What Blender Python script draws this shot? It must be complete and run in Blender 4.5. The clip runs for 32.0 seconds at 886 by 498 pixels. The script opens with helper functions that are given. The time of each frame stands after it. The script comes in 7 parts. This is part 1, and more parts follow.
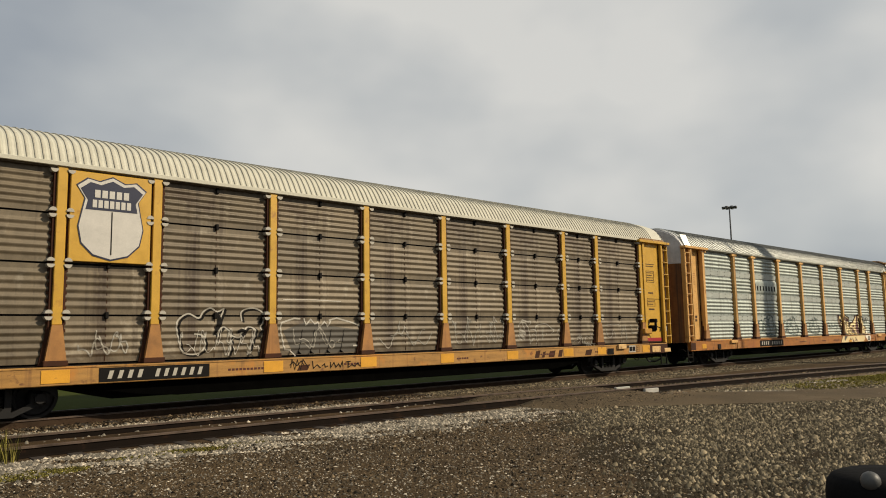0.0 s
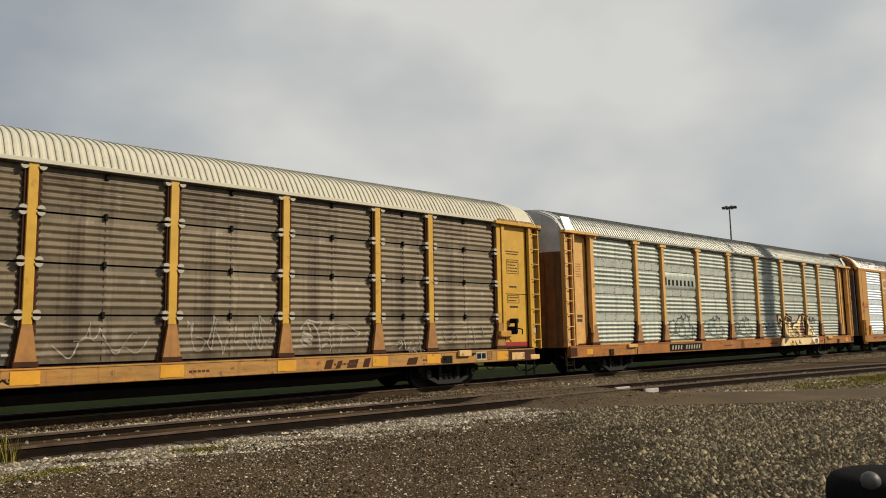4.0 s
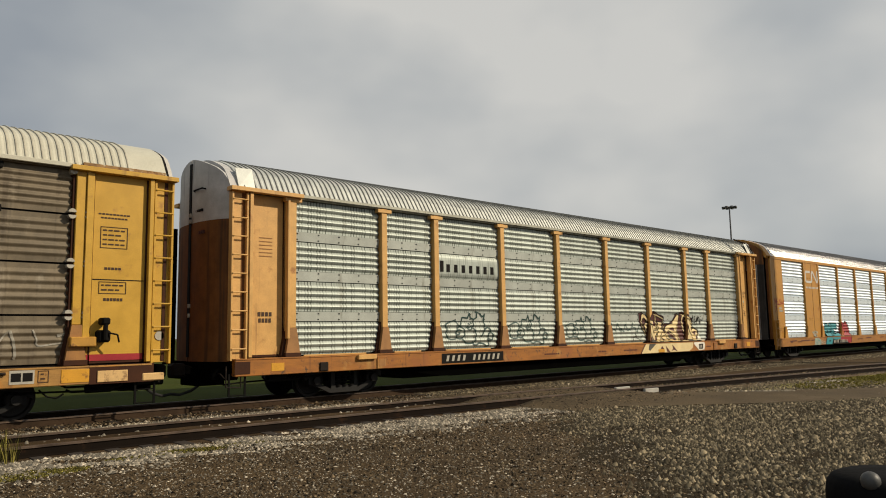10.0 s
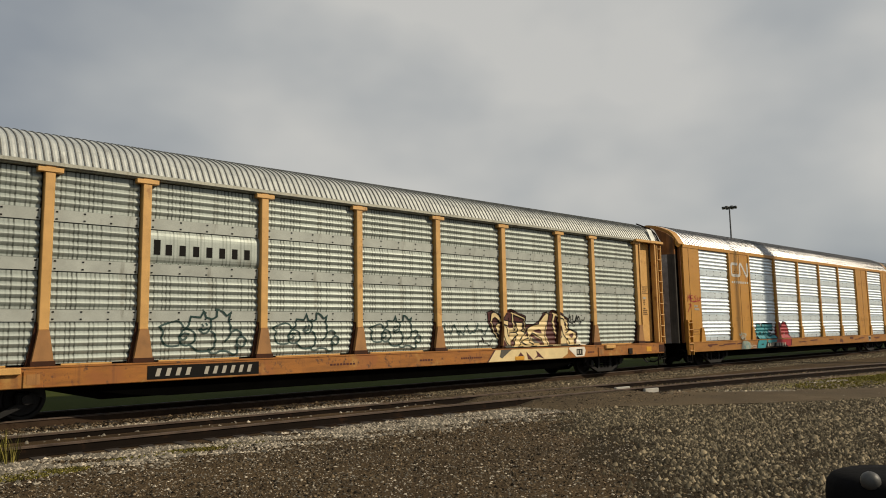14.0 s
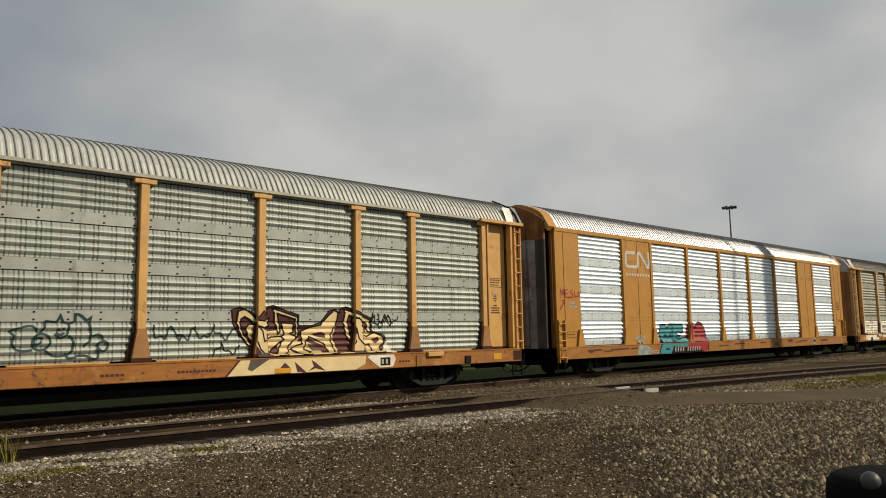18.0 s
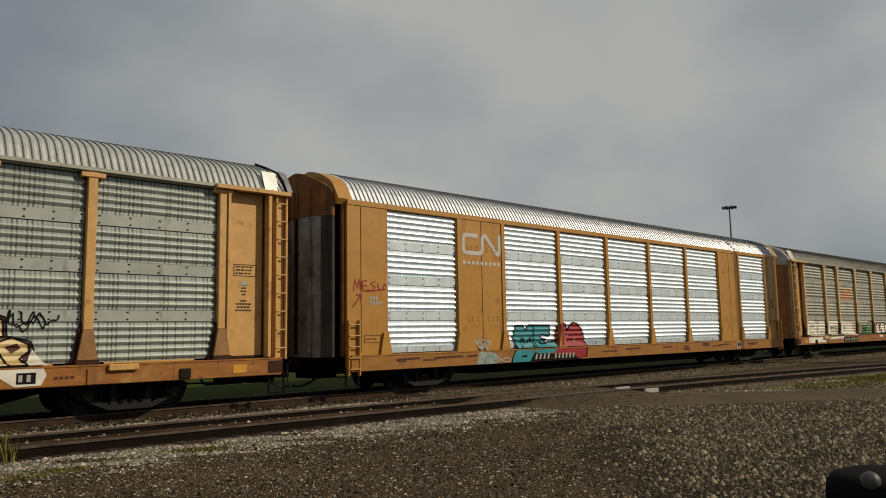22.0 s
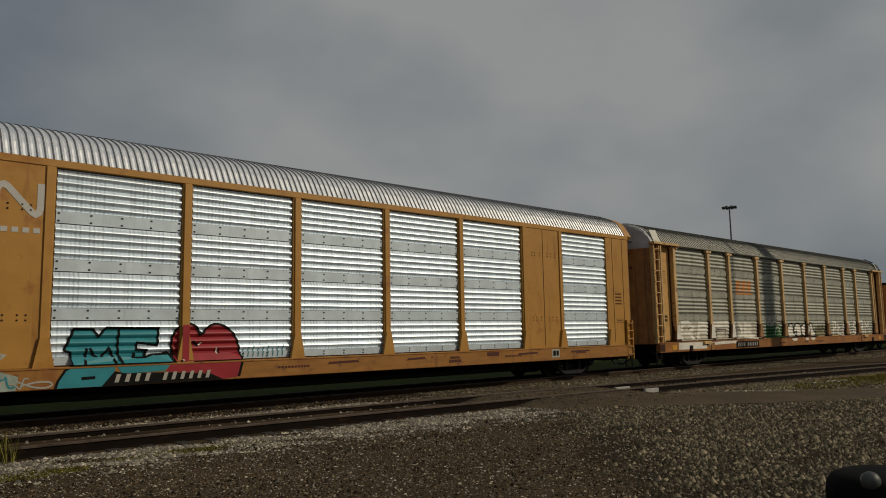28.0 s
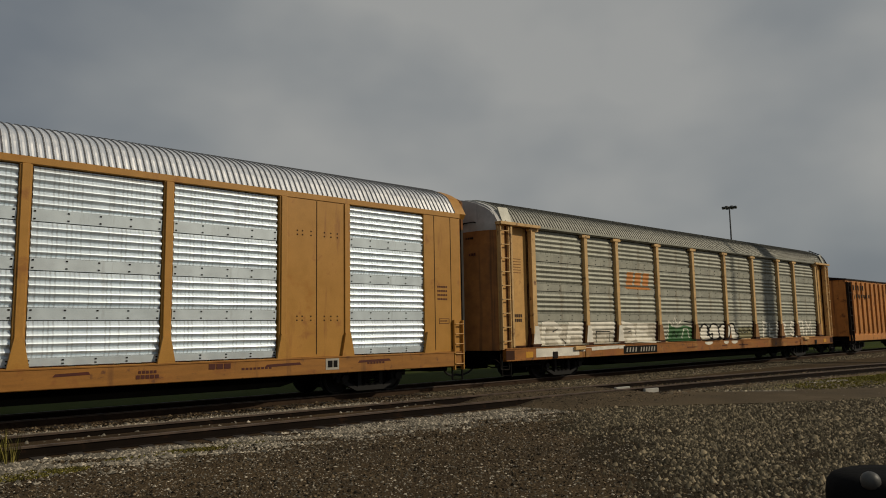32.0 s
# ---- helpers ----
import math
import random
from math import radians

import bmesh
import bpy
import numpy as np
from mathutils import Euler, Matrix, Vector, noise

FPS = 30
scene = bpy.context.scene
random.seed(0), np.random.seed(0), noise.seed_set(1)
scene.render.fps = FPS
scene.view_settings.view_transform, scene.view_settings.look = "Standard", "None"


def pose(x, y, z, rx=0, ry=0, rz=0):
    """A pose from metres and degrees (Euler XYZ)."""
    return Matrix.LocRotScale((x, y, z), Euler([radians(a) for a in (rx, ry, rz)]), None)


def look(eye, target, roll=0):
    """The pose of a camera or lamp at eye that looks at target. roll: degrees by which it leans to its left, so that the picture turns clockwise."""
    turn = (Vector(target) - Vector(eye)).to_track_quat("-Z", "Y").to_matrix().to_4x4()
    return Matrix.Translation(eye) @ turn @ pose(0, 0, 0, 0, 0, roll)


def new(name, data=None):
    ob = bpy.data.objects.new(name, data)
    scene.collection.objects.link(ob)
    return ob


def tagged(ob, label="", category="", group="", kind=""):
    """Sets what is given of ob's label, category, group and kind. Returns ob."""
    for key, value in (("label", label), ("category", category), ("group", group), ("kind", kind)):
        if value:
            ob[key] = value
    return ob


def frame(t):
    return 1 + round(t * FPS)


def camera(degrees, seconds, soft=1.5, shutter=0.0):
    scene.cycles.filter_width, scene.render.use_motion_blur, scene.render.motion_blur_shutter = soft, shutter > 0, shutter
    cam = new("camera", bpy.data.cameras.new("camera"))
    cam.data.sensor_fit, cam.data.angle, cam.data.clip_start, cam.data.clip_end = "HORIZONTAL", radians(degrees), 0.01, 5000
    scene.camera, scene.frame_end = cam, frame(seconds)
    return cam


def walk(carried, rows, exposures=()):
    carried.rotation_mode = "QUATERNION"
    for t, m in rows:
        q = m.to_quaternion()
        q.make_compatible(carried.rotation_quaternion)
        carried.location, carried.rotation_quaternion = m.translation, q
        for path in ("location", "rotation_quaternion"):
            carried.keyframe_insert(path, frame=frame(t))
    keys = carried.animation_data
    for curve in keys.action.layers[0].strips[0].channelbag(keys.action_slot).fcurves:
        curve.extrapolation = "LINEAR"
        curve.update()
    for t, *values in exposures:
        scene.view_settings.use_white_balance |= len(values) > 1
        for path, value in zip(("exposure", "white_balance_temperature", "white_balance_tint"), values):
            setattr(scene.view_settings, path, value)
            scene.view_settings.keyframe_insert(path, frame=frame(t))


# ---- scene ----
# The camera stands still beside the crossing, 1.73 m over the gravel.
# World: x along the main track (the train rolls towards -x), y across it, z up.
cam = camera(62.19, 32.0, soft=1.0)
EYE = pose(0, 0, 1.73, 96.60, 0.9955, -42.48)
# seconds, stops, kelvin, tint: the picture darkens and cools as the bright car comes near
EXPOSURE = ((0.0, -0.03, 6500, 10), (9.0, -0.12, 6500, 10), (13.0, -0.29, 6480, 10), (17.0, -0.30, 6500, 10), (19.0, -0.32, 6500, 10), (21.0, -0.52, 6420, 9.5),
            (23.0, -0.84, 6300, 9), (25.0, -1.05, 6230, 8.5), (28.0, -1.24, 6230, 8.5), (29.6, -1.31, 6230, 8.5), (32.0, -1.04, 6330, 9))
walk(cam, [(0.0, EYE), (32.0, EYE)], EXPOSURE)

# ---- light ----
SUN_AZ, SUN_EL = radians(40), radians(33)      # azimuth off the track's normal, towards +x
SUN_WAY = Vector((-math.sin(SUN_AZ) * math.cos(SUN_EL), math.cos(SUN_AZ) * math.cos(SUN_EL), -math.sin(SUN_EL)))
sun_data = bpy.data.lights.new("sun", "SUN")
sun_data.energy, sun_data.angle, sun_data.color = 5.0, radians(0.7), (1.0, 0.85, 0.64)
sun = new("sun", sun_data)
sun.matrix_world = look((40, -60, 50), Vector((40, -60, 50)) + SUN_WAY)


def node_tree(owner):
    owner.use_nodes = True
    t = owner.node_tree
    t.nodes.clear()
    return t


def nd(t, kind, **vals):
    """A node with its inputs set by name; a value that is a socket is linked."""
    n = t.nodes.new(kind)
    for k, v in vals.items():
        if k.startswith("_"):
            if k == "_op":
                n.operation = v
            elif k == "_blend":
                n.blend_type = v
            elif k == "_type":
                n.data_type = v
        else:
            key = k.replace("_", " ")
            s = n.inputs[int(k[1:])] if k[0] == "i" and k[1:].isdigit() else n.inputs[key]
            if isinstance(v, bpy.types.NodeSocket):
                t.links.new(v, s)
            else:
                s.default_value = v
    return n


def ramp(t, fac, stops):
    n = t.nodes.new("ShaderNodeValToRGB")
    e = n.color_ramp.elements
    while len(e) < len(stops):
        e.new(0.5)
    for el, (p, c) in zip(e, stops):
        el.position = p
        el.color = (*c, 1) if len(c) == 3 else c
    t.links.new(fac, n.inputs[0])
    return n.outputs[0]


def mixc(t, fac, a, b, blend="MIX"):
    n = t.nodes.new("ShaderNodeMix")
    n.data_type, n.blend_type = "RGBA", blend
    for i, v in ((0, fac), (6, a), (7, b)):
        if isinstance(v, bpy.types.NodeSocket):
            t.links.new(v, n.inputs[i])
        else:
            n.inputs[i].default_value = v if i == 0 else (*v, 1) if len(v) == 3 else v
    return n.outputs[2]


def math_n(t, op, a, b=0.0):
    n = t.nodes.new("ShaderNodeMath")
    n.operation = op
    if op == "MULTIPLY_ADD":
        n.inputs[2].default_value = 0.5
    for i, v in ((0, a), (1, b)):
        if isinstance(v, bpy.types.NodeSocket):
            t.links.new(v, n.inputs[i])
        else:
            n.inputs[i].default_value = v
    return n.outputs[0]


def noise_n(t, vec, scale, detail=4.0, rough=0.55, stretch=None, out=0):
    if stretch:
        m = t.nodes.new("ShaderNodeMapping")
        m.inputs["Scale"].default_value = stretch
        t.links.new(vec, m.inputs[0])
        vec = m.outputs[0]
    n = t.nodes.new("ShaderNodeTexNoise")
    n.inputs["Scale"].default_value, n.inputs["Detail"].default_value, n.inputs["Roughness"].default_value = scale, detail, rough
    t.links.new(vec, n.inputs["Vector"])
    return n.outputs[out]


# Sky: clear-sky texture behind a broken grey overcast.
world = bpy.data.worlds.new("sky")
scene.world = world
wt = node_tree(world)
wo = nd(wt, "ShaderNodeOutputWorld")
bg = nd(wt, "ShaderNodeBackground", Strength=0.1)
sky = wt.nodes.new("ShaderNodeTexSky")
sky.sky_type, sky.sun_disc, sky.sun_elevation = "NISHITA", False, SUN_EL
sky.sun_rotation = math.atan2(-SUN_WAY.x, -SUN_WAY.y)
wc = wt.nodes.new("ShaderNodeTexCoord").outputs["Generated"]
cl = noise_n(wt, wc, 2.0, 4.0, 0.45, stretch=(1.0, 1.0, 1.8))
cl2 = noise_n(wt, wc, 5.0, 3.0, 0.45, stretch=(1.0, 1.0, 1.7))


def toward(d, lo, hi):
    """1 near the direction d, 0 away from it."""
    n = wt.nodes.new("ShaderNodeVectorMath")
    n.operation = "DOT_PRODUCT"
    wt.links.new(wc, n.inputs[0])
    n.inputs[1].default_value = Vector(d).normalized()
    m = wt.nodes.new("ShaderNodeMapRange")
    m.interpolation_type = "SMOOTHSTEP"
    m.inputs[1].default_value, m.inputs[2].default_value = lo, hi
    wt.links.new(n.outputs["Value"], m.inputs[0])
    return m.outputs[0]


cover = math_n(wt, "ADD", math_n(wt, "MULTIPLY", cl, 0.58), math_n(wt, "MULTIPLY", cl2, 0.24))
cover = math_n(wt, "ADD", cover, math_n(wt, "MULTIPLY", toward((0.62, 0.70, 0.40), 0.88, 1.0), 0.15))
cover = math_n(wt, "ADD", cover, math_n(wt, "MULTIPLY", toward((0.12, 1.0, 0.36), 0.86, 1.0), -0.09))
cover = math_n(wt, "ADD", cover, math_n(wt, "MULTIPLY", toward((0.9, 0.35, 0.42), 0.86, 1.0), 0.10))
cover = math_n(wt, "ADD", cover, 0.042)
cloud = ramp(wt, cover, [(0.36, (3.5, 3.8, 4.1)), (0.5, (5.2, 5.35, 5.3)), (0.62, (7.0, 6.9, 6.5))])
wt.links.new(mixc(wt, 0.93, sky.outputs[0], cloud), bg.inputs["Color"])
wt.links.new(bg.outputs[0], wo.inputs[0])


# ---- materials ----
BASE_SCALE = 0.66            # scales all base colours down against the strong sun, so shade renders darker


def material(name, base, rough=0.7, metal=0.0, var=0.25, scale=3.0, bump=0.15, fine=60.0, stains=None,
             streak=None, stretch=None, random_tint=0.0, spec=0.4, bump_dist=0.01, low=None, perf=0.0, valley_y=-1.395):
    """A painted or raw surface. var: large soft variation; stains: (colour, amount, scale) patches;
    streak: (colour, amount) runs straight down; low: second colour of the grain."""
    m = bpy.data.materials.new(name)
    t = node_tree(m)
    o = nd(t, "ShaderNodeOutputMaterial")
    b = nd(t, "ShaderNodeBsdfPrincipled", Roughness=rough, Metallic=metal)
    b.inputs["Specular IOR Level"].default_value = spec
    vec = t.nodes.new("ShaderNodeTexCoord").outputs["Object"]
    big = noise_n(t, vec, scale, 4.0, 0.6, stretch)
    grain = noise_n(t, vec, fine, 3.0, 0.6)
    base = tuple(c * BASE_SCALE for c in base)
    low = low and tuple(c * BASE_SCALE for c in low)
    dark = tuple(c * (1 - var) for c in base)
    light = tuple(min(1.0, c * (1 + var * 0.6)) for c in base)
    col = ramp(t, big, [(0.3, dark), (0.7, light)])
    col = mixc(t, ramp(t, grain, [(0.35, (0, 0, 0)), (0.75, (1, 1, 1))]), col, low or tuple(c * 0.72 for c in base))  if low else \
        mixc(t, 0.35, col, ramp(t, grain, [(0.3, (0.35,) * 3), (0.7, (0.65,) * 3)]), "OVERLAY")
    if stains:
        for c, amount, sc in stains:
            s = noise_n(t, vec, sc, 6.0, 0.65)
            k = ramp(t, s, [(0.62 - amount * 0.3, (0, 0, 0)), (0.72 - amount * 0.3, (1, 1, 1))])
            col = mixc(t, math_n(t, "MULTIPLY", k, 0.85), col, tuple(q * BASE_SCALE for q in c))
    if streak:
        for c, amount in streak:
            s = noise_n(t, vec, 1.0, 5.0, 0.6, stretch=(4.5, 4.5, 0.16) if c[0] < 0.2 else (3.1, 3.1, 0.4))
            k = ramp(t, s, [(0.66 - amount * 0.35, (0, 0, 0)), (0.8 - amount * 0.3, (1, 1, 1))])
            col = mixc(t, math_n(t, "MULTIPLY", k, 0.8), col, tuple(q * BASE_SCALE for q in c))
    if perf:
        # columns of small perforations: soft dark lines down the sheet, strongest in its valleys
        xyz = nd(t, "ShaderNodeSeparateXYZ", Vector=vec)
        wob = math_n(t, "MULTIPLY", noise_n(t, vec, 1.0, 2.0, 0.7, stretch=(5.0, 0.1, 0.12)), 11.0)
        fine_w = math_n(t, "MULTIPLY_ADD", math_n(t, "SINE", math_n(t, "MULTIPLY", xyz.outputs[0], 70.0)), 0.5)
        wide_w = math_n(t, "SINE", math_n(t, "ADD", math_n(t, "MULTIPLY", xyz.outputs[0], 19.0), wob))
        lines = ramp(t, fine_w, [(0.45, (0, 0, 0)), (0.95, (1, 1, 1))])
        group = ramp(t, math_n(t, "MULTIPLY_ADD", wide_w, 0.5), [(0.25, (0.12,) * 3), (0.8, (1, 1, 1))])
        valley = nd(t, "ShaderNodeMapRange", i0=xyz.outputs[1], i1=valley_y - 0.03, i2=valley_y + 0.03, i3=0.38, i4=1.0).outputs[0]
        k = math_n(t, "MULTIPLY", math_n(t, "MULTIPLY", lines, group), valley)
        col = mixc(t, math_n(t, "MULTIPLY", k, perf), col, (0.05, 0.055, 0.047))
    if random_tint:
        r = t.nodes.new("ShaderNodeObjectInfo").outputs["Random"]
        col = mixc(t, random_tint, col, ramp(t, r, [(0.0, (0.25,) * 3), (1.0, (0.8,) * 3)]), "OVERLAY")
    t.links.new(col, b.inputs["Base Color"])
    rn = math_n(t, "ADD", math_n(t, "MULTIPLY", big, 0.3), rough - 0.15)
    t.links.new(rn, b.inputs["Roughness"])
    if bump:
        bn = nd(t, "ShaderNodeBump", Strength=bump, Distance=bump_dist)
        t.links.new(grain, bn.inputs["Height"])
        t.links.new(bn.outputs[0], b.inputs["Normal"])
    t.links.new(b.outputs[0], o.inputs[0])
    return m


RUST = (0.16, 0.06, 0.025)
GRIME = (0.06, 0.045, 0.03)
yellow_clean = material("yellow_enamel", (0.72, 0.42, 0.045), 0.45, var=0.12, stains=[((0.45, 0.22, 0.04), 0.1, 2.5)], streak=[(RUST, 0.05)])
yellow_worn = material("yellow_enamel_worn", (0.66, 0.34, 0.05), 0.55, var=0.2, stains=[(RUST, 0.2, 3.0)], streak=[(RUST, 0.2)])
orange_paint = material("orange_enamel", (0.82, 0.475, 0.15), 0.5, var=0.15, stains=[((0.42, 0.18, 0.05), 0.12, 2.0)], streak=[(RUST, 0.12)])
sill_paint = material("sill_paint", (0.45, 0.172, 0.025), 0.6, var=0.3, stains=[((0.58, 0.33, 0.09), 0.12, 0.9), (RUST, 0.14, 6.0), ((0.40, 0.14, 0.03), 0.25, 1.1), (GRIME, 0.08, 3.0)], streak=[(RUST, 0.25)], stretch=(0.5, 1, 3))
pale_sill = material("faded_sill_paint", (0.50, 0.265, 0.065), 0.6, var=0.3, stains=[((0.62, 0.26, 0.04), 0.25, 1.3), (RUST, 0.14, 5.0)], streak=[(RUST, 0.25)], stretch=(0.5, 1, 3))
foot_rust = material("rusted_foot_paint", (0.44, 0.21, 0.06), 0.65, var=0.3, streak=[(RUST, 0.35)], stains=[((0.5, 0.24, 0.06), 0.15, 3.0)])
cn_paint = material("amber_enamel", (0.63, 0.315, 0.055), 0.45, var=0.1, stains=[((0.42, 0.17, 0.03), 0.12, 1.5), ((0.5, 0.2, 0.02), 0.1, 0.6)], streak=[((0.34, 0.13, 0.03), 0.16)])
cn_sill = material("dusty_amber_enamel", (0.45, 0.195, 0.03), 0.55, var=0.2, stains=[((0.34, 0.12, 0.02), 0.2, 1.2), (RUST, 0.1, 4.0)], streak=[((0.2, 0.08, 0.02), 0.2)], stretch=(0.5, 1, 3))
cream_roof = material("cream_roof_paint", (0.70, 0.685, 0.56), 0.65, var=0.08, streak=[((0.45, 0.42, 0.32), 0.08)])
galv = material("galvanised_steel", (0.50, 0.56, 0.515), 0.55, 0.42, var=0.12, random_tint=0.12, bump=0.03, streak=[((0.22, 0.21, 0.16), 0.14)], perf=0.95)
galv_solid = material("solid_galvanised_steel", (0.60, 0.645, 0.595), 0.58, 0.32, var=0.12, random_tint=0.12, bump=0.03, streak=[((0.22, 0.21, 0.16), 0.12)])
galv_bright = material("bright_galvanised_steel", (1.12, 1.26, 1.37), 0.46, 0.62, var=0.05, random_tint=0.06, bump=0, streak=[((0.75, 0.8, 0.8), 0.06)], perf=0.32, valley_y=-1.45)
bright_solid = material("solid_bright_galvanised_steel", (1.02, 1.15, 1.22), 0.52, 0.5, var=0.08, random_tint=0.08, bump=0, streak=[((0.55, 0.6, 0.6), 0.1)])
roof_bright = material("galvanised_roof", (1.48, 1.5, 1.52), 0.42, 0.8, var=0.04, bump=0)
# The seam colours hold both dirt and the thin shadow along each roof rib.
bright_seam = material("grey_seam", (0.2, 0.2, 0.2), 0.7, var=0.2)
roof_dull = material("pale_weathered_roof", (0.46, 0.46, 0.40), 0.55, 0.3, var=0.15, bump=0, streak=[((0.25, 0.22, 0.16), 0.15)])
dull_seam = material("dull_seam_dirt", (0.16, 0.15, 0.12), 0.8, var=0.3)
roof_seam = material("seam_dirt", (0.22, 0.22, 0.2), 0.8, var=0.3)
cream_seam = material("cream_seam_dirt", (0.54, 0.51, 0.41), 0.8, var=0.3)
roof_galv = material("weathered_galvanised_roof", (0.74, 0.77, 0.72), 0.5, 0.45, var=0.12, bump=0, streak=[((0.25, 0.23, 0.18), 0.1)])
flaking = material("flaking_rust", (0.40, 0.24, 0.10), 0.8, var=0.4, scale=5.0, stains=[((0.12, 0.04, 0.018), 0.35, 7.0), ((0.7, 0.65, 0.5), 0.15, 9.0)])
tan_paint = material("faded_tan_enamel", (0.86, 0.56, 0.235), 0.6, var=0.2, stains=[(RUST, 0.15, 4.0)], streak=[(RUST, 0.15)])
pad_orange = material("orange_pad_paint", (0.85, 0.42, 0.03), 0.5, var=0.15, stains=[(RUST, 0.1, 4.0)], streak=[(RUST, 0.1)])
foot_tan = material("dusty_foot_paint", (0.44, 0.22, 0.075), 0.65, var=0.25, streak=[(RUST, 0.2)])
end_orange = material("orange_brown_end_paint", (0.50, 0.205, 0.05), 0.65, var=0.3, streak=[(GRIME, 0.3)])
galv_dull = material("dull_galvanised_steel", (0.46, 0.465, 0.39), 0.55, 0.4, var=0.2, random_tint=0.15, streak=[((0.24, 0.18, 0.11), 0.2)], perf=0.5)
dull_solid = material("solid_dull_galvanised_steel", (0.60, 0.60, 0.50), 0.6, 0.3, var=0.2, random_tint=0.15, streak=[((0.24, 0.18, 0.11), 0.2)])
STRIP_METAL = {galv.name: galv_solid, galv_dull.name: dull_solid, galv_bright.name: bright_solid}
dirty_panel = material("sooty_brown_panel", (0.182, 0.146, 0.094), 0.55, 0.2, var=0.3, random_tint=0.3, streak=[((0.33, 0.28, 0.2), 0.14), ((0.05, 0.032, 0.02), 0.42)], stains=[((0.30, 0.26, 0.19), 0.14, 1.2), ((0.07, 0.045, 0.028), 0.16, 0.7)])
brown_end = material("brown_oxide", (0.27, 0.112, 0.034), 0.75, var=0.3, streak=[(GRIME, 0.4)], spec=0.2)
# Serves real dark rust and also strips that imitate shade.
foot_shoe = material("dark_rust", (0.07, 0.026, 0.012), 0.8, var=0.3, spec=0.2)
tan_end = material("dirty_tan_end_paint", (0.30, 0.235, 0.155), 0.65, var=0.35, streak=[(GRIME, 0.4)], stains=[((0.4, 0.38, 0.34), 0.12, 1.5)])
end_light = material("pale_grey_end_paint", (0.66, 0.66, 0.65), 0.6, var=0.2, streak=[((0.2, 0.2, 0.2), 0.2)])
grey_end = material("grey_end_paint", (0.34, 0.35, 0.36), 0.65, var=0.35, streak=[(GRIME, 0.3), ((0.14, 0.07, 0.035), 0.25)], stains=[((0.66, 0.67, 0.68), 0.12, 1.6), ((0.10, 0.08, 0.07), 0.2, 1.1)])
end_soot = material("sooty_end_paint", (0.06, 0.055, 0.048), 0.75, var=0.4, streak=[((0.02, 0.018, 0.016), 0.3)], spec=0.2)
# Running-gear irons are darkened past their own tone to deepen the undercar shade.
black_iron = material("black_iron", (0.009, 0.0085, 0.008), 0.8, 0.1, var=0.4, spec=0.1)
# Almost no reflectance: the deep shade under and between the cars, as colour.
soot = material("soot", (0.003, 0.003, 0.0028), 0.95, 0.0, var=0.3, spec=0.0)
rusty_iron = material("rusty_iron", (0.022, 0.016, 0.012), 0.75, 0.2, var=0.4, stains=[((0.08, 0.045, 0.03), 0.15, 4.0)], spec=0.2)
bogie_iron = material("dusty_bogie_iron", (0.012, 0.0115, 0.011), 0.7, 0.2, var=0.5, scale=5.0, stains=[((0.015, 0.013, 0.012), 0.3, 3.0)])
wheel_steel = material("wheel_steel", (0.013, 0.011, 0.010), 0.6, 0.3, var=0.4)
rail_steel = material("rail_steel", (0.014, 0.009, 0.006), 0.85, 0.1, var=0.35, stains=[((0.05, 0.025, 0.014), 0.12, 3.0)], spec=0.1)
rail_shine = material("rail_running_face", (0.13, 0.09, 0.064), 0.55, 0.2, var=0.45, bump=0.1, stains=[((0.05, 0.032, 0.022), 0.25, 4.0)])
rail_brown = material("dusty_brown_rail", (0.075, 0.048, 0.03), 0.85, 0.1, var=0.4, stains=[((0.03, 0.018, 0.011), 0.2, 3.0)], spec=0.1)
# black that stands for the unlit inside of the racks
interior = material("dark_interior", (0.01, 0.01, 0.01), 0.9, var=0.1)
boxcar_paint = material("boxcar_orange_oxide", (0.74, 0.31, 0.07), 0.6, var=0.2, streak=[(RUST, 0.25)], stains=[(RUST, 0.15, 2.0)])
white_paint = material("white_paint", (0.72, 0.70, 0.64), 0.6, var=0.1)
ink_blue = material("navy_paint", (0.012, 0.018, 0.055), 0.5, var=0.1)
stencil_ink = material("faded_stencil_paint", (0.07, 0.03, 0.012), 0.7, var=0.3)
stencil_red = material("red_brown_stencil_paint", (0.11, 0.022, 0.01), 0.7, var=0.3)
ink_black = material("black_paint", (0.012, 0.011, 0.01), 0.7, var=0.1, spec=0.1)
dust_white = material("dusty_white_paint", (0.55, 0.52, 0.44), 0.7, var=0.15)
teal_paint = material("teal_spray", (0.04, 0.34, 0.40), 0.5, var=0.15)
teal_dark = material("dark_teal_spray", (0.015, 0.06, 0.055), 0.6, var=0.15)
teal_pale = material("pale_green_spray", (0.42, 0.50, 0.42), 0.6, var=0.3)
red_spray = material("red_spray", (0.42, 0.018, 0.028), 0.5, var=0.15)
cream_spray = material("cream_spray", (1.0, 0.80, 0.42), 0.6, var=0.12)
maroon_spray = material("maroon_spray", (0.10, 0.018, 0.017), 0.6, var=0.15)
white_spray = material("white_spray", (1.1, 1.05, 0.9), 0.7, var=0.2)
faint_white = material("worn_white_spray", (0.42, 0.395, 0.33), 0.75, var=0.4, scale=4.0, stains=[((0.2, 0.18, 0.13), 0.3, 6.0)])
thin_white = material("thin_whitewash", (0.80, 0.74, 0.60), 0.7, var=0.35, scale=2.5, stains=[((0.40, 0.36, 0.27), 0.3, 3.0)])
olive_spray = material("olive_wash", (0.30, 0.28, 0.14), 0.7, var=0.3)
green_spray = material("green_spray", (0.03, 0.16, 0.03), 0.6, var=0.2)
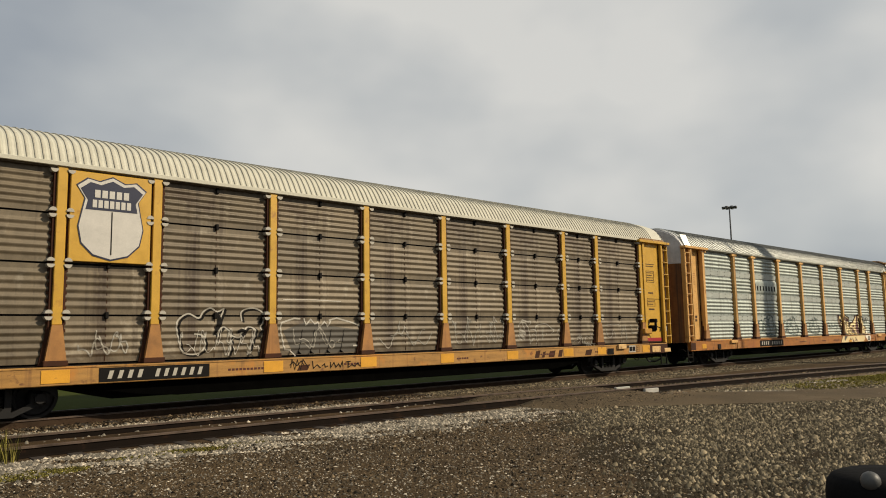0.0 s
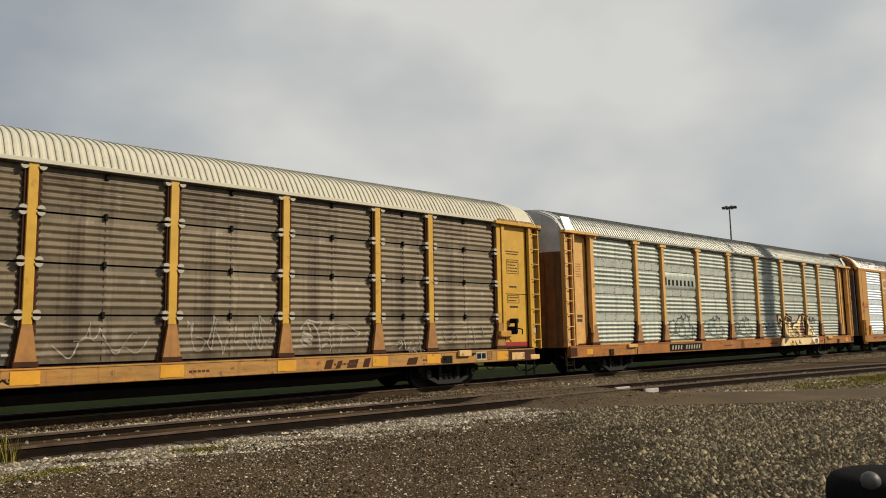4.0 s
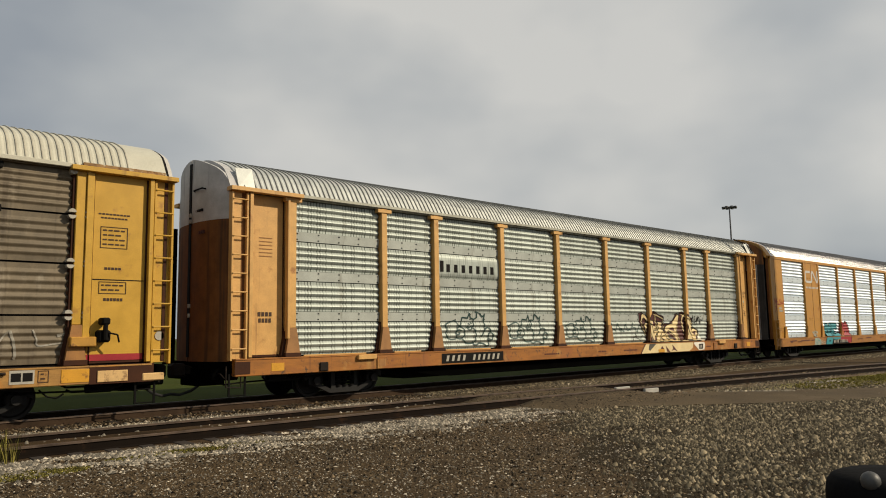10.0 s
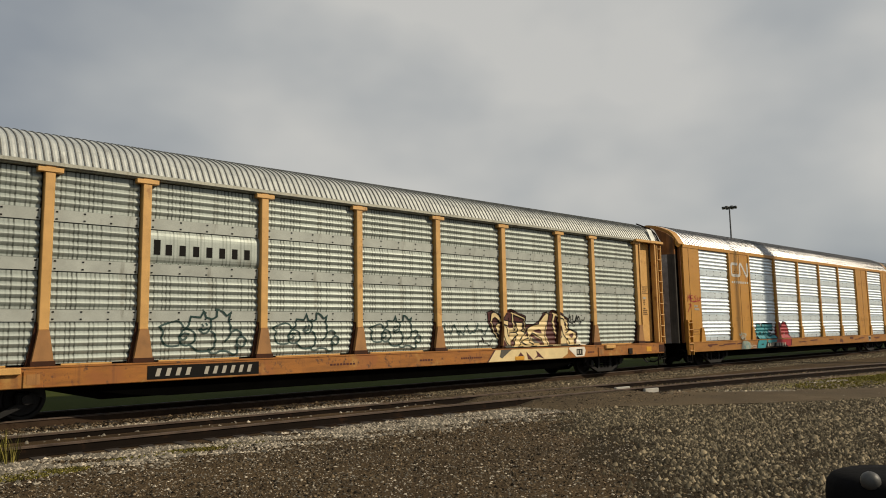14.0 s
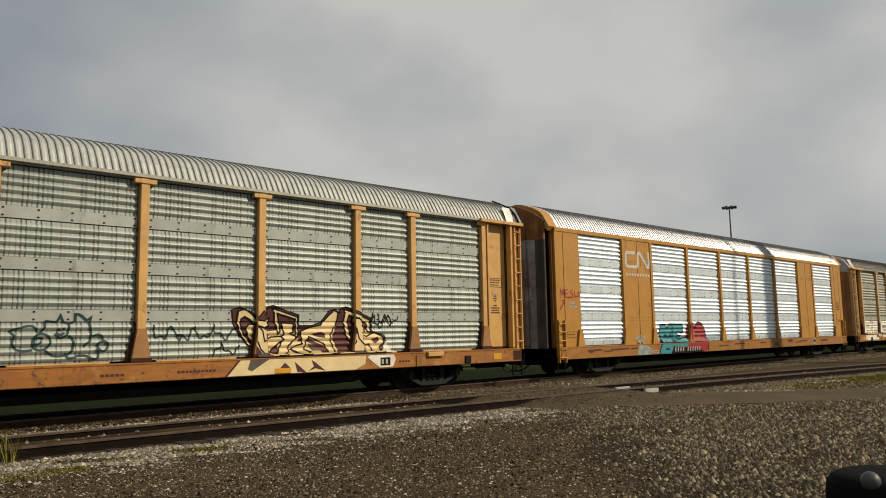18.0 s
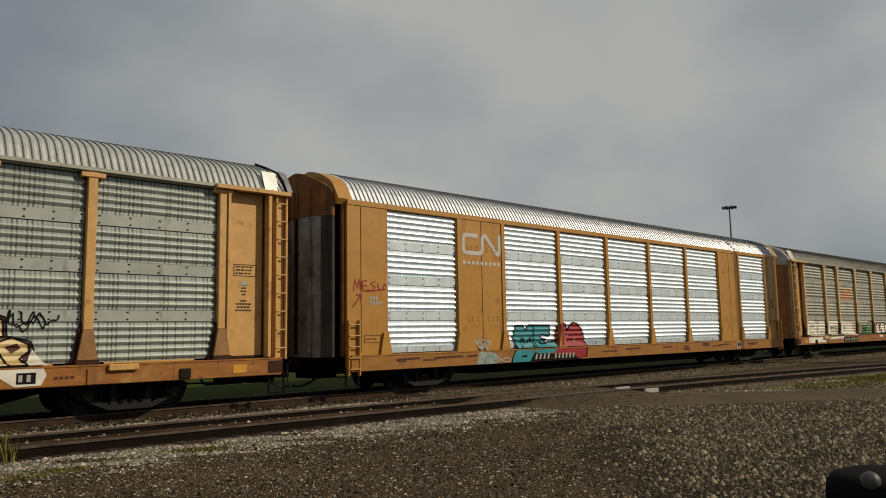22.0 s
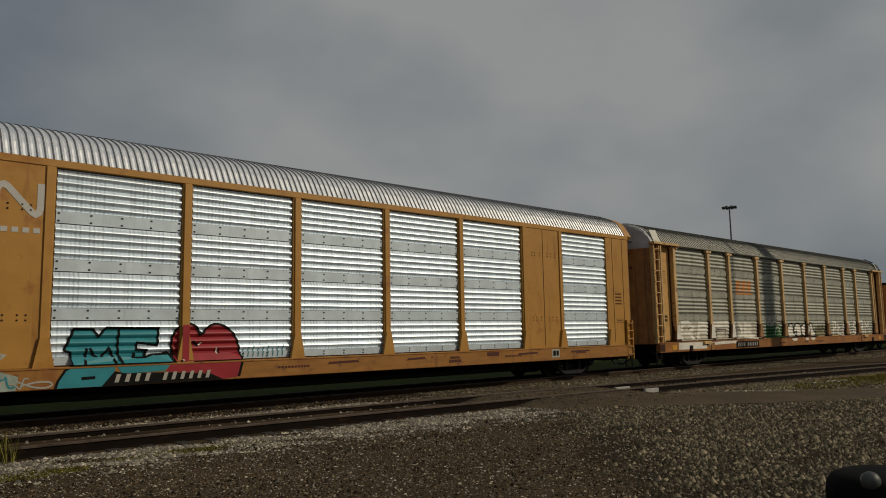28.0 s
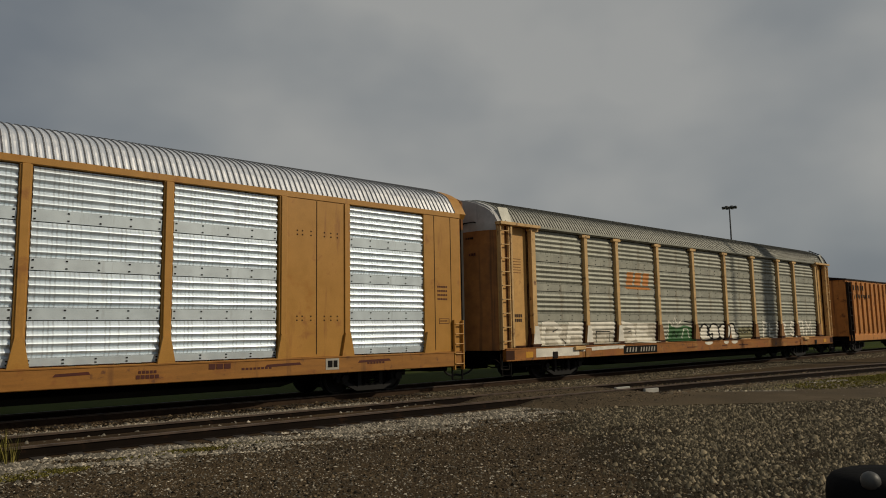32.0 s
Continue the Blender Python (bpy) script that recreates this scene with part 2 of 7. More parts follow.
sooty_spray = material("grey_wash", (0.115, 0.105, 0.085), 0.7, var=0.3, scale=2.0)
orange_logo = material("orange_logo_paint", (0.75, 0.30, 0.06), 0.6, var=0.15)
hose_rubber = material("hose_rubber", (0.015, 0.015, 0.015), 0.8, var=0.2)
concrete = material("concrete", (0.55, 0.53, 0.48), 0.85, var=0.2)
tie_wood = material("creosoted_tie", (0.035, 0.025, 0.018), 0.9, var=0.4, stretch=(1, 6, 6), bump=0.4)
soil = material("gravelly_soil", (0.14, 0.096, 0.05), 0.95, var=0.4, scale=0.35, fine=22.0, bump=1.0, bump_dist=0.06, spec=0.1,
                stains=[((0.085, 0.062, 0.036), 0.2, 0.22), ((0.17, 0.125, 0.07), 0.12, 1.3), ((0.03, 0.02, 0.012), 0.14, 9.0)], low=(0.06, 0.041, 0.023))
# soil with the black shadow gaps between stones put into its colour
gravel_soil_shade = material("dark_gravel_soil", (0.062, 0.048, 0.029), 0.95, var=0.4, scale=1.2, fine=30.0, bump=1.0, bump_dist=0.05, spec=0.05, stains=[((0.035, 0.027, 0.017), 0.25, 5.0)])
asphalt = material("dusty_asphalt", (0.13, 0.098, 0.059), 0.9, var=0.3, scale=0.6, fine=45.0, bump=0.6, spec=0.1,
                   stains=[((0.17, 0.13, 0.085), 0.2, 0.5), ((0.09, 0.064, 0.04), 0.12, 0.9)])
ballast_dirt = material("ballast_bed", (0.09, 0.058, 0.03), 0.95, var=0.4, scale=1.0, fine=35.0, bump=0.9, bump_dist=0.03, spec=0.1, stains=[((0.035, 0.022, 0.012), 0.3, 0.8), ((0.14, 0.088, 0.045), 0.1, 2.0)])
stone_dark = material("dark_stone", (0.13, 0.1, 0.063), 0.85, var=0.3, scale=9.0, spec=0.1)
packed_dirt = material("packed_dirt", (0.19, 0.136, 0.082), 0.95, var=0.35, scale=1.5, fine=30.0, bump=0.8, bump_dist=0.02, spec=0.08, stains=[((0.08, 0.055, 0.033), 0.2, 1.2)])
stone_lump = material("grey_gravel", (0.232, 0.196, 0.13), 0.85, var=0.3, scale=9.0, spec=0.1)
stone_pale = material("pale_stone", (0.42, 0.375, 0.295), 0.85, var=0.3, scale=9.0, spec=0.15)
grass_far = material("meadow", (0.058, 0.074, 0.014), 0.95, var=0.35, scale=0.2, fine=6.0, bump=0.8, bump_dist=0.05, spec=0.03, stains=[((0.07, 0.075, 0.018), 0.2, 0.5)])
grass_blade = material("grass_blade", (0.27, 0.235, 0.055), 0.8, var=0.25, scale=2.0, bump=0, spec=0.1)
grass_dry = material("dry_grass_blade", (0.23, 0.205, 0.05), 0.8, var=0.3, scale=2.0, bump=0, spec=0.1)
grass_turf = material("turf", (0.30, 0.27, 0.075), 0.95, var=0.4, scale=1.2, fine=20.0, bump=1.0, bump_dist=0.05, spec=0.05, stains=[((0.3, 0.26, 0.15), 0.1, 2.0)])
shed_white = material("white_sheet_metal", (0.74, 0.74, 0.72), 0.55, var=0.06, scale=0.3)
mast_steel = material("mast_steel", (0.16, 0.16, 0.16), 0.5, 0.5, var=0.2)
pole_wood = material("pole_wood", (0.12, 0.085, 0.055), 0.9, var=0.3, stretch=(6, 6, 0.4))
mirror_black = material("black_plastic", (0.009, 0.009, 0.0095), 0.9, var=0.1, spec=0.06)
# grey of the highlight on the near dark post
glint_grey = material("grey_plastic", (0.09, 0.092, 0.088), 0.5, var=0.1)


def add_island_tint(m, amount):
    """Varies each loose piece of a joined mesh."""
    t = m.node_tree
    b = [n for n in t.nodes if n.type == "BSDF_PRINCIPLED"][0]
    src = b.inputs["Base Color"].links[0].from_socket
    r = t.nodes.new("ShaderNodeNewGeometry").outputs["Random Per Island"]
    t.links.new(mixc(t, amount, src, ramp(t, r, [(0.0, (0.06, 0.06, 0.06)), (0.42, (0.3, 0.3, 0.3)), (0.7, (1.1, 1.08, 1.05)), (0.9, (2.2, 2.15, 2.1)), (1.0, (3.0, 2.9, 2.8))]), "MULTIPLY"), b.inputs["Base Color"])


for m_ in (stone_dark, stone_pale, stone_lump, grass_blade, grass_dry):
    add_island_tint(m_, 1.0 if m_ is stone_dark else 0.72 if m_ is stone_lump else 0.25 if m_ is grass_blade else 0.6)


# ---- mesh helpers ----
class Build:
    """Collects vertices and faces of one mesh."""

    def __init__(self):
        self.v, self.f = [], []

    def add(self, verts, faces):
        k = len(self.v)
        self.v += [tuple(p) for p in verts]
        self.f += [tuple(i + k for i in f) for f in faces]
        return self

    def box(self, x0, x1, y0, y1, z0, z1, c=0.0):
        """A box; c: its chamfer."""
        if c <= 0:
            v = [(x, y, z) for x in (x0, x1) for y in (y0, y1) for z in (z0, z1)]
            return self.add(v, [(0, 1, 3, 2), (4, 6, 7, 5), (0, 4, 5, 1), (2, 3, 7, 6), (0, 2, 6, 4), (1, 5, 7, 3)])
        c = min(c, (x1 - x0) * 0.4, (y1 - y0) * 0.4, (z1 - z0) * 0.4)
        bm = bmesh.new()
        bmesh.ops.create_cube(bm, size=1.0, matrix=Matrix.Translation(((x0 + x1) / 2, (y0 + y1) / 2, (z0 + z1) / 2)) @ Matrix.Diagonal((x1 - x0, y1 - y0, z1 - z0, 1)))
        bmesh.ops.bevel(bm, geom=bm.edges[:], offset=c, segments=1, affect="EDGES")
        bm.verts.index_update()
        self.add([p.co[:] for p in bm.verts], [[q.index for q in f.verts] for f in bm.faces])
        bm.free()
        return self

    def prism_x(self, prof, x0, x1):
        """A closed (y, z) outline drawn out along x."""
        n = len(prof)
        v = [(x0, y, z) for y, z in prof] + [(x1, y, z) for y, z in prof]
        f = [(i, (i + 1) % n, n + (i + 1) % n, n + i) for i in range(n)]
        return self.add(v, f + [tuple(range(n - 1, -1, -1)), tuple(range(n, 2 * n))])

    def prism_y(self, outline, y0, y1):
        """A closed (x, z) outline drawn out along y."""
        n = len(outline)
        v = [(x, y0, z) for x, z in outline] + [(x, y1, z) for x, z in outline]
        f = [(i, (i + 1) % n, n + (i + 1) % n, n + i) for i in range(n)]
        return self.add(v, f + [tuple(range(n - 1, -1, -1)), tuple(range(n, 2 * n))])

    def rod(self, a, b, r, n=8, r2=None):
        a, b = Vector(a), Vector(b)
        q = (b - a).to_track_quat("Z", "Y").to_matrix()
        r2 = r if r2 is None else r2
        ring = [(math.cos(2 * math.pi * i / n), math.sin(2 * math.pi * i / n)) for i in range(n)]
        v = [a + q @ Vector((c * r, s * r, 0)) for c, s in ring] + [b + q @ Vector((c * r2, s * r2, 0)) for c, s in ring]
        f = [(i, (i + 1) % n, n + (i + 1) % n, n + i) for i in range(n)]
        return self.add(v, f + [tuple(range(n - 1, -1, -1)), tuple(range(n, 2 * n))])

    def tube(self, pts, r, n=6):
        for a, b in zip(pts, pts[1:]):
            self.rod(a, b, r, n)
        return self

    def lathe_y(self, prof, cx, cz, n=24):
        """A (radius, y) profile turned about the line through (cx, cz) along y."""
        k = len(prof)
        v = [(cx + r * math.cos(2 * math.pi * i / n), y, cz + r * math.sin(2 * math.pi * i / n)) for i in range(n) for r, y in prof]
        f = [(i * k + j, i * k + j + 1, ((i + 1) % n) * k + j + 1, ((i + 1) % n) * k + j) for i in range(n) for j in range(k - 1)]
        return self.add(v, f)

    def mesh(self, name, mat=None, fix=True):
        me = bpy.data.meshes.new(name)
        me.from_pydata(self.v, [], self.f)
        if mat:
            me.materials.append(mat)
        if fix:
            bm = bmesh.new()
            bm.from_mesh(me)
            bmesh.ops.recalc_face_normals(bm, faces=bm.faces)
            bm.to_mesh(me)
            bm.free()
        return me


def part(name, shape, mat, parent, label="", at=None):
    """One mesh object under a thing or a part."""
    me = shape if isinstance(shape, bpy.types.Mesh) else shape.mesh(name, mat)
    ob = new(name, me)
    ob.parent = parent
    if at is not None:
        ob.matrix_basis = at
    if label:
        ob["label"] = label
    return ob


def thing(name, m, label, category, group="", kind=""):
    ob = new(name)
    ob.empty_display_size = 0.3
    ob.matrix_basis = m
    return tagged(ob, label, category, group, kind)


def solid(name, shape, mat, label="", category="", group="", kind="", m=None):
    """A thing that is one mesh."""
    me = shape if isinstance(shape, bpy.types.Mesh) else shape.mesh(name, mat)
    ob = new(name, me)
    if m is not None:
        ob.matrix_basis = m
    return tagged(ob, label, category, group, kind)


# ---- ground, tracks, road ----
HEAD = 0.18           # rail head over the ground
TRACK_Y = 17.4        # middle of the main track
rng = np.random.default_rng(7)


def siding_y(x):
    """Middle of the siding, which bends away from the main track."""
    return 13.3 if x < 0 else 13.3 - 0.02 * x - 0.0022 * x * x


ground = solid("ground", Build().add([(-2500, -2500, 0), (2500, -2500, 0), (2500, 2500, 0), (-2500, 2500, 0)], [(0, 1, 2, 3)]),
               soil, "brown gravelly soil beside the railway tracks", "ground", kind="structure")


def sheet(name, left, right, z, mat, label, category):
    """A strip between two rows of points, with a small thickness; z: one height, or one for each row."""
    n = len(left)
    zs = z if isinstance(z, (list, tuple)) else [z] * n
    v = [(x, y, h) for (x, y), h in zip(left, zs)] + [(x, y, h) for (x, y), h in zip(right, zs)]
    v += [(x, y, 0.0005) for x, y in left] + [(x, y, 0.0005) for x, y in right]
    f = [(i, i + 1, n + i + 1, n + i) for i in range(n - 1)]
    f += [(2 * n + i, 2 * n + i + 1, i + 1, i) for i in range(n - 1)] + [(n + i, n + i + 1, 3 * n + i + 1, 3 * n + i) for i in range(n - 1)]
    return solid(name, Build().add(v, f), mat, label, category, kind="structure")


meadow = sheet("meadow", [(x, 19.6 + 0.25 * math.sin(x * 0.7)) for x in range(-120, 700, 2)], [(x, 900) for x in range(-120, 700, 2)], 0.006, grass_far,
               "green meadow beyond the main track", "grass")
sheet("ballast_main", [(x, 15.4 + 0.12 * math.sin(x * 1.3)) for x in range(-80, 260, 1)], [(x, 19.4) for x in range(-80, 260, 1)], 0.012, ballast_dirt,
      "rusty brown ballast bed under the main track", "ballast")
sheet("ballast_siding", [(x, siding_y(x) - 1.25 + 0.1 * math.sin(x * 1.7)) for x in range(-80, 60)],
                   [(x, min(siding_y(x) + 1.3, 15.2)) for x in range(-80, 60)], 0.009, ballast_dirt, "dirt and ballast packed round the siding", "ballast")
# The dirt road that crosses both tracks aslant, level with the siding's rails.
ROAD_L = ((40, -4.5), (23.0, 5.6), (19, 6.6), (16.2, 8.4), (14.8, 9.7), (13.0, 11.0), (12.4, 12.6), (12.2, 13.6), (13.5, 15.6))
ROAD_R = ((60, -4.0), (27, 5.9), (22.6, 7.6), (20.0, 9.5), (18.6, 10.9), (17.9, 12.0), (17.4, 13.0), (17.4, 14.0), (17.8, 15.7))
ROAD_Z = (0.01, 0.01, 0.012, 0.014, 0.016, 0.016, 0.018, 0.018, 0.018)


def fine_line(pts, n, wob, seed):
    """More points along a line, with an uneven edge."""
    r = random.Random(seed)
    out = []
    for i, ((x0, y0), (x1, y1)) in enumerate(zip(pts, pts[1:])):
        for k in range(n):
            q = k / n
            out.append((x0 + (x1 - x0) * q + r.uniform(-wob, wob), y0 + (y1 - y0) * q + r.uniform(-wob, wob)))
    return out + [pts[-1]]


road = sheet("road", fine_line(ROAD_L, 8, 0.12, 1), fine_line(ROAD_R, 8, 0.12, 2), [z for _, z in fine_line([(z, z) for z in ROAD_Z], 8, 0.003, 3)], asphalt,
             "worn dusty asphalt road crossing the tracks", "road")


def fill_height(x, y):
    """The mound of packed dirt that brings the road level with the siding's rails."""
    cx = 15.6 - 0.12 * (y - 11)
    a = max(0.0, 1 - max(0.0, abs(x - cx) - 1.7 - 0.25 * math.sin(y * 2.1)) / 1.2)
    b = max(0.0, 1 - max(0.0, abs(y - 12.7) - 1.2) / 1.7)
    a, b = a * a * (3 - 2 * a), b * b * (3 - 2 * b)
    return 0.150 * a * b


# Across the siding the fill dips into a flangeway on both sides of each rail.
FX = [10.6 + 0.25 * i for i in range(42)]
FD = sorted([-3.9 + 0.25 * i for i in range(26) if min(abs(abs(-3.9 + 0.25 * i) - 0.7535), 9) > 0.2] + [q * 0.7535 + w for q in (-1, 1) for w in (-0.15, -0.13, -0.045, 0.045, 0.13, 0.15)])
fill_v = []
for d in FD:
    for x in FX:
        y = siding_y(x) + d
        dip = 0.075 if 0.04 < abs(abs(d) - 0.7535) < 0.14 else 0.0
        fill_v.append((x, y, max(0.0, fill_height(x, y) - dip) + 0.004 + 0.006 * noise.noise((x * 2, y * 2, 0))))
NF = len(FX)
fill_f = [(j * NF + i, j * NF + i + 1, (j + 1) * NF + i + 1, (j + 1) * NF + i) for j in range(len(FD) - 1) for i in range(NF - 1) if max(fill_v[j * NF + i][2], fill_v[(j + 1) * NF + i + 1][2]) > 0.018]
crossing = solid("crossing_fill", Build().add(fill_v, fill_f), asphalt, "packed dirt between the siding rails at the crossing", "road", kind="structure")
for p_ in crossing.data.polygons:
    p_.use_smooth = True


# This sheet's dark tone stands for shadow among the lumps.
sheet("gravel_bed", [(2.6 + 0.95 * y + 0.35 * math.sin(y * 2.7), y) for y in [1.0 + 0.45 * i for i in range(19)]], [(26.0 - 0.9 * y if y > 4 else 24.0, y) for y in [1.0 + 0.45 * i for i in range(19)]], 0.004, gravel_soil_shade,
      "soil darkened for the shade between gravel lumps", "ground")
turf = sheet("turf", [(20.2 + 0.9 * i, 9.3 - 0.24 * i - 0.25 * math.sin(i * 1.9)) for i in range(18)], [(20.6 + 0.9 * i, 9.9 - 0.1 * i + 0.9 * math.sin(min(i, 6) / 6 * 1.57) + 0.12 * math.sin(i * 2.3)) for i in range(18)],
             0.011, grass_turf, "yellow-green turf between road and siding", "grass")


def rail_profile(side):
    return [(-0.07, 0.0), (0.07, 0.0), (0.07, 0.014), (0.012, 0.035), (0.012, 0.125), (0.035, 0.138), (0.035, 0.166), (0.026, 0.172),
            (-0.026, 0.172), (-0.035, 0.166), (-0.035, 0.138), (-0.012, 0.125), (-0.012, 0.035), (-0.07, 0.014)]


def rail_along(name, xs, yfun, parent, label, steel):
    prof = rail_profile(0)
    n = len(prof)
    b = Build()
    v, f = [], []
    for x in xs:
        y = yfun(x)
        v += [(x, y + py, HEAD - 0.172 + pz) for py, pz in prof]
    for i in range(len(xs) - 1):
        for j in range(n):
            f.append((i * n + j, i * n + (j + 1) % n, (i + 1) * n + (j + 1) % n, (i + 1) * n + j))
    b.add(v, f)
    ob = part(name, b, steel, parent, label)
    ob.data.materials.append(rail_shine)
    for p in ob.data.polygons:
        if p.index % n in (7, 8, 9):
            p.material_index = 1
    return ob


main_track = thing("main_track", pose(0, 0, 0), "main railway track with rusty rails on wooden ties", "railway track", kind="structure")
siding = thing("siding_track", pose(0, 0, 0), "siding track curving away, half sunk in dirt", "railway track", kind="structure")
for s in (-1, 1):
    rail_along("rail", [x * 4.0 for x in range(-20, 66)], lambda x: TRACK_Y + s * 0.7535, main_track, "rusty steel rail", rail_brown)
    rail_along("rail", [x * 1.0 for x in range(-60, 56)], lambda x: siding_y(x) + s * 0.7535, siding, "rusty steel rail", rail_steel)
tie = Build().box(-0.115, 0.115, -1.3, 1.3, -0.12, 0.02, 0.012).mesh("tie", tie_wood)
for i in range(150):
    x = -12 + i * 0.53
    part("tie", tie, tie_wood, main_track, at=pose(x + rng.uniform(-0.03, 0.03), TRACK_Y + rng.uniform(-0.05, 0.05), 0.003, 0, 0, rng.uniform(-1, 1)))
for i in range(90):
    x = -8 + i * 0.53
    if 11.6 < x < 18.4:
        continue
    turn = math.degrees(math.atan((siding_y(x + 0.1) - siding_y(x - 0.1)) / 0.2))
    part("tie", tie, tie_wood, siding, at=pose(x, siding_y(x) + rng.uniform(-0.05, 0.05), 0.001, 0, 0, turn + rng.uniform(-1, 1)))
for x, y, a in ((17.62, 11.92, -5), (18.2, 11.38, -5)):
    solid("crossing_marker", Build().box(-0.3, 0.3, -0.045, 0.045, -0.09, 0.035, 0.01), concrete, "white concrete block lying beside the siding rail", "block",
          "blocks at the crossing", m=pose(x, y, 0.152 if x < 18 else 0.10, 0, 0, a))
# Dirt packed between and beside the siding's rails past the crossing.
for x0, a, b, h, lab in ((17.6, -0.60, 0.66, 0.05, "packed pale dirt between the siding rails"), (17.6, -1.5, -0.98, 0.022, "packed brown dirt along the siding's near rail"), (-6.0, -0.5, 0.64, 0.07, "brown dirt between the siding rails")):
    xs_ = [x0 + 0.6 * i for i in range(60 if x0 > 0 else 31)]
    sheet("siding_dirt", [(x, siding_y(x) + a + 0.04 * math.sin(x * 3.1)) for x in xs_], [(x, siding_y(x) + b + 0.04 * math.sin(x * 2.3)) for x in xs_], h, packed_dirt if x0 > 0 else ballast_dirt, lab, "ground")


def stones(name, mat, label, where, sizes, kind="stuff", tall=0.8):
    """Loose stones: rough six-cornered lumps lying on the ground, all in one mesh."""
    pts = np.asarray(where)
    n = len(pts)
    base = np.array([(1, 0, 0.1), (0.2, 1, 0.0), (-1, 0.3, 0.1), (-0.3, -1, 0.05), (0.25, 0.1, 1.05), (-0.35, -0.15, 0.9)])
    faces = np.array([(0, 1, 4), (1, 2, 4), (2, 5, 4), (2, 3, 5), (3, 0, 5), (0, 4, 5)])
    size = rng.uniform(sizes[0], sizes[1], n) * (0.7 + 0.6 * rng.random(n) ** 3)
    ang = rng.uniform(0, 2 * np.pi, n)
    v = base[None] * (1 + rng.uniform(-0.3, 0.3, (n, 6, 3)))
    v = v * size[:, None, None] * rng.uniform(0.6, 1.2, (n, 1, 3)) * np.array([1.1, 1.1, tall])
    c, s = np.cos(ang)[:, None], np.sin(ang)[:, None]
    v = np.stack([v[..., 0] * c - v[..., 1] * s, v[..., 0] * s + v[..., 1] * c, v[..., 2]], -1)
    v[..., :2] += pts[:, None, :2]
    v[..., 2] += pts[:, None, 2]
    f = faces[None] + (np.arange(n) * 6)[:, None, None]
    me = bpy.data.meshes.new(name)
    me.vertices.add(n * 6)
    me.vertices.foreach_set("co", v.astype(np.float32).ravel())
    me.loops.add(n * 18)
    me.loops.foreach_set("vertex_index", f.astype(np.int32).ravel())
    me.polygons.add(n * 6)
    me.polygons.foreach_set("loop_start", np.arange(0, n * 18, 3, dtype=np.int32))
    me.update(calc_edges=True)
    me.materials.append(mat)
    return tagged(new(name, me), label, "gravel", kind=kind)


def on_road(x, y):
    xs = np.array([12.2, 12.4, 13.0, 14.8, 16.2, 19, 23, 40.0])
    lo = np.array([13.4, 12.6, 11.0, 9.7, 8.4, 6.6, 5.6, -4.5])
    xe = np.array([17.4, 17.9, 18.6, 20, 22.6, 27, 60])
    hi = np.array([13.5, 12.0, 10.9, 9.5, 7.6, 5.9, -4])
    return (y > np.interp(x, xs, lo) - 0.05) & (y < np.interp(x, xe, hi)) & (x > 12.2) & (y < 15)


def scatter(n, x0, x1, y0, y1, power=1.0):
    x = x0 + (x1 - x0) * rng.random(n) ** power
    y = rng.uniform(y0, y1, n)
    return x, y


# Loose dark gravel over the forecourt: thick towards +x, thin and fine on the brown soil.
x, y = scatter(430000, 1.0, 26.0, 2.0, 12.2)
seen = (y > 0.27 * x - 0.5) & (0.8 * x + 0.9 * y > 8.2) & (y < np.vectorize(siding_y)(x) - 1.1)
patch_grid = rng.random((40, 40))
gx, gy = np.clip(x * 1.4, 0, 38.99), np.clip(y * 2.2, 0, 38.99)
i0, j0 = gx.astype(int), gy.astype(int)
u, w = gx - i0, gy - j0
patchy = (patch_grid[i0, j0] * (1 - u) + patch_grid[i0 + 1, j0] * u) * (1 - w) + (patch_grid[i0, j0 + 1] * (1 - u) + patch_grid[i0 + 1, j0 + 1] * u) * w
coarse = np.clip((x - 0.95 * y - 2.6 + 1.6 * (patchy - 0.5)) / 1.5, 0.0, 1.0) * ~on_road(x, y)
keep = seen & (rng.random(len(x)) < 0.28 * coarse * np.clip(2.2 * patchy - 0.2, 0.25, 1))
stones("gravel_forecourt", stone_lump, "coarse grey gravel lumps strewn over shade-darkened soil", np.stack([x[keep], y[keep], np.zeros(keep.sum())], 1), (0.015, 0.038), tall=1.2)
keep = seen & (rng.random(len(x)) < np.where(on_road(x, y), 0.10, 0.22 + 0.15 * coarse))
stones("grit_forecourt", stone_dark, "fine brown grit on the soil", np.stack([x[keep], y[keep], np.zeros(keep.sum())], 1), (0.007, 0.017))
keep = seen & ~on_road(x, y) & (rng.random(len(x)) < 0.10 * (1 - coarse) * np.clip(2.0 * patchy - 0.2, 0.1, 1))
stones("small_gravel", stone_dark, "small dark stones on the brown soil", np.stack([x[keep], y[keep], np.zeros(keep.sum())], 1), (0.012, 0.024), tall=1.1)
keep = seen & (rng.random(len(x)) < np.where(on_road(x, y), 0.008, 0.05 + 0.05 * (1 - coarse) * np.clip((11.5 - x) / 6, 0, 1)))
stones("pale_grit", stone_pale, "pale grit sprinkled on the soil", np.stack([x[keep], y[keep], np.full(keep.sum(), 0.003)], 1), (0.008, 0.019))
# Pale ballast: along the siding's near edge, and between the two tracks.
x, y = scatter(60000, 0.0, 13.0, 0, 1, 1.0)
yc = np.vectorize(siding_y)(x) - 1.15 - np.abs(rng.normal(0, 0.72, len(x)))
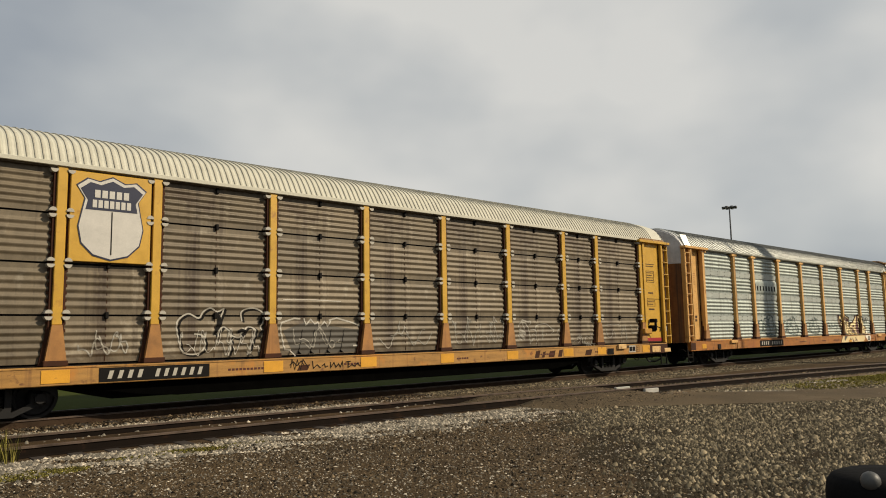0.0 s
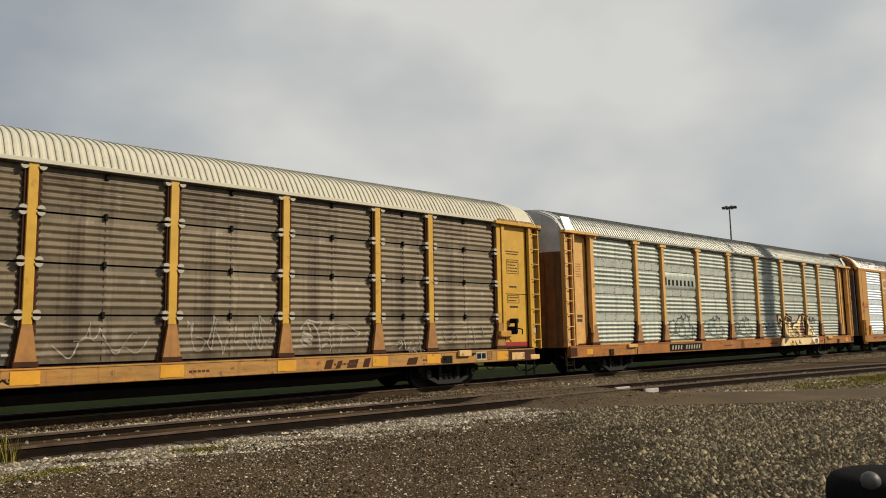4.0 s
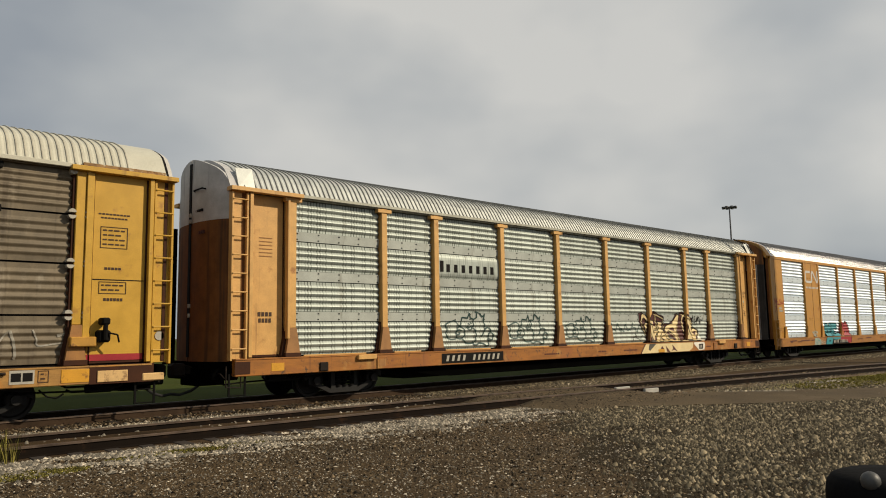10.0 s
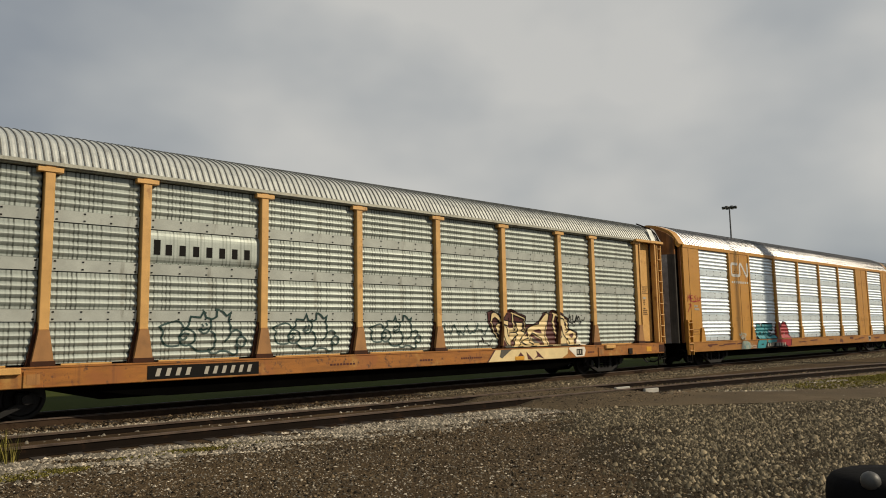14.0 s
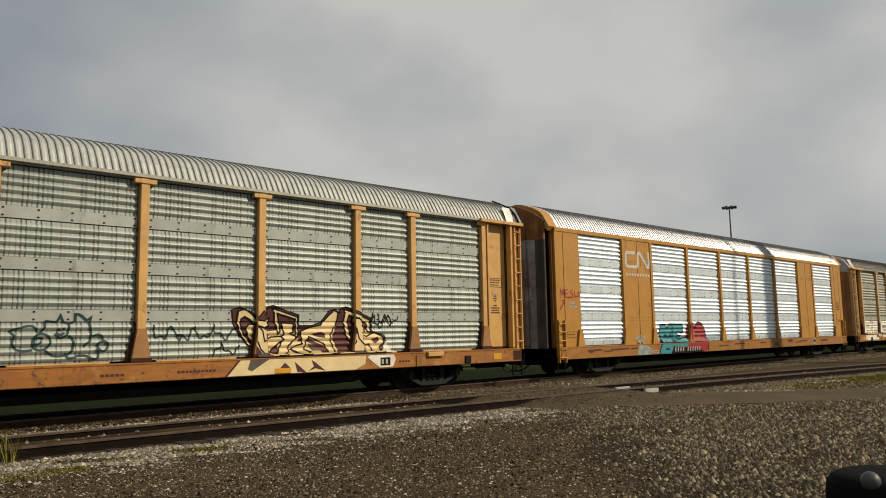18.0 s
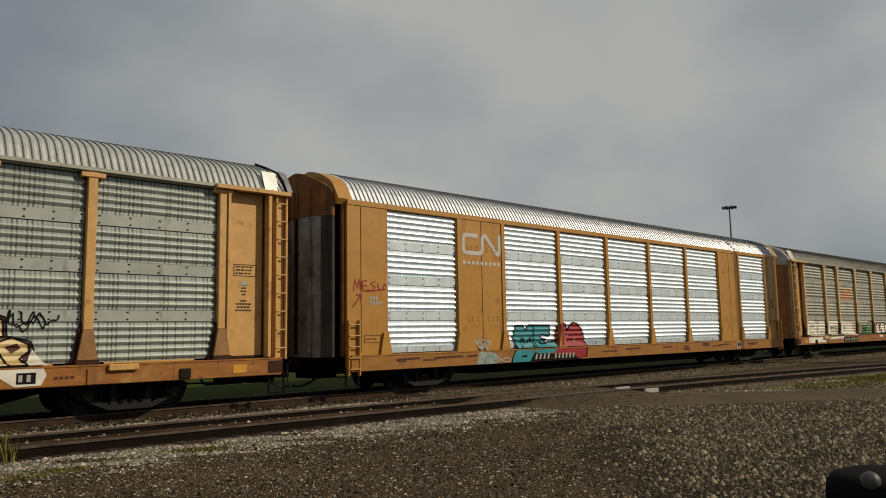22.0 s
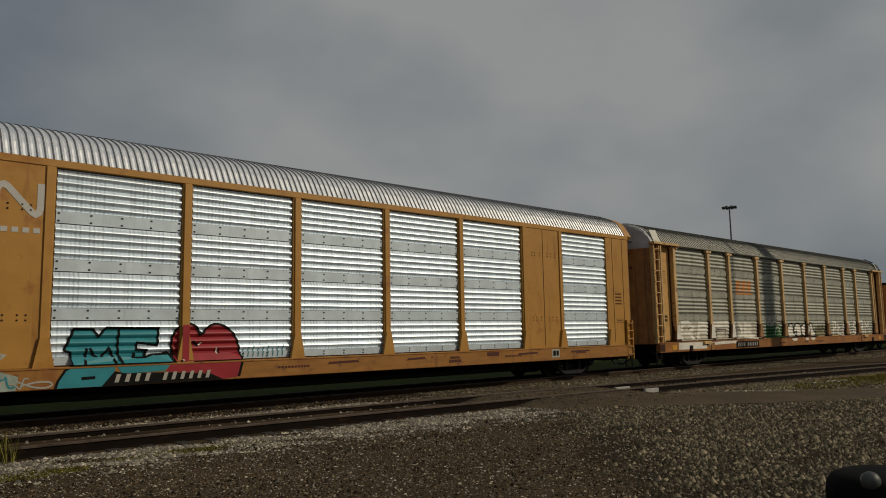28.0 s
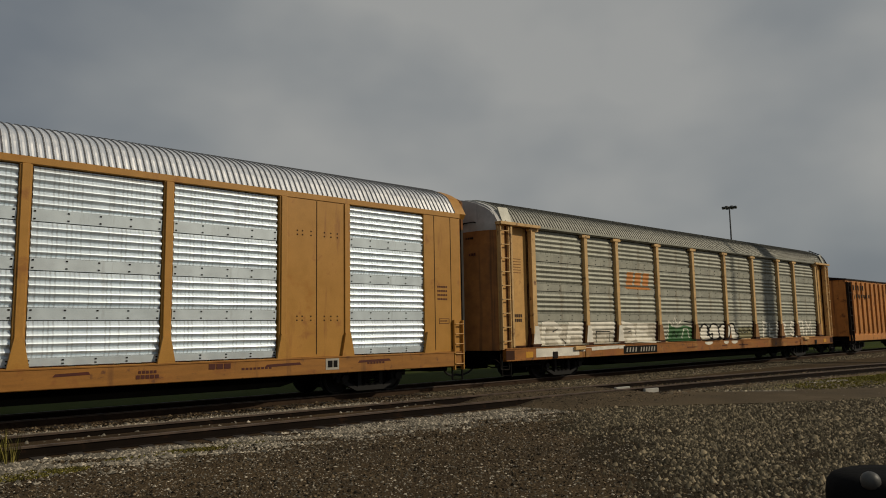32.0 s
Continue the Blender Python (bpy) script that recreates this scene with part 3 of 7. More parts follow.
spot = np.sin(x * 2.3 + 3 * yc) * np.sin(x * 1.1 - 4.1 * yc + 1) + 0.6 * np.sin(x * 5.3 + 7 * yc)
keep = ~on_road(x, yc) & (rng.random(len(x)) < 0.22 + 0.30 * spot + 0.10 * (x > 8.5))
stones("ballast_pale_edge", stone_pale, "pale ballast stones along the siding", np.stack([x[keep], yc[keep], np.full(keep.sum(), 0.005)], 1), (0.016, 0.042))
x, y = scatter(30000, 0.0, 60.0, 0, 1, 1.6)
yc = 15.2 + rng.normal(0, 0.24, len(x))
keep = rng.random(len(x)) < np.where(x < 11.5, 0.75, np.where(x < 17.6, 0.1, 0.12))
stones("ballast_between", stone_pale, "pale ballast stones between the tracks", np.stack([x[keep], yc[keep], np.full(keep.sum(), 0.012)], 1), (0.017, 0.04))
x, y = scatter(34000, 0.0, 60.0, 0, 1, 1.5)
yc = rng.uniform(14.6, 19.2, len(x))
x, yc = x[(x > 14) | (yc > 15.5)], yc[(x > 14) | (yc > 15.5)]
stones("ballast_rusty", stone_dark, "rusty ballast stones round the main track", np.stack([x, yc, np.full(len(x), 0.012)], 1), (0.022, 0.045))
x, y = scatter(26000, 14.0, 60.0, 0, 1, 1.3)
yc = rng.uniform(14.3, 16.7, len(x))
stones("ballast_tan", stone_lump, "tan ballast stones between the diverging tracks", np.stack([x, yc, np.full(len(x), 0.014)], 1), (0.02, 0.042))
x = rng.uniform(10.8, 20.5, 9000)
d_ = rng.uniform(-2.8, 2.6, len(x))
yc = np.vectorize(siding_y)(x) + d_
ok = np.abs(np.abs(d_) - 0.7535) > 0.15
hz = np.array([fill_height(a, b) for a, b in zip(x, yc)])
stones("crossing_grit", stone_dark, "fine grit on the packed dirt of the crossing", np.stack([x, yc, hz + 0.004], 1)[ok], (0.010, 0.024))
x, y = scatter(9000, 17.8, 42.0, 0, 1, 1.3)
yc = np.vectorize(siding_y)(x) + rng.uniform(-1.2, 1.2, len(x))
off = yc - np.vectorize(siding_y)(x)
stones("ballast_siding_stones", stone_dark, "dirty ballast stones round the siding", np.stack([x, yc, np.where((off > -0.6) & (off < 0.66), 0.048, 0.01)], 1), (0.02, 0.045))
x, y = scatter(2600, 17.8, 42.0, 0, 1, 1.3)
yc = np.vectorize(siding_y)(x) + rng.uniform(-1.6, 1.5, len(x))
stones("ballast_pale_scatter", stone_pale, "pale stones scattered round the siding", np.stack([x, yc, np.full(len(x), 0.012)], 1), (0.02, 0.04))


def grass(name, mat, label, pts, height, width=0.008):
    """Tufts of bent blades, two quads a blade, all in one mesh."""
    b = Build()
    for x, y, z in pts:
        h, a, lean = height * rng.uniform(0.5, 1.2), rng.uniform(0, 6.28), rng.uniform(0.1, 0.6)
        c, s = math.cos(a), math.sin(a)
        w = width
        dx, dy = lean * h * c, lean * h * s
        b.add([(x - s * w, y + c * w, z), (x + s * w, y - c * w, z), (x + dx * 0.4 - s * w * 0.8, y + dy * 0.4 + c * w * 0.8, z + h * 0.6),
               (x + dx * 0.4 + s * w * 0.8, y + dy * 0.4 - c * w * 0.8, z + h * 0.6), (x + dx, y + dy, z + h)], [(0, 1, 3, 2), (2, 3, 4)])
    return tagged(new(name, b.mesh(name, mat, fix=False)), label, "grass", kind="stuff")


def clumps(n, cx, cy, rx, ry, z=0.0):
    a, r = rng.uniform(0, 6.28, n), np.sqrt(rng.random(n))
    return [(cx + rx * q * math.cos(p), cy + ry * q * math.sin(p), z) for p, q in zip(a, r)]


grass("grass_left", grass_dry, "thin yellowish grass between ballast stones", clumps(5200, 2.4, 10.9, 1.0, 0.35) + clumps(4200, 5.0, 11.25, 1.3, 0.22), 0.022, 0.014)
grass("tall_grass", grass_dry, "tall dry grass tuft beside the siding", clumps(260, 2.3, 12.2, 0.5, 0.35), 0.45, 0.006)
grass("grass_right", grass_blade, "green grass patch beside the road", clumps(3000, 25.4, 8.6, 3.6, 1.1) + clumps(3000, 30, 8.0, 4, 1.2), 0.05, 0.022)

# ---- distance ----
shed = thing("white_shed", pose(16, 74, 0), "long low white metal shed far beyond the tracks", "shed")
part("wall", Build().box(-11, 11, -4, 4, 0, 3.1), shed_white, shed)
part("roof", Build().add([(-11.3, -4.5, 3.1), (11.3, -4.5, 3.1), (11.3, 0, 4.3), (-11.3, 0, 4.3), (-11.3, 4.5, 3.1), (11.3, 4.5, 3.1),
                          (-11.3, -4.5, 3.0), (11.3, -4.5, 3.0), (11.3, 4.5, 3.0), (-11.3, 4.5, 3.0)],
                         [(0, 1, 2, 3), (3, 2, 5, 4), (6, 7, 1, 0), (9, 8, 5, 4), (6, 0, 3, 4, 9), (7, 8, 5, 2, 1), (6, 9, 8, 7)]), shed_white, shed)
part("door", Build().box(-6.5, -4.9, -4.06, -4.0, 0, 2.1), orange_paint, shed, "orange door")
mast = thing("light_mast", pose(124, 60, 0), "tall steel floodlight mast with a ring of lamps", "light mast")
part("pole", Build().rod((0, 0, 0), (0, 0, 23.2), 0.22, 12, 0.11), mast_steel, mast)
part("ring", Build().lathe_y([(0.75, -0.06), (0.83, -0.06), (0.83, 0.06), (0.75, 0.06)], 0, 0, 20), mast_steel, mast, at=pose(0, 0, 23.0, 90))
for i in range(8):
    a = i * math.pi / 4
    part("lamp", Build().box(-0.3, 0.3, -0.2, 0.2, -0.22, 0.14, 0.06), mast_steel, mast, at=pose(1.0 * math.cos(a), 1.0 * math.sin(a), 23.05, 0, 0, math.degrees(a)))
    part("arm", Build().rod((0.1, 0, 0), (0.8, 0, 0), 0.05, 6), mast_steel, mast, at=pose(0, 0, 23.05, 0, 0, math.degrees(a)))

x = rng.uniform(19.6, 21.0, 150)
stones("stone_row", stone_pale, "row of pale stones at the road's edge", np.stack([x, 29.6 - x + rng.normal(0, 0.07, 150), np.full(150, 0.012)], 1), (0.02, 0.05))
x = rng.uniform(23.8, 25.8, 160)[:70]
stones("stone_patch", stone_pale, "pale stones lying in the grass", np.stack([x, 9.4 - 0.2 * (x - 24) + rng.normal(0, 0.16, 70), np.full(70, 0.02)], 1), (0.03, 0.06))
# spikes, plates and stray stones along the siding's rails
x = rng.uniform(1.5, 12, 120)
yc = np.vectorize(siding_y)(x) + rng.choice([-0.6, 0.45, 0.6, 0.9], 120) + rng.normal(0, 0.06, 120)
stones("stray_ballast", stone_pale, "stray pale stones between the siding's rails", np.stack([x, yc, np.full(120, 0.068)], 1), (0.025, 0.05))

# Two poles behind the camera, whose shadows lie on the passing cars.
for px, py, pr, ph, mat_, lab in ((36.75, 15.9, 0.52, 30.0, mast_steel, "thick steel sign pole standing by the road"), (33.1, 15.9, 0.10, 26.0, pole_wood, "wooden utility pole standing by the road")):
    k = 21.0
    pole = thing("roadside_pole", pose(px - SUN_WAY.x / math.cos(SUN_EL) * k, py - SUN_WAY.y / math.cos(SUN_EL) * k, 0), lab, "pole")
    part("shaft", Build().rod((0, 0, -0.1), (0, 0, ph), pr, 16, pr * 0.9), mat_, pole)
    part("cap", Build().rod((0, 0, ph), (0, 0, ph + 0.1), pr * 1.05, 16), mat_, pole)
    part("footing", Build().rod((0, 0, -0.05), (0, 0, 0.25), pr * 1.6, 16), concrete, pole)

# A dark rounded post close to the camera, stand-in for an unidentified dark shape.
bollard = thing("bollard", pose(1.95, 0.585, 0, 0, 0, -42.5), "black post standing in for an unidentified dark shape, with a highlight ball", "bollard")
cap_prof = [(0.150, 0.0), (0.150, 1.345), (0.146, 1.368), (0.134, 1.384), (0.110, 1.392), (0.05, 1.394), (0.0, 1.394)]
shaft = Build()
shaft.add([(r * math.cos(2 * math.pi * i / 32), r * math.sin(2 * math.pi * i / 32), z) for r, z in cap_prof for i in range(32)],
          [(k * 32 + i, k * 32 + (i + 1) % 32, (k + 1) * 32 + (i + 1) % 32, (k + 1) * 32 + i) for k in range(6) for i in range(32)])
cap_ob = part("shaft", shaft, mirror_black, bollard)
# The small pale ball is an added shape for the post's highlight.
ball = Build()
ball.add([(0.021 * math.cos(b) * math.cos(a), 0.021 * math.cos(b) * math.sin(a), 0.021 * math.sin(b)) for b in [math.pi * (k / 8 - 0.5) for k in range(9)] for a in [2 * math.pi * i / 20 for i in range(20)]],
         [(k * 20 + i, k * 20 + (i + 1) % 20, (k + 1) * 20 + (i + 1) % 20, (k + 1) * 20 + i) for k in range(8) for i in range(20)])
knob = part("knob", ball, glint_grey, bollard, "pale grey ball standing for a highlight", at=pose(-0.105, -0.079, 1.391))
for ob in (cap_ob, knob):
    for p_ in ob.data.polygons:
        p_.use_smooth = True


# ---- the train ----
def rolled(t):
    """Metres that the train has rolled by t seconds."""
    u = t / 32.0
    return 2.01333 * t + 4.3687 * u ** 2 - 0.7790 * u ** 3 + 0.3180 * u ** 4


BAYS = (-11.89, -9.01, -7.08, -4.24, -1.42, 1.42, 4.24, 7.08, 9.01, 11.89)
WHEEL_R = 0.42
wheelsets = []
train = []


def sheet_profile(z0, z1, ribs, depth, base, arc=0.0):
    """Outline of a corrugated sheet from z0 up to z1; arc: the share of each wave that is a rounded rib; below 0, the flat margin of an even wave."""
    if arc < 0:
        # flat margins above and below an even wave
        p = (z1 - z0 + 2 * arc) / ribs
        return [(base, z0), *[(base - depth * (0.5 - 0.5 * math.cos(2 * math.pi * q / 10)), z0 - arc + p * q / 10) for q in range(10 * ribs + 1)], (base, z1)]
    pts = [(base, z0)]
    p = min(0.16, 0.95 * (z1 - z0) / ribs)
    foot = 0.4 * (z1 - z0 - p * ribs)
    for i in range(ribs):
        a = z0 + foot + i * p
        if arc:
            gap = p * (1 - arc) / 2
            pts += [(base - depth * (1 - abs(2 * q / 10 - 1) ** 1.45), a + gap + p * arc * q / 10) for q in range(11)]
            continue
        pts += [(base - depth * (0.5 - 0.5 * math.cos(2 * math.pi * q / 12)), a + p * (0.04 + 0.92 * q / 12)) for q in range(13)]
    pts.append((base, z1))
    return pts


def strip_lean(base):
    """How far the foot and the head of a flat strip stand off the back of the sheets."""
    return (0.022, 0.042) if base < -1.4 else (0.026, 0.048)


def surface(rows, depth, base, arc=0.0):
    """Breakpoints (z, y) of the whole outer face of a bay."""
    out = []
    for z0, z1, ribs in rows:
        out += [(z, y) for y, z in (sheet_profile(z0, z1, ribs, depth, base, arc) if ribs else [(base - strip_lean(base)[0] - 0.001, z0), (base - strip_lean(base)[1] - 0.001, z1)])]
    return out


ROWS_B = ((1.10, 1.915, 5), (1.93, 2.165, 0), (2.175, 2.925, 4), (2.94, 3.18, 0), (3.19, 3.925, 4), (3.94, 4.175, 0), (4.185, 4.98, 4))
ROWS_C = ((1.06, 1.22, 0), (1.225, 1.94, 4), (1.955, 2.195, 0), (2.205, 2.92, 4), (2.935, 3.175, 0), (3.185, 3.89, 4), (3.905, 4.145, 0), (4.155, 5.0, 5))
ROWS_A = ((1.10, 2.035, 5), (2.075, 3.075, 5), (3.115, 4.085, 5), (4.125, 5.02, 5))


def make_sheets(car, x0, x1, rows, depth, base, mat, cache, skip=(), arc=0.0):
    """The sheets of one bay, each a piece of its own; meshes are shared between bays of one width."""
    w = round(x1 - x0, 2)
    for k, (z0, z1, ribs) in enumerate(rows):
        if k in skip:
            continue
        key = (w, k)
        if key not in cache:
            if ribs:
                b = Build().prism_x([*sheet_profile(z0, z1, ribs, depth, base, arc), (base + 0.03, z1), (base + 0.03, z0)], 0, w)
            else:
                lo, hi = strip_lean(base)
                b = Build().prism_x([(base - lo, z0), (base - hi, z1), (base + 0.03, z1), (base + 0.03, z0)], 0, w)
                n = 4 if w > 2.2 else 3
                for i in range(n + 1):
                    for zz in (z0 + 0.045, z1 - 0.045):
                        cx = 0.05 + (w - 0.1) * i / n
                        f_ = base - lo - (hi - lo) * (zz - z0) / (z1 - z0)
                        b.box(cx - 0.02, cx + 0.02, f_ - 0.009, f_ + 0.004, zz - 0.014, zz + 0.014)
            cache[key] = b.mesh("side_sheet" if ribs else "side_strip", mat if ribs else STRIP_METAL.get(mat.name, mat))
            if not ribs:
                cache[key].materials.append(ink_black)
                for p in list(cache[key].polygons)[6:]:
                    p.material_index = 1
        part(cache[key].name.split(".")[0], cache[key], mat, car, at=pose(x0, 0, 0))


ROOF_Q, ROOF_H = (0.0, 0.15, 0.3, 0.45, 0.6, 0.70, 0.75, 0.80, 0.88, 1.0), (1.0, 0.965, 0.90, 0.81, 0.705, 0.62, 0.565, 0.49, 0.32, 0.0)


def roof_arc(y, eave=5.10, top=6.0, half=1.5):
    """Height of the roof over y: a steep lower sheet, a bend, then a shallow slope to the ridge."""
    return eave + (top - eave) * float(np.interp(min(1.0, abs(y) / half), ROOF_Q, ROOF_H))


def make_roof(car, mat, L, pitch, rib, eave, top, half=1.5, label="", seam=None, plain=0.0):
    """A roof of fluted sheets with raised seams; plain: the length of a smooth sheet at each end."""
    ys = [-half * q for q in ROOF_Q[::-1]]
    ys = ys + [-y for y in ys[-2::-1]]
    prof = [(y, roof_arc(y, eave, top, half)) for y in ys]
    span = L - plain
    n = round(2 * span / pitch)
    v, f = [], []
    stations = [(-L, 0)] if plain else []
    first = len(stations)
    for i in range(n):
        x = -span + i * 2 * span / n
        stations += [(x, 0), (x + pitch * 0.27, rib * 0.28), (x + pitch * 0.54, 0), (x + pitch * 0.80, rib * 0.28), (x + pitch * 0.83, rib), (x + pitch * 0.97, rib)]
    stations += [(span, 0), (L, 0)] if plain else [(L, 0)]
    m = len(prof)
    for x, r in stations:
        for y, z in prof:
            d = Vector((y, (z - 4.3))).normalized()
            v.append((x, y + d.x * r, z + d.y * r))
    for i in range(len(stations) - 1):
        f += [(i * m + j, i * m + j + 1, (i + 1) * m + j + 1, (i + 1) * m + j) for j in range(m - 1)]
    k = len(v)
    v += [(x, y, eave - 0.02) for x in (-L, L) for y in (-half + 0.03, half - 0.03)]
    f += [(k, k + 1, k + 3, k + 2), tuple(range(0, m)), tuple(range(k - m, k))]
    ob = part("roof", Build().add(v, f), mat, car, label)
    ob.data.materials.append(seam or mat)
    # rising face and top of each seam take the dirt-and-shadow colour
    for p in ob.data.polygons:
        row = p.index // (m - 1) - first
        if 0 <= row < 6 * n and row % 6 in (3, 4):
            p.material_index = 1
    return ob


mark_meshes = {}


def mark(car, x, z, w, h, mat, y, lean=0.0, name="mark"):
    """One plain bar of paint; alike bars share a mesh."""
    key = (round(w, 3), round(h, 3), round(lean, 2), mat.name, name)
    if key not in mark_meshes:
        mark_meshes[key] = Build().prism_y([(0, 0), (w, 0), (w + lean * h, h), (lean * h, h)], -0.004, 0.002).mesh(name, mat)
    return part(name, mark_meshes[key], mat, car, at=pose(x, y, z))


def bars(car, x, z, w, h, n, mat, y, gap=0.25, name="mark"):
    """A row of plain bars in place of writing."""
    for i in range(n):
        mark(car, x + i * w / n, z, w / n * (1 - gap), h, mat, y, 0.0, name)


def glyphs(car, x, z, w, h, n, mat, y, lean=0.0, fill=0.55):
    """Plain upright or leaning bars, as tall and wide as the writing that they stand for."""
    for i in range(n):
        mark(car, x + i * w / n, z, w / n * fill, h, mat, y, lean)


def frame_lines(car, x0, x1, z0, z1, mat, y, t=0.012, lines=3):
    """A small stencilled notice: a box with rows of bars."""
    b = Build()
    for a in ((x0, x1, z0, z0 + t), (x0, x1, z1 - t, z1), (x0, x0 + t, z0, z1), (x1 - t, x1, z0, z1)):
        b.box(a[0], a[1], y - 0.004, y + 0.002, a[2], a[3])
    box_ob = part("stencil_frame", b, mat, car)
    for i in range(lines):
        zz = z0 + (z1 - z0) * (i + 0.7) / (lines + 0.6)
        k = x0 + 0.05
        while k < x1 - 0.13:
            ww = (0.05, 0.08, 0.11)[int(rng.integers(3))]
            mark(box_ob, k, zz, ww, 0.028, mat, y)
            k += ww + 0.03
    return box_ob


def ladder(car, x0, x1, z0, z1, n, y, mat, name="ladder", rung_mat=None):
    """Two stiles and rungs standing off the side."""
    lad = part(name, Build().box(x0 - 0.03, x0 + 0.02, y - 0.05, y + 0.09, z0, z1, 0.006).box(x1 - 0.02, x1 + 0.03, y - 0.05, y + 0.09, z0, z1, 0.006), mat, car)
    rung = Build().rod((x0, y - 0.06, 0), (x1, y - 0.06, 0), 0.018, 6).rod((x0, y - 0.06, 0), (x0, y, 0), 0.016, 6).rod((x1, y - 0.06, 0), (x1, y, 0), 0.016, 6).mesh("rung", rung_mat or mat)
    for i in range(n):
        part("rung", rung, mat, lad, at=pose(0, 0, z0 + (z1 - z0) * (i + 0.6) / n))
    return lad


def make_post(car, x, mat, mat2, eave, cap_z, flare_z, base_z, y, side=-1, cap=True, w=0.095):
    """An upright rib of the rack: shaft, T cap and flared foot."""
    yy = lambda a, b: (min(side * a, side * b), max(side * a, side * b))
    p = part("post", Build().box(x - w, x + w, *yy(y - 0.18, y + 0.02), flare_z, eave, 0.012), mat, car)
    if cap:
        part("cap", Build().box(x - 0.24, x + 0.24, *yy(y - 0.1, y + 0.045), cap_z - 0.10, cap_z, 0.01), mat, p)
    o = [(x - 0.21, base_z), (x + 0.21, base_z), (x + w, flare_z), (x - w, flare_z)]
    a, b = yy(y - 0.17, y + 0.05)
    part("foot", Build().prism_y(o, a, b), mat2, p)
    # added dark wedge: the shade on the foot's -x side, as a shape
    part("gusset", Build().prism_y([(x - 0.29, base_z), (x - 0.2, base_z), (x - w + 0.01, flare_z + 0.15), (x - w - 0.035, flare_z + 0.15)], *yy(y - 0.17, y - 0.045)), foot_shoe, p)
    part("shoe", Build().box(x - 0.225, x + 0.225, *yy(y - 0.17, y + 0.062), base_z - 0.01, base_z + 0.1, 0.008), foot_shoe, p)
    return p


def make_bogie(car, x):
    """A three-piece freight bogie with two turning wheelsets."""
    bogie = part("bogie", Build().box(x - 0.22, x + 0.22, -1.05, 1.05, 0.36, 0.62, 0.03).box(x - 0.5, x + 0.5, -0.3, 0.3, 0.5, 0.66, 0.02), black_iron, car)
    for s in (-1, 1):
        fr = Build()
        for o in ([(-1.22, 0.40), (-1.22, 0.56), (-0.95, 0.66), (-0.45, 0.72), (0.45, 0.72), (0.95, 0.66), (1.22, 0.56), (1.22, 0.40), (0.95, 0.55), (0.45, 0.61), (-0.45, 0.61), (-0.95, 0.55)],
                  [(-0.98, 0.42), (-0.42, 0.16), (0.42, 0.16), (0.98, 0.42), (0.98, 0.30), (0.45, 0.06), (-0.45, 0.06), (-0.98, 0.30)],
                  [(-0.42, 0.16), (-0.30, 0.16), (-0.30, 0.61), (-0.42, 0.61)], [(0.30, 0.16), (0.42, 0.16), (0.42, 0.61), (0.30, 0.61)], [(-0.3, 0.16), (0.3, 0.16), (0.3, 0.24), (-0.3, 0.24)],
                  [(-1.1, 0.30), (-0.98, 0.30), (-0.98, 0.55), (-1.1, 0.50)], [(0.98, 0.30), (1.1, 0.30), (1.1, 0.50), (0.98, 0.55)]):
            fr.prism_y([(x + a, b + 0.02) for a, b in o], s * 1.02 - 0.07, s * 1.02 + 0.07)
        part("side_frame", fr, bogie_iron, bogie, "darkened cast side frame with openings")
        spr = Build()
        for k in (-0.2, 0.0, 0.2):
            for j in range(4):
                spr.rod((x + k, s * 1.07, 0.24 + j * 0.07), (x + k, s * 1.07, 0.28 + j * 0.07), 0.075, 10)
        part("spring", spr, black_iron, bogie)
        for k in (-0.9, 0.9):
            part("axle_box", Build().box(x + k - 0.16, x + k + 0.16, s * 1.0 - 0.1, s * 1.0 + 0.13, 0.30, 0.54, 0.03).rod((x + k, s * 1.1, 0.42), (x + k, s * 1.19, 0.42), 0.1, 12), bogie_iron, bogie)
        part("brake_beam", Build().rod((x - 0.4, s * 0.85, 0.3), (x + 0.4, s * 0.85, 0.3), 0.03, 6), rusty_iron, bogie)
    for k in (-0.9, 0.9):
        ws = Build()
        for s in (-1, 1):
            ws.lathe_y([(0.06, s * 0.66), (0.40, s * 0.66), (0.455, s * 0.665), (0.455, s * 0.69), (0.42, s * 0.70), (0.415, s * 0.80), (0.36, s * 0.80), (0.33, s * 0.765),
                        (0.18, s * 0.75), (0.14, s * 0.80), (0.06, s * 0.80)], 0, 0, 28)
            for j in range(6):
                a = j * math.pi / 3
                ws.rod((0.26 * math.cos(a), s * 0.765, 0.26 * math.sin(a)), (0.26 * math.cos(a), s * 0.775, 0.26 * math.sin(a)), 0.022, 6)
        ws.rod((0, -1.1, 0), (0, 1.1, 0), 0.07, 10)
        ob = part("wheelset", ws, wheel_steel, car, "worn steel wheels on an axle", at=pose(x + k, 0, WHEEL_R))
        wheelsets.append((ob, x + k))
    return bogie


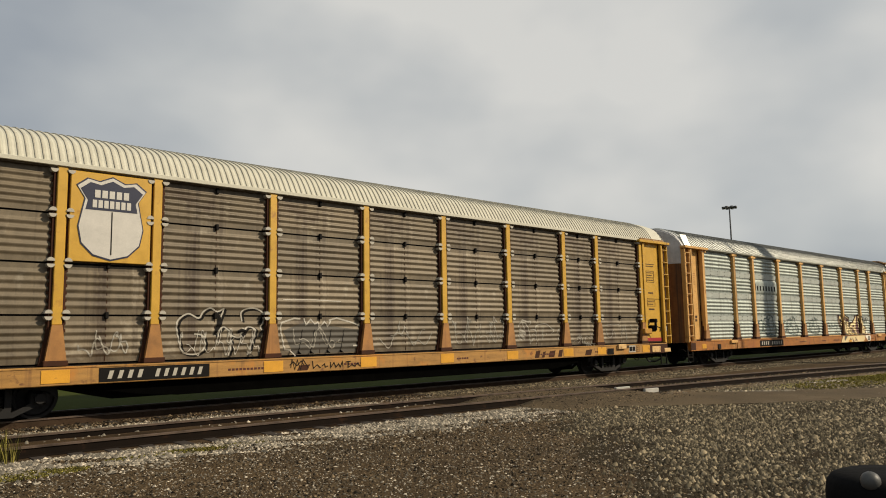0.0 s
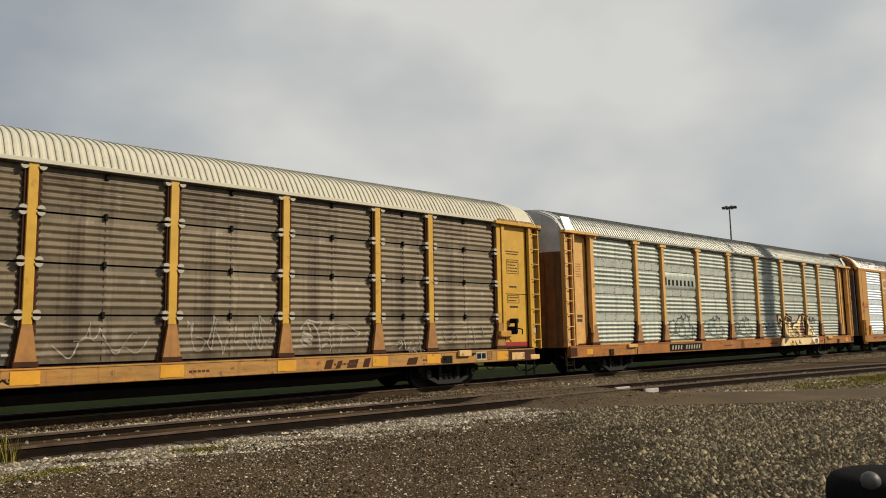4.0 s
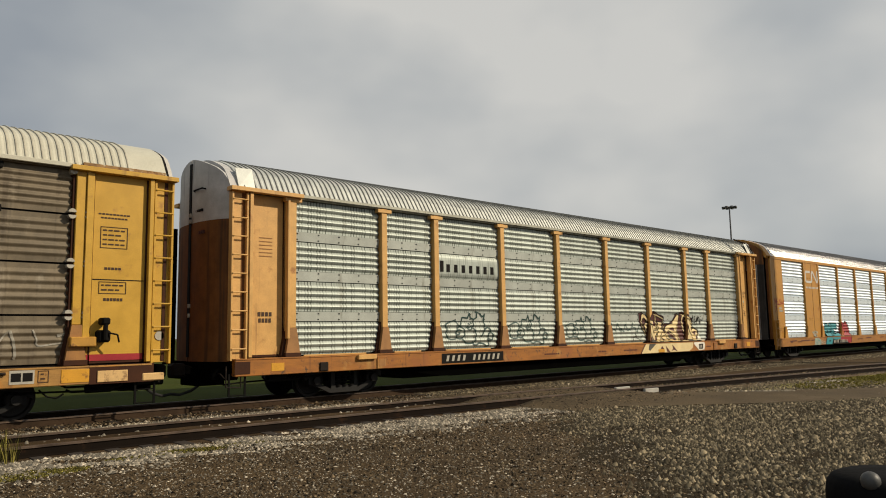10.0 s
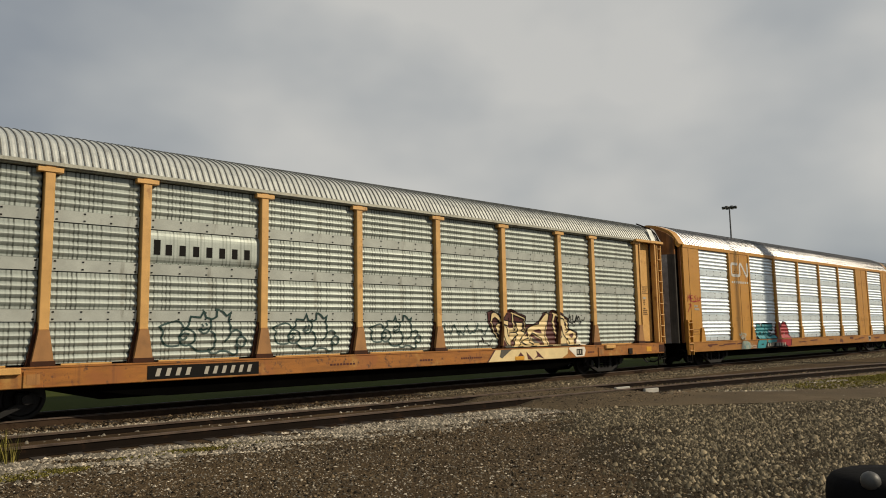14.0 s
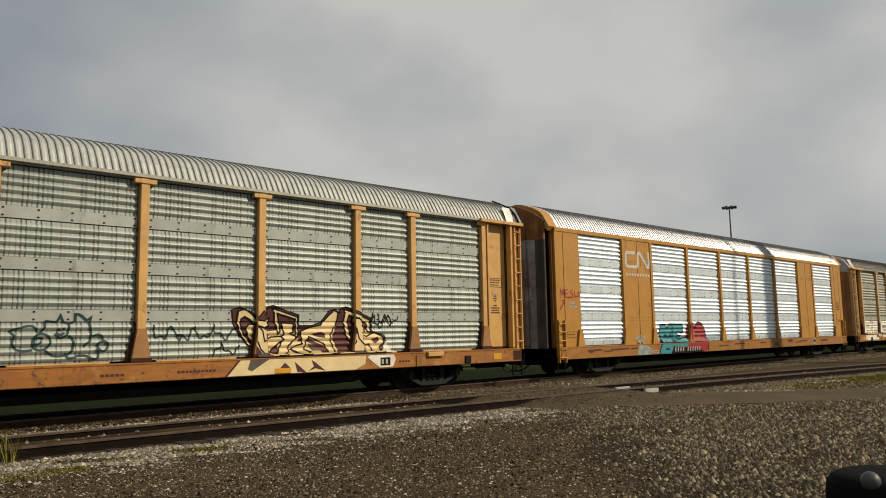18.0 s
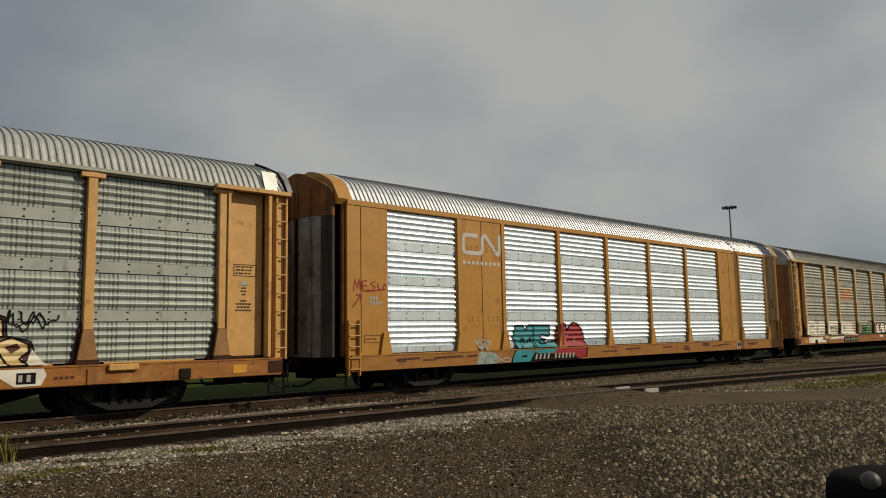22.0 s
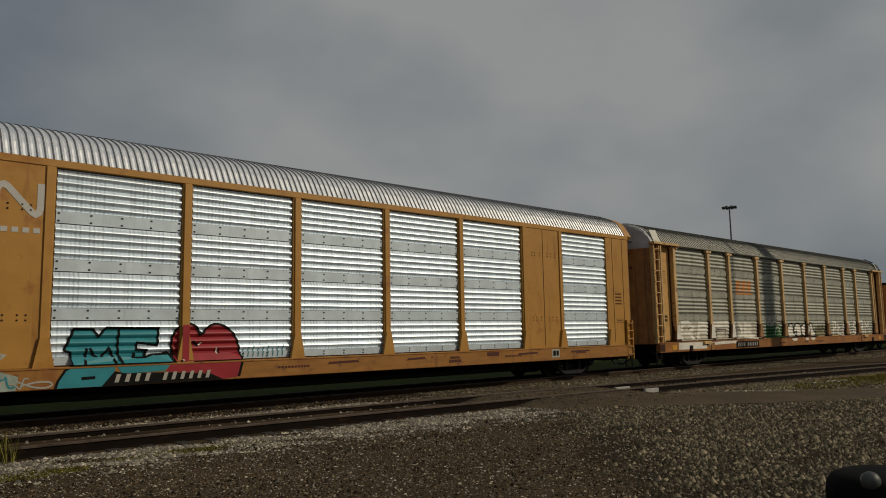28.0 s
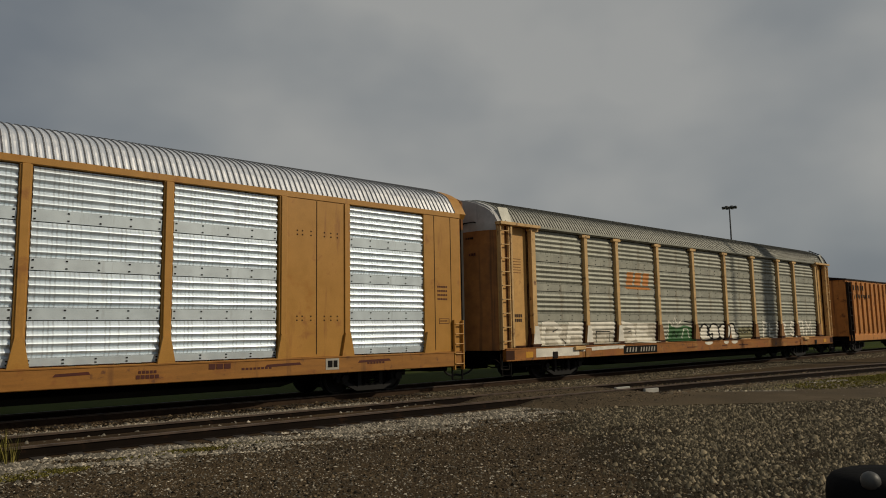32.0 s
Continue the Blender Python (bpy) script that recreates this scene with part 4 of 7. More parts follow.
def make_coupler(car, L, s):
    """Coupler, air hose and uncoupling lever at one end."""
    part("coupler", Build().box(min(s * (L - 0.6), s * (L + 0.42)), max(s * (L - 0.6), s * (L + 0.42)), -0.1, 0.1, 0.70, 0.90, 0.02)
         .box(min(s * (L + 0.38), s * (L + 0.74)), max(s * (L + 0.38), s * (L + 0.74)), -0.17, 0.17, 0.64, 0.96, 0.05), rusty_iron, car)
    pts = [(s * (L - 0.1), -0.45, 0.66), (s * (L + 0.1), -0.42, 0.5), (s * (L + 0.35), -0.36, 0.32), (s * (L + 0.6), -0.3, 0.24), (s * (L + 0.82), -0.26, 0.27)]
    part("air_hose", Build().tube(pts, 0.032, 8), hose_rubber, car)
    part("uncoupling_lever", Build().tube([(s * (L + 0.05), -1.45, 0.62), (s * (L + 0.1), -1.35, 0.72), (s * (L + 0.12), -0.4, 0.76), (s * (L + 0.3), -0.1, 0.88)], 0.015, 6), rusty_iron, car)
    st = Build()
    for zz in (0.22, 0.5):
        st.rod((s * (L - 0.45), -1.47, zz), (s * (L - 0.05), -1.47, zz), 0.014, 6)
    for xx in (L - 0.45, L - 0.05):
        st.box(s * xx - 0.02, s * xx + 0.02, -1.49, -1.45, 0.2, 0.72)
    part("sill_step", st, black_iron, car)
    part("pipe", Build().tube([(s * (L - 2.6), -1.2, 0.55), (s * (L - 0.6), -1.2, 0.5), (s * (L - 0.2), -0.9, 0.45), (s * (L + 0.05), -0.5, 0.62)], 0.022, 6), black_iron, car)


def end_wall(car, s, L, lower, upper, split, eave, top, bulge, name="end_door"):
    """Two door leaves that close the end of the rack, bowed outwards; the upper part in a second paint."""
    for leaf in (-1, 1):
        for (za, zb, mat) in ((1.0, split, lower), (split + 0.003, None, upper)):
            ys = [leaf * (0.02 + 1.36 * i / 8) for i in range(9)]
            v, f = [], []
            for off in (0.0, -0.06):
                for y in ys:
                    x = s * (L - 0.06 + bulge * (1 - abs(y / 1.4) ** 2.6) + off)
                    zt = (roof_arc(y, eave, top) - 0.06) if zb is None else zb
                    v += [(x, y, za), (x, y, max(zt, za + 0.01))]
            n = len(ys) * 2
            for i in range(8):
                f += [(2 * i, 2 * i + 2, 2 * i + 3, 2 * i + 1), (n + 2 * i, n + 2 * i + 1, n + 2 * i + 3, n + 2 * i + 2),
                      (2 * i + 1, 2 * i + 3, n + 2 * i + 3, n + 2 * i + 1), (2 * i, n + 2 * i, n + 2 * i + 2, 2 * i + 2)]
            f += [(0, 1, n + 1, n), (n - 2, 2 * n - 2, 2 * n - 1, n - 1)]
            part(name, Build().add(v, f), mat, car)


def rack_base(name, xc, L, label, sill, sill_z=(0.65, 1.06)):
    """Flat car under the rack: side sills, deck, centre sill, bogies, couplers."""
    car = thing(name, pose(xc, TRACK_Y, HEAD), label, "railway car", "cars of the freight train")
    for s in (-1, 1):
        a, b = (-1.57, -1.40) if s < 0 else (1.40, 1.57)
        part("side_sill", Build().box(-L + 0.15, L - 0.15, a, b, sill_z[0], sill_z[1], 0.015), sill, car, "stained side sill with faded stencils" if s < 0 else "")
    part("sill_lip", Build().box(-L + 0.15, L - 0.15, -1.585, -1.569, sill_z[1] - 0.035, sill_z[1] - 0.002, 0.004), sill, car)
    part("deck", Build().box(-L + 0.2, L - 0.2, -1.4, 1.4, 0.9, 1.06), rusty_iron, car)
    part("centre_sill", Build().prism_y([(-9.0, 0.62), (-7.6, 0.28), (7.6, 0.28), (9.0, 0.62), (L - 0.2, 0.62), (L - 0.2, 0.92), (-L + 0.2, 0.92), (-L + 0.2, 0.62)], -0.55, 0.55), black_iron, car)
    # Girder, end sills and far posts wear the shade colour, not a paint.
    part("skirt", Build().prism_y([(-8.75, 0.66), (-8.2, 0.56), (-7.3, 0.40), (-6.5, 0.33), (6.5, 0.33), (7.3, 0.40), (8.2, 0.56), (8.75, 0.66), (8.75, 0.9), (-8.75, 0.9)], -1.38, -1.32), soot, car, "side girder coloured near black for the shade under the sill")
    for s in (-1, 1):
        lo, hi = min(s * (L - 0.42), s * (L + 0.26)), max(s * (L - 0.42), s * (L + 0.26))
        part("end_sill", Build().box(lo, hi, -1.22, 1.3, 0.56, 1.0, 0.03).box(lo, hi, -0.5, 0.5, 0.42, 0.58, 0.02), soot, car, "end sill coloured near black for the shade over the coupler")
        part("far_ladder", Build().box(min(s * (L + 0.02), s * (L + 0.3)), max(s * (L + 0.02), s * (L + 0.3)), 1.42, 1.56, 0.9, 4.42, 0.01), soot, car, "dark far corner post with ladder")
    for x in (-10.06, 10.06):
        make_bogie(car, x)
    for s in (-1, 1):
        make_coupler(car, L, s)
    train.append((car, xc))
    return car


def reporting_mark(car, x, z, mat_plate, mat_ink, y=-1.574, w=2.6, plate=True):
    if plate:
        part("number_panel", Build().box(x, x + w, y - 0.004, y + 0.003, z - 0.06, z + 0.225), mat_plate, car, "black panel with a row of pale marks")
    glyphs(car, x + 0.16, z, w * 0.34, 0.165, 4, mat_ink, y - 0.008, 0.28, 0.42)
    glyphs(car, x + w * 0.48, z, w * 0.48, 0.165, 6, mat_ink, y - 0.008, 0.28, 0.42)


def sill_marks(car, xs, y=-1.572):
    for x, w in xs:
        bars(car, x, 0.80, w, 0.05, max(3, int(w / 0.09)), stencil_red, y, 0.3)


# -- graffiti: flat shapes laid onto the ribs of the sheets --
def draped(name, polys, mat, car, surf, lift, label="", posts=()):
    """Filled (x, z) outlines, cut along the ribs and laid on the surface; and again over the posts that stand before it."""
    def flat():
        bm = bmesh.new()
        run, last = 0, set()
        for poly in polys:
            now = {(round(q[0], 4), round(q[1], 4)) for q in poly}
            run += 0 if len(now & last) >= 2 else 1
            last = now
            vs = [bm.verts.new((q[0], 0.0006 * (run % 14) + (q[2] if len(q) > 2 else 0.0), q[1])) for q in poly]
            try:
                bm.faces.new(vs)
            except ValueError:
                pass
        bmesh.ops.remove_doubles(bm, verts=bm.verts[:], dist=1e-6)
        bmesh.ops.triangulate(bm, faces=bm.faces[:])
        return bm

    def cut(bm, co, no, drop=False):
        bmesh.ops.bisect_plane(bm, geom=bm.verts[:] + bm.edges[:] + bm.faces[:], plane_co=co, plane_no=no, dist=1e-5, clear_outer=drop)

    def done(bm, tag):
        me = bpy.data.meshes.new(name)
        bm.to_mesh(me)
        bm.free()
        me.materials.append(mat)
        return part(name, me, mat, car, tag)

    bm = flat()
    zs = [v.co.z for v in bm.verts]
    lo, hi = min(zs), max(zs)
    xl, xh = min(v.co.x for v in bm.verts), max(v.co.x for v in bm.verts)
    for z, y in surf:
        if lo < z < hi:
            cut(bm, (0, 0, z), (0, 0, 1))
    sz, sy = [a for a, b in surf], [b for a, b in surf]
    for v in bm.verts:
        z = v.co.z
        v.co.y = (-1.576 if z < sz[0] + 0.02 else float(np.interp(z, sz, sy))) - lift - v.co.y
    main = done(bm, label)
    for x in posts:
        if xl < x - 0.1 and x + 0.1 < xh or xl < x < xh:
            for z0, z1, w in ((1.08, 1.42, 0.15), (1.421, 1.76, 0.11), (1.761, 3.0, 0.094)):
                if hi <= z0:
                    continue
                bm = flat()
                cut(bm, (x + w, 0, 0), (1, 0, 0), True)
                cut(bm, (x - w, 0, 0), (-1, 0, 0), True)
                cut(bm, (0, 0, z1), (0, 0, 1), True)
                cut(bm, (0, 0, z0), (0, 0, -1), True)
                for v in bm.verts:
                    v.co.y = (-1.552 if z1 < 1.77 else -1.522) - lift * 0.5 - v.co.y
                if bm.faces:
                    done(bm, "")
                else:
                    bm.free()
    return main


def stroke(pts, w, closed=False):
    """A drawn line as quads that meet at mitred joints."""
    p = [Vector(q) for q in pts]
    n = len(p)
    side = []
    for i in range(n):
        a = p[i] - p[i - 1] if (i or closed) else p[1] - p[0]
        b = p[(i + 1) % n] - p[i] if (i < n - 1 or closed) else p[i] - p[i - 1]
        a, b = a.normalized(), b.normalized()
        m = Vector((-a.y - b.y, a.x + b.x))
        m = m.normalized() if m.length > 0.2 else Vector((-a.y, a.x))
        k = w / 2 / max(0.45, m.dot(Vector((-a.y, a.x))))
        side.append((p[i] + m * k, p[i] - m * k))
    up = [0.0 if closed else 0.00004 * i for i in range(n)]
    return [[(*side[i][0], up[i]), (*side[(i + 1) % n][0], up[(i + 1) % n]), (*side[(i + 1) % n][1], up[(i + 1) % n]), (*side[i][1], up[i])] for i in range(n if closed else n - 1)]


def curve(pts, n=4, closed=False):
    """A smooth line through the points."""
    m, out = len(pts), []
    for i in range(m if closed else m - 1):
        a, b, c, d = (Vector(pts[k % m] if closed else pts[min(max(k, 0), m - 1)]) for k in (i - 1, i, i + 1, i + 2))
        for k in range(n):
            t = k / n
            out.append(tuple(0.5 * (2 * b + (c - a) * t + (2 * a - 5 * b + 4 * c - d) * t * t + (3 * b - a - 3 * c + d) * t ** 3)))
    return out if closed else out + [tuple(pts[-1])]


def blob(cx, cz, rx, rz, n=18, wob=0.1, seed=0, spikes=()):
    r = random.Random(seed)
    k = [r.uniform(-wob, wob) for _ in range(4)]
    out = []
    for i in range(n):
        a = 2 * math.pi * i / n
        q = 1 + k[0] * math.cos(2 * a + k[1] * 20) + k[2] * math.cos(3 * a + k[3] * 20)
        for sa, sq in spikes:
            if abs((a - sa + math.pi) % (2 * math.pi) - math.pi) < 0.2:
                q += sq
        out.append((cx + rx * q * math.cos(a), cz + rz * q * math.sin(a)))
    return out


def scrawl(x, z, w, h, n, seed):
    """A tag: one loose looping line."""
    r = random.Random(seed)
    ph, k, a = r.uniform(0, 6), r.uniform(0.8, 1.3), r.uniform(0.5, 1.0)
    out = []
    steps = n * 5
    for i in range(steps):
        q = i / (steps - 1)
        s = q * n * 2.2 * k + ph
        out.append((x + w * (0.06 + 0.88 * q) + 0.16 * h * math.cos(s * 1.0) * a - 0.06 * h * math.sin(2.3 * s), z + h * (0.5 + 0.36 * math.sin(s) + 0.16 * math.sin(2.7 * s + ph))))
    return out


def slab(x, z, w, h, lean=0.0, cut=0.0):
    return [(x, z), (x + w, z + cut), (x + w + lean, z + h), (x + lean, z + h - cut)]


# -- the four auto racks --
def rack_sides(car, rows, depth, base, sheet_mat, post_mat, foot_mat, eave, inset, flare=1.76, bays=BAYS, skips=None, caps=True, arc=0.0):
    cache = {}
    for i, (a, b) in enumerate(zip(bays, bays[1:])):
        make_sheets(car, a + inset, b - inset, rows, depth, base, sheet_mat, cache, (skips or {}).get(i, ()), arc)
    for x in bays:
        make_post(car, x, post_mat, foot_mat, eave - 0.02, eave - 0.06, flare, 1.06, 1.5, cap=caps)
        make_post(car, x, post_mat, foot_mat, eave - 0.02, eave - 0.06, flare, 1.06, 1.5, side=1, cap=caps)
    part("far_side", Build().prism_x([(-y, z) for z, y in surface(rows, depth, base, arc)] + [(1.33, rows[-1][1]), (1.33, rows[0][0])], -11.9, 11.9), sheet_mat, car)
    # solid black filler in place of the hollow, unlit inside
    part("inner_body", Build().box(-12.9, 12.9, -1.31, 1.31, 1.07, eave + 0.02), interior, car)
    part("roof_rail", Build().box(-13.1, 13.1, -1.49, -1.33, eave - 0.06, eave + 0.02, 0.01), galv_dull if sheet_mat is galv else sheet_mat, car)
    part("roof_rail", Build().box(-13.1, 13.1, 1.36, 1.52, eave - 0.06, eave + 0.02, 0.01), galv_dull if sheet_mat is galv else sheet_mat, car)


def door_end(car, s, L, paint, trim, rows_n=8, recess=0.1, wide=0.0, gap=0.0):
    """Painted end section of the side: door leaf edge, uprights, header beam and corner ladder."""
    def bx(a, b, *r, c=0.008):
        return Build().box(min(s * a, s * b), max(s * a, s * b), *r, c)
    w = wide
    for f in (-1, 1):
        ya = lambda a, b: (a, b) if f < 0 else (-b, -a)
        part("end_panel", bx(12.02, 13.06 + w, *ya(-1.5 + recess, -1.32), 1.08, 5.0), paint, car)
        part("upright", bx(13.02 + w, 13.11 + w, *ya(-1.60, -1.40), 1.08, 5.0), trim, car)
        part("upright", bx(11.99, 12.06 + w * 0.3, *ya(-1.56, -1.40), 1.5, 5.0), trim, car)
        part("corner_panel", bx(13.11 + w + gap, 13.55 + w, *ya(-1.47, -1.38), 1.05, 5.0), paint, car)
        if f < 0:
            # thin dark strips draw the shading along the recess edges
            part("panel_gap", bx(12.06 + w * 0.3, 12.09 + w * 0.3, -1.5 + recess - 0.012, -1.5 + recess + 0.01, 1.08, 4.98, c=0), foot_shoe, car)
            part("panel_gap", bx(12.985 + w, 13.02 + w, -1.5 + recess - 0.012, -1.5 + recess + 0.01, 1.08, 4.98, c=0), foot_shoe, car)
            part("panel_gap", bx(12.06, 13.02 + w, -1.5 + recess - 0.012, -1.5 + recess + 0.01, 1.08, 1.13, c=0), foot_shoe, car)
        part("header_beam", bx(11.66, 13.62 + w, *ya(-1.66, -1.40), 5.0, 5.10), trim, car)
    return ladder(car, min(s * (13.16 + w + gap), s * (13.53 + w)), max(s * (13.16 + w + gap), s * (13.53 + w)), 1.02, 4.98, rows_n, -1.52, trim)


# Car 1: sooty brown racks with yellow posts, cream roof.
LA = 13.55
car_a = rack_base("auto_rack_car", 13.23, LA, "auto rack car with sooty brown panels, yellow posts and cream roof", pale_sill, (0.67, 1.04))
SURF_A = surface(ROWS_A, 0.028, -1.39, -0.10)
rack_sides(car_a, ROWS_A, 0.028, -1.39, dirty_panel, yellow_clean, foot_rust, 5.08, 0.155, 1.86, caps=False, arc=-0.10)
make_roof(car_a, cream_roof, 13.64, 0.152, 0.026, 5.13, 6.05, label="fluted cream painted roof with rusty eaves", seam=cream_seam, plain=0.8)
part("eave_strip", Build().box(-11.7, 11.7, -1.56, -1.49, 5.05, 5.14, 0.008), cream_roof, car_a, "cream gutter strip under the roof")
for s in (-1, 1):
    end_wall(car_a, s, LA, brown_end, brown_end, 4.4, 5.13, 5.98, 0.14)
    door_end(car_a, s, LA, yellow_clean, yellow_clean, recess=0.03, wide=0.24)
    part("door_split", Build().box(min(s * 12.1, s * 13.0), max(s * 12.1, s * 13.26), -1.476, -1.468, 2.78, 2.80), ink_black, car_a)
    part("red_strip", Build().box(min(s * 12.1, s * 13.0), max(s * 12.1, s * 13.26), -1.482, -1.468, 1.12, 1.26), red_spray, car_a, "faded red strip")
# half-round hinge plates beside each post, rust-red edge strips, latches on the joints of the sheets
half_disc = [(0.075 * math.cos(a), 0.075 * math.sin(a)) for a in [math.pi * i / 8 for i in range(9)]]
for s in (-1, 1):
    ring = [(-1.5 + 3.0 * i / 24, roof_arc(-1.5 + 3.0 * i / 24, 5.13, 6.05) - 0.01) for i in range(25)]
    part("roof_rim", Build().prism_x(ring + [(y * 0.95, z - 0.1) for y, z in ring[::-1]], min(s * 13.645, s * 13.70), max(s * 13.645, s * 13.70)), ink_black, car_a, "dark rim at the end of the roof")
    part("roof_lip", Build().prism_x([(y * 0.985, z - 0.03) for y, z in ring[:12]] + [(y * 0.93, z - 0.12) for y, z in ring[11::-1]], min(s * 13.70, s * 13.80), max(s * 13.70, s * 13.80)), white_paint, car_a, "pale sheet behind the dark roof rim")
    part("rust_strip", Build().box(min(s * 11.9, s * 13.6), max(s * 11.9, s * 13.6), -1.555, -1.48, 5.10, 5.19, 0.01), flaking, car_a, "flaking rusty strip along the eave")
    part("door_gap", Build().box(min(s * 13.62, s * 13.69), max(s * 13.62, s * 13.69), -1.485, -1.46, 1.08, 4.98), foot_shoe, car_a, "dark rusty strip behind the ladder")
    part("door_gap", Build().box(min(s * 13.255, s * 13.285), max(s * 13.255, s * 13.285), -1.49, -1.465, 1.08, 4.98), foot_shoe, car_a)
    part("door_gap", Build().box(min(s * 12.06, s * 12.09), max(s * 12.06, s * 12.09), -1.482, -1.465, 1.3, 4.98), foot_shoe, car_a)
clip = Build().prism_y(half_disc, -1.545, -1.40).mesh("hinge", dust_white)
clip_low = Build().prism_y([(x, -z) for x, z in half_disc], -1.545, -1.40).mesh("hinge", dust_white)
hook = Build().box(-0.035, 0.035, -1.455, -1.38, -0.07, 0.07, 0.012).mesh("latch", ink_black)
for x in BAYS:
    for q in (-1, 1):
        strip = Build().box(min(x + q * 0.1, x + q * 0.15), max(x + q * 0.1, x + q * 0.15), -1.47, -1.36, 1.6, 5.05)
        for k in range(22):
            strip.box(x + q * 0.165 - 0.02, x + q * 0.165 + 0.02, -1.43, -1.385, 1.72 + k * 0.15, 1.78 + k * 0.15)
        part("edge_strip", strip, foot_shoe, car_a, "rust-red toothed strip between post and sheets")
        for z in (2.055, 3.095, 4.105):
            part("hinge", clip, dust_white, car_a, at=pose(x + q * 0.16, 0, z + 0.03))
            part("hinge", clip_low, dust_white, car_a, at=pose(x + q * 0.16, 0, z - 0.03))
        part("hinge", clip_low, dust_white, car_a, at=pose(x + q * 0.16, 0, 4.99))
for a, b in zip(BAYS, BAYS[1:]):
    for z in (2.055, 3.095, 4.105, 4.96):
        part("latch", hook, ink_black, car_a, at=pose((a + b) / 2, 0, z))
    part("joint", Build().box((a + b) / 2 - 0.005, (a + b) / 2 + 0.005, -1.402, -1.38, 1.12, 4.12), foot_shoe, car_a)
# shield emblem on a yellow board, between two posts
part("board", Build().box(-8.86, -7.23, -1.53, -1.45, 3.14, 5.0, 0.01), yellow_clean, car_a, "yellow board with a blue and white shield")
SH = [(0, -0.78), (0.30, -0.70), (0.50, -0.5), (0.56, -0.2), (0.50, 0.1), (0.46, 0.3), (0.60, 0.52), (0.42, 0.66), (0.22, 0.62), (0, 0.72)]
SH = [(x * 1.1, z * 1.1 - 0.02) for x, z in SH + [(-x, z) for x, z in SH[-2:0:-1]]]
for k, (sc, lo, mt, y0) in enumerate(((1.08, -9, ink_blue, -1.536), (1.04, -9, white_paint, -1.541), (0.95, 0.1, ink_blue, -1.546))):
    o = [(-8.05 + x * sc, 4.12 + max(z * sc, lo)) for x, z in SH if z > lo - 0.25]
    part("shield", Build().prism_y(o, y0 - 0.004, y0 + 0.004), mt, car_a, "white and navy shield emblem" if k == 0 else "")
bars(car_a, -8.40, 4.48, 0.72, 0.16, 5, white_paint, -1.553, 0.25)
bars(car_a, -8.44, 4.27, 0.80, 0.16, 7, white_paint, -1.553, 0.25)
part("seam", Build().box(-8.055, -8.035, -1.553, -1.529, 3.3, 4.2), ink_black, car_a)
reporting_mark(car_a, -8.2, 0.76, ink_black, dust_white, w=2.35)
sill_marks(car_a, ((-5.4, 1.4), (-2.2, 0.6), (1.8, 0.5), (5.6, 0.7), (8.6, 0.9)))
BUBBLES = ([(-6.5, 1.5), (-6.55, 1.9), (-6.3, 2.1), (-6.05, 2.0), (-5.94, 2.15), (-5.78, 2.23), (-5.6, 2.15), (-5.45, 2.21), (-5.55, 1.95), (-5.66, 1.6)],
           [(-5.66, 1.6), (-5.47, 1.8), (-5.33, 1.72), (-5.23, 1.59), (-5.04, 1.56), (-4.86, 1.79), (-4.66, 1.74), (-4.68, 1.58), (-4.84, 1.14)],
           [(-4.99, 1.93), (-5.0, 2.16), (-4.73, 2.24), (-4.48, 2.16), (-4.4, 2.0), (-4.51, 1.79), (-4.36, 1.57)], [(-5.3, 1.7), (-5.26, 1.4), (-5.32, 1.14)],
           [(-6.5, 1.5), (-6.4, 1.25), (-6.1, 1.2), (-5.9, 1.35), (-5.95, 1.6), (-6.15, 1.65)])
for k, line in enumerate(BUBBLES):
    draped("graffiti", stroke(curve(line, 5), 0.034), dust_white, car_a, SURF_A, 0.006 + 0.001 * k, "scratchy white bubble tag")
    draped("graffiti", stroke(curve([(x + 0.05, z - 0.03) for x, z in line], 5), 0.05), ink_black, car_a, SURF_A, 0.004 + 0.0003 * k, "black shade of a bubble tag")
for k in range(7):
    draped("graffiti", stroke(curve(scrawl(-6.5 + k * 0.27, 1.16, 0.42, 0.6, 3, 100 + k), 3), 0.018), dust_white, car_a, SURF_A, 0.012 + 0.001 * k, "scratchy white spray tag")
for k, line in enumerate(([(-5.1, 1.68), (-4.98, 1.72), (-4.9, 1.66), (-5.0, 1.6)], [(-5.62, 2.08), (-5.55, 2.0), (-5.6, 1.82), (-5.66, 1.62)], [(-4.46, 2.02), (-4.55, 1.85)], [(-4.55, 1.55), (-4.45, 1.7), (-4.35, 1.55)])):
    draped("graffiti", stroke(curve(line, 3), 0.07), ink_black, car_a, SURF_A, 0.02 + 0.001 * k, "black spray mark")
for k, line in enumerate(([(-3.97, 1.73), (-3.95, 1.89), (-3.58, 2.0), (-3.4, 1.99)], [(-2.56, 1.95), (-2.32, 2.01), (-1.94, 1.92), (-1.46, 1.77), (-1.62, 1.29), (-1.81, 1.29)], [(-3.97, 1.73), (-3.85, 1.24), (-3.69, 1.23), (-3.66, 1.07)])):
    draped("graffiti", stroke(line, 0.04), dust_white, car_a, SURF_A, 0.006 + 0.001 * k, "thin pale green-white outline")
draped("graffiti", stroke([(-3.3, 2.0), (-3.25, 1.84), (-3.1, 1.98), (-3.0, 1.86), (-2.9, 1.9), (-2.85, 1.78), (-2.7, 1.92), (-2.6, 1.8), (-2.5, 1.95)], 0.035), dust_white, car_a, SURF_A, 0.009, "jagged pale line")
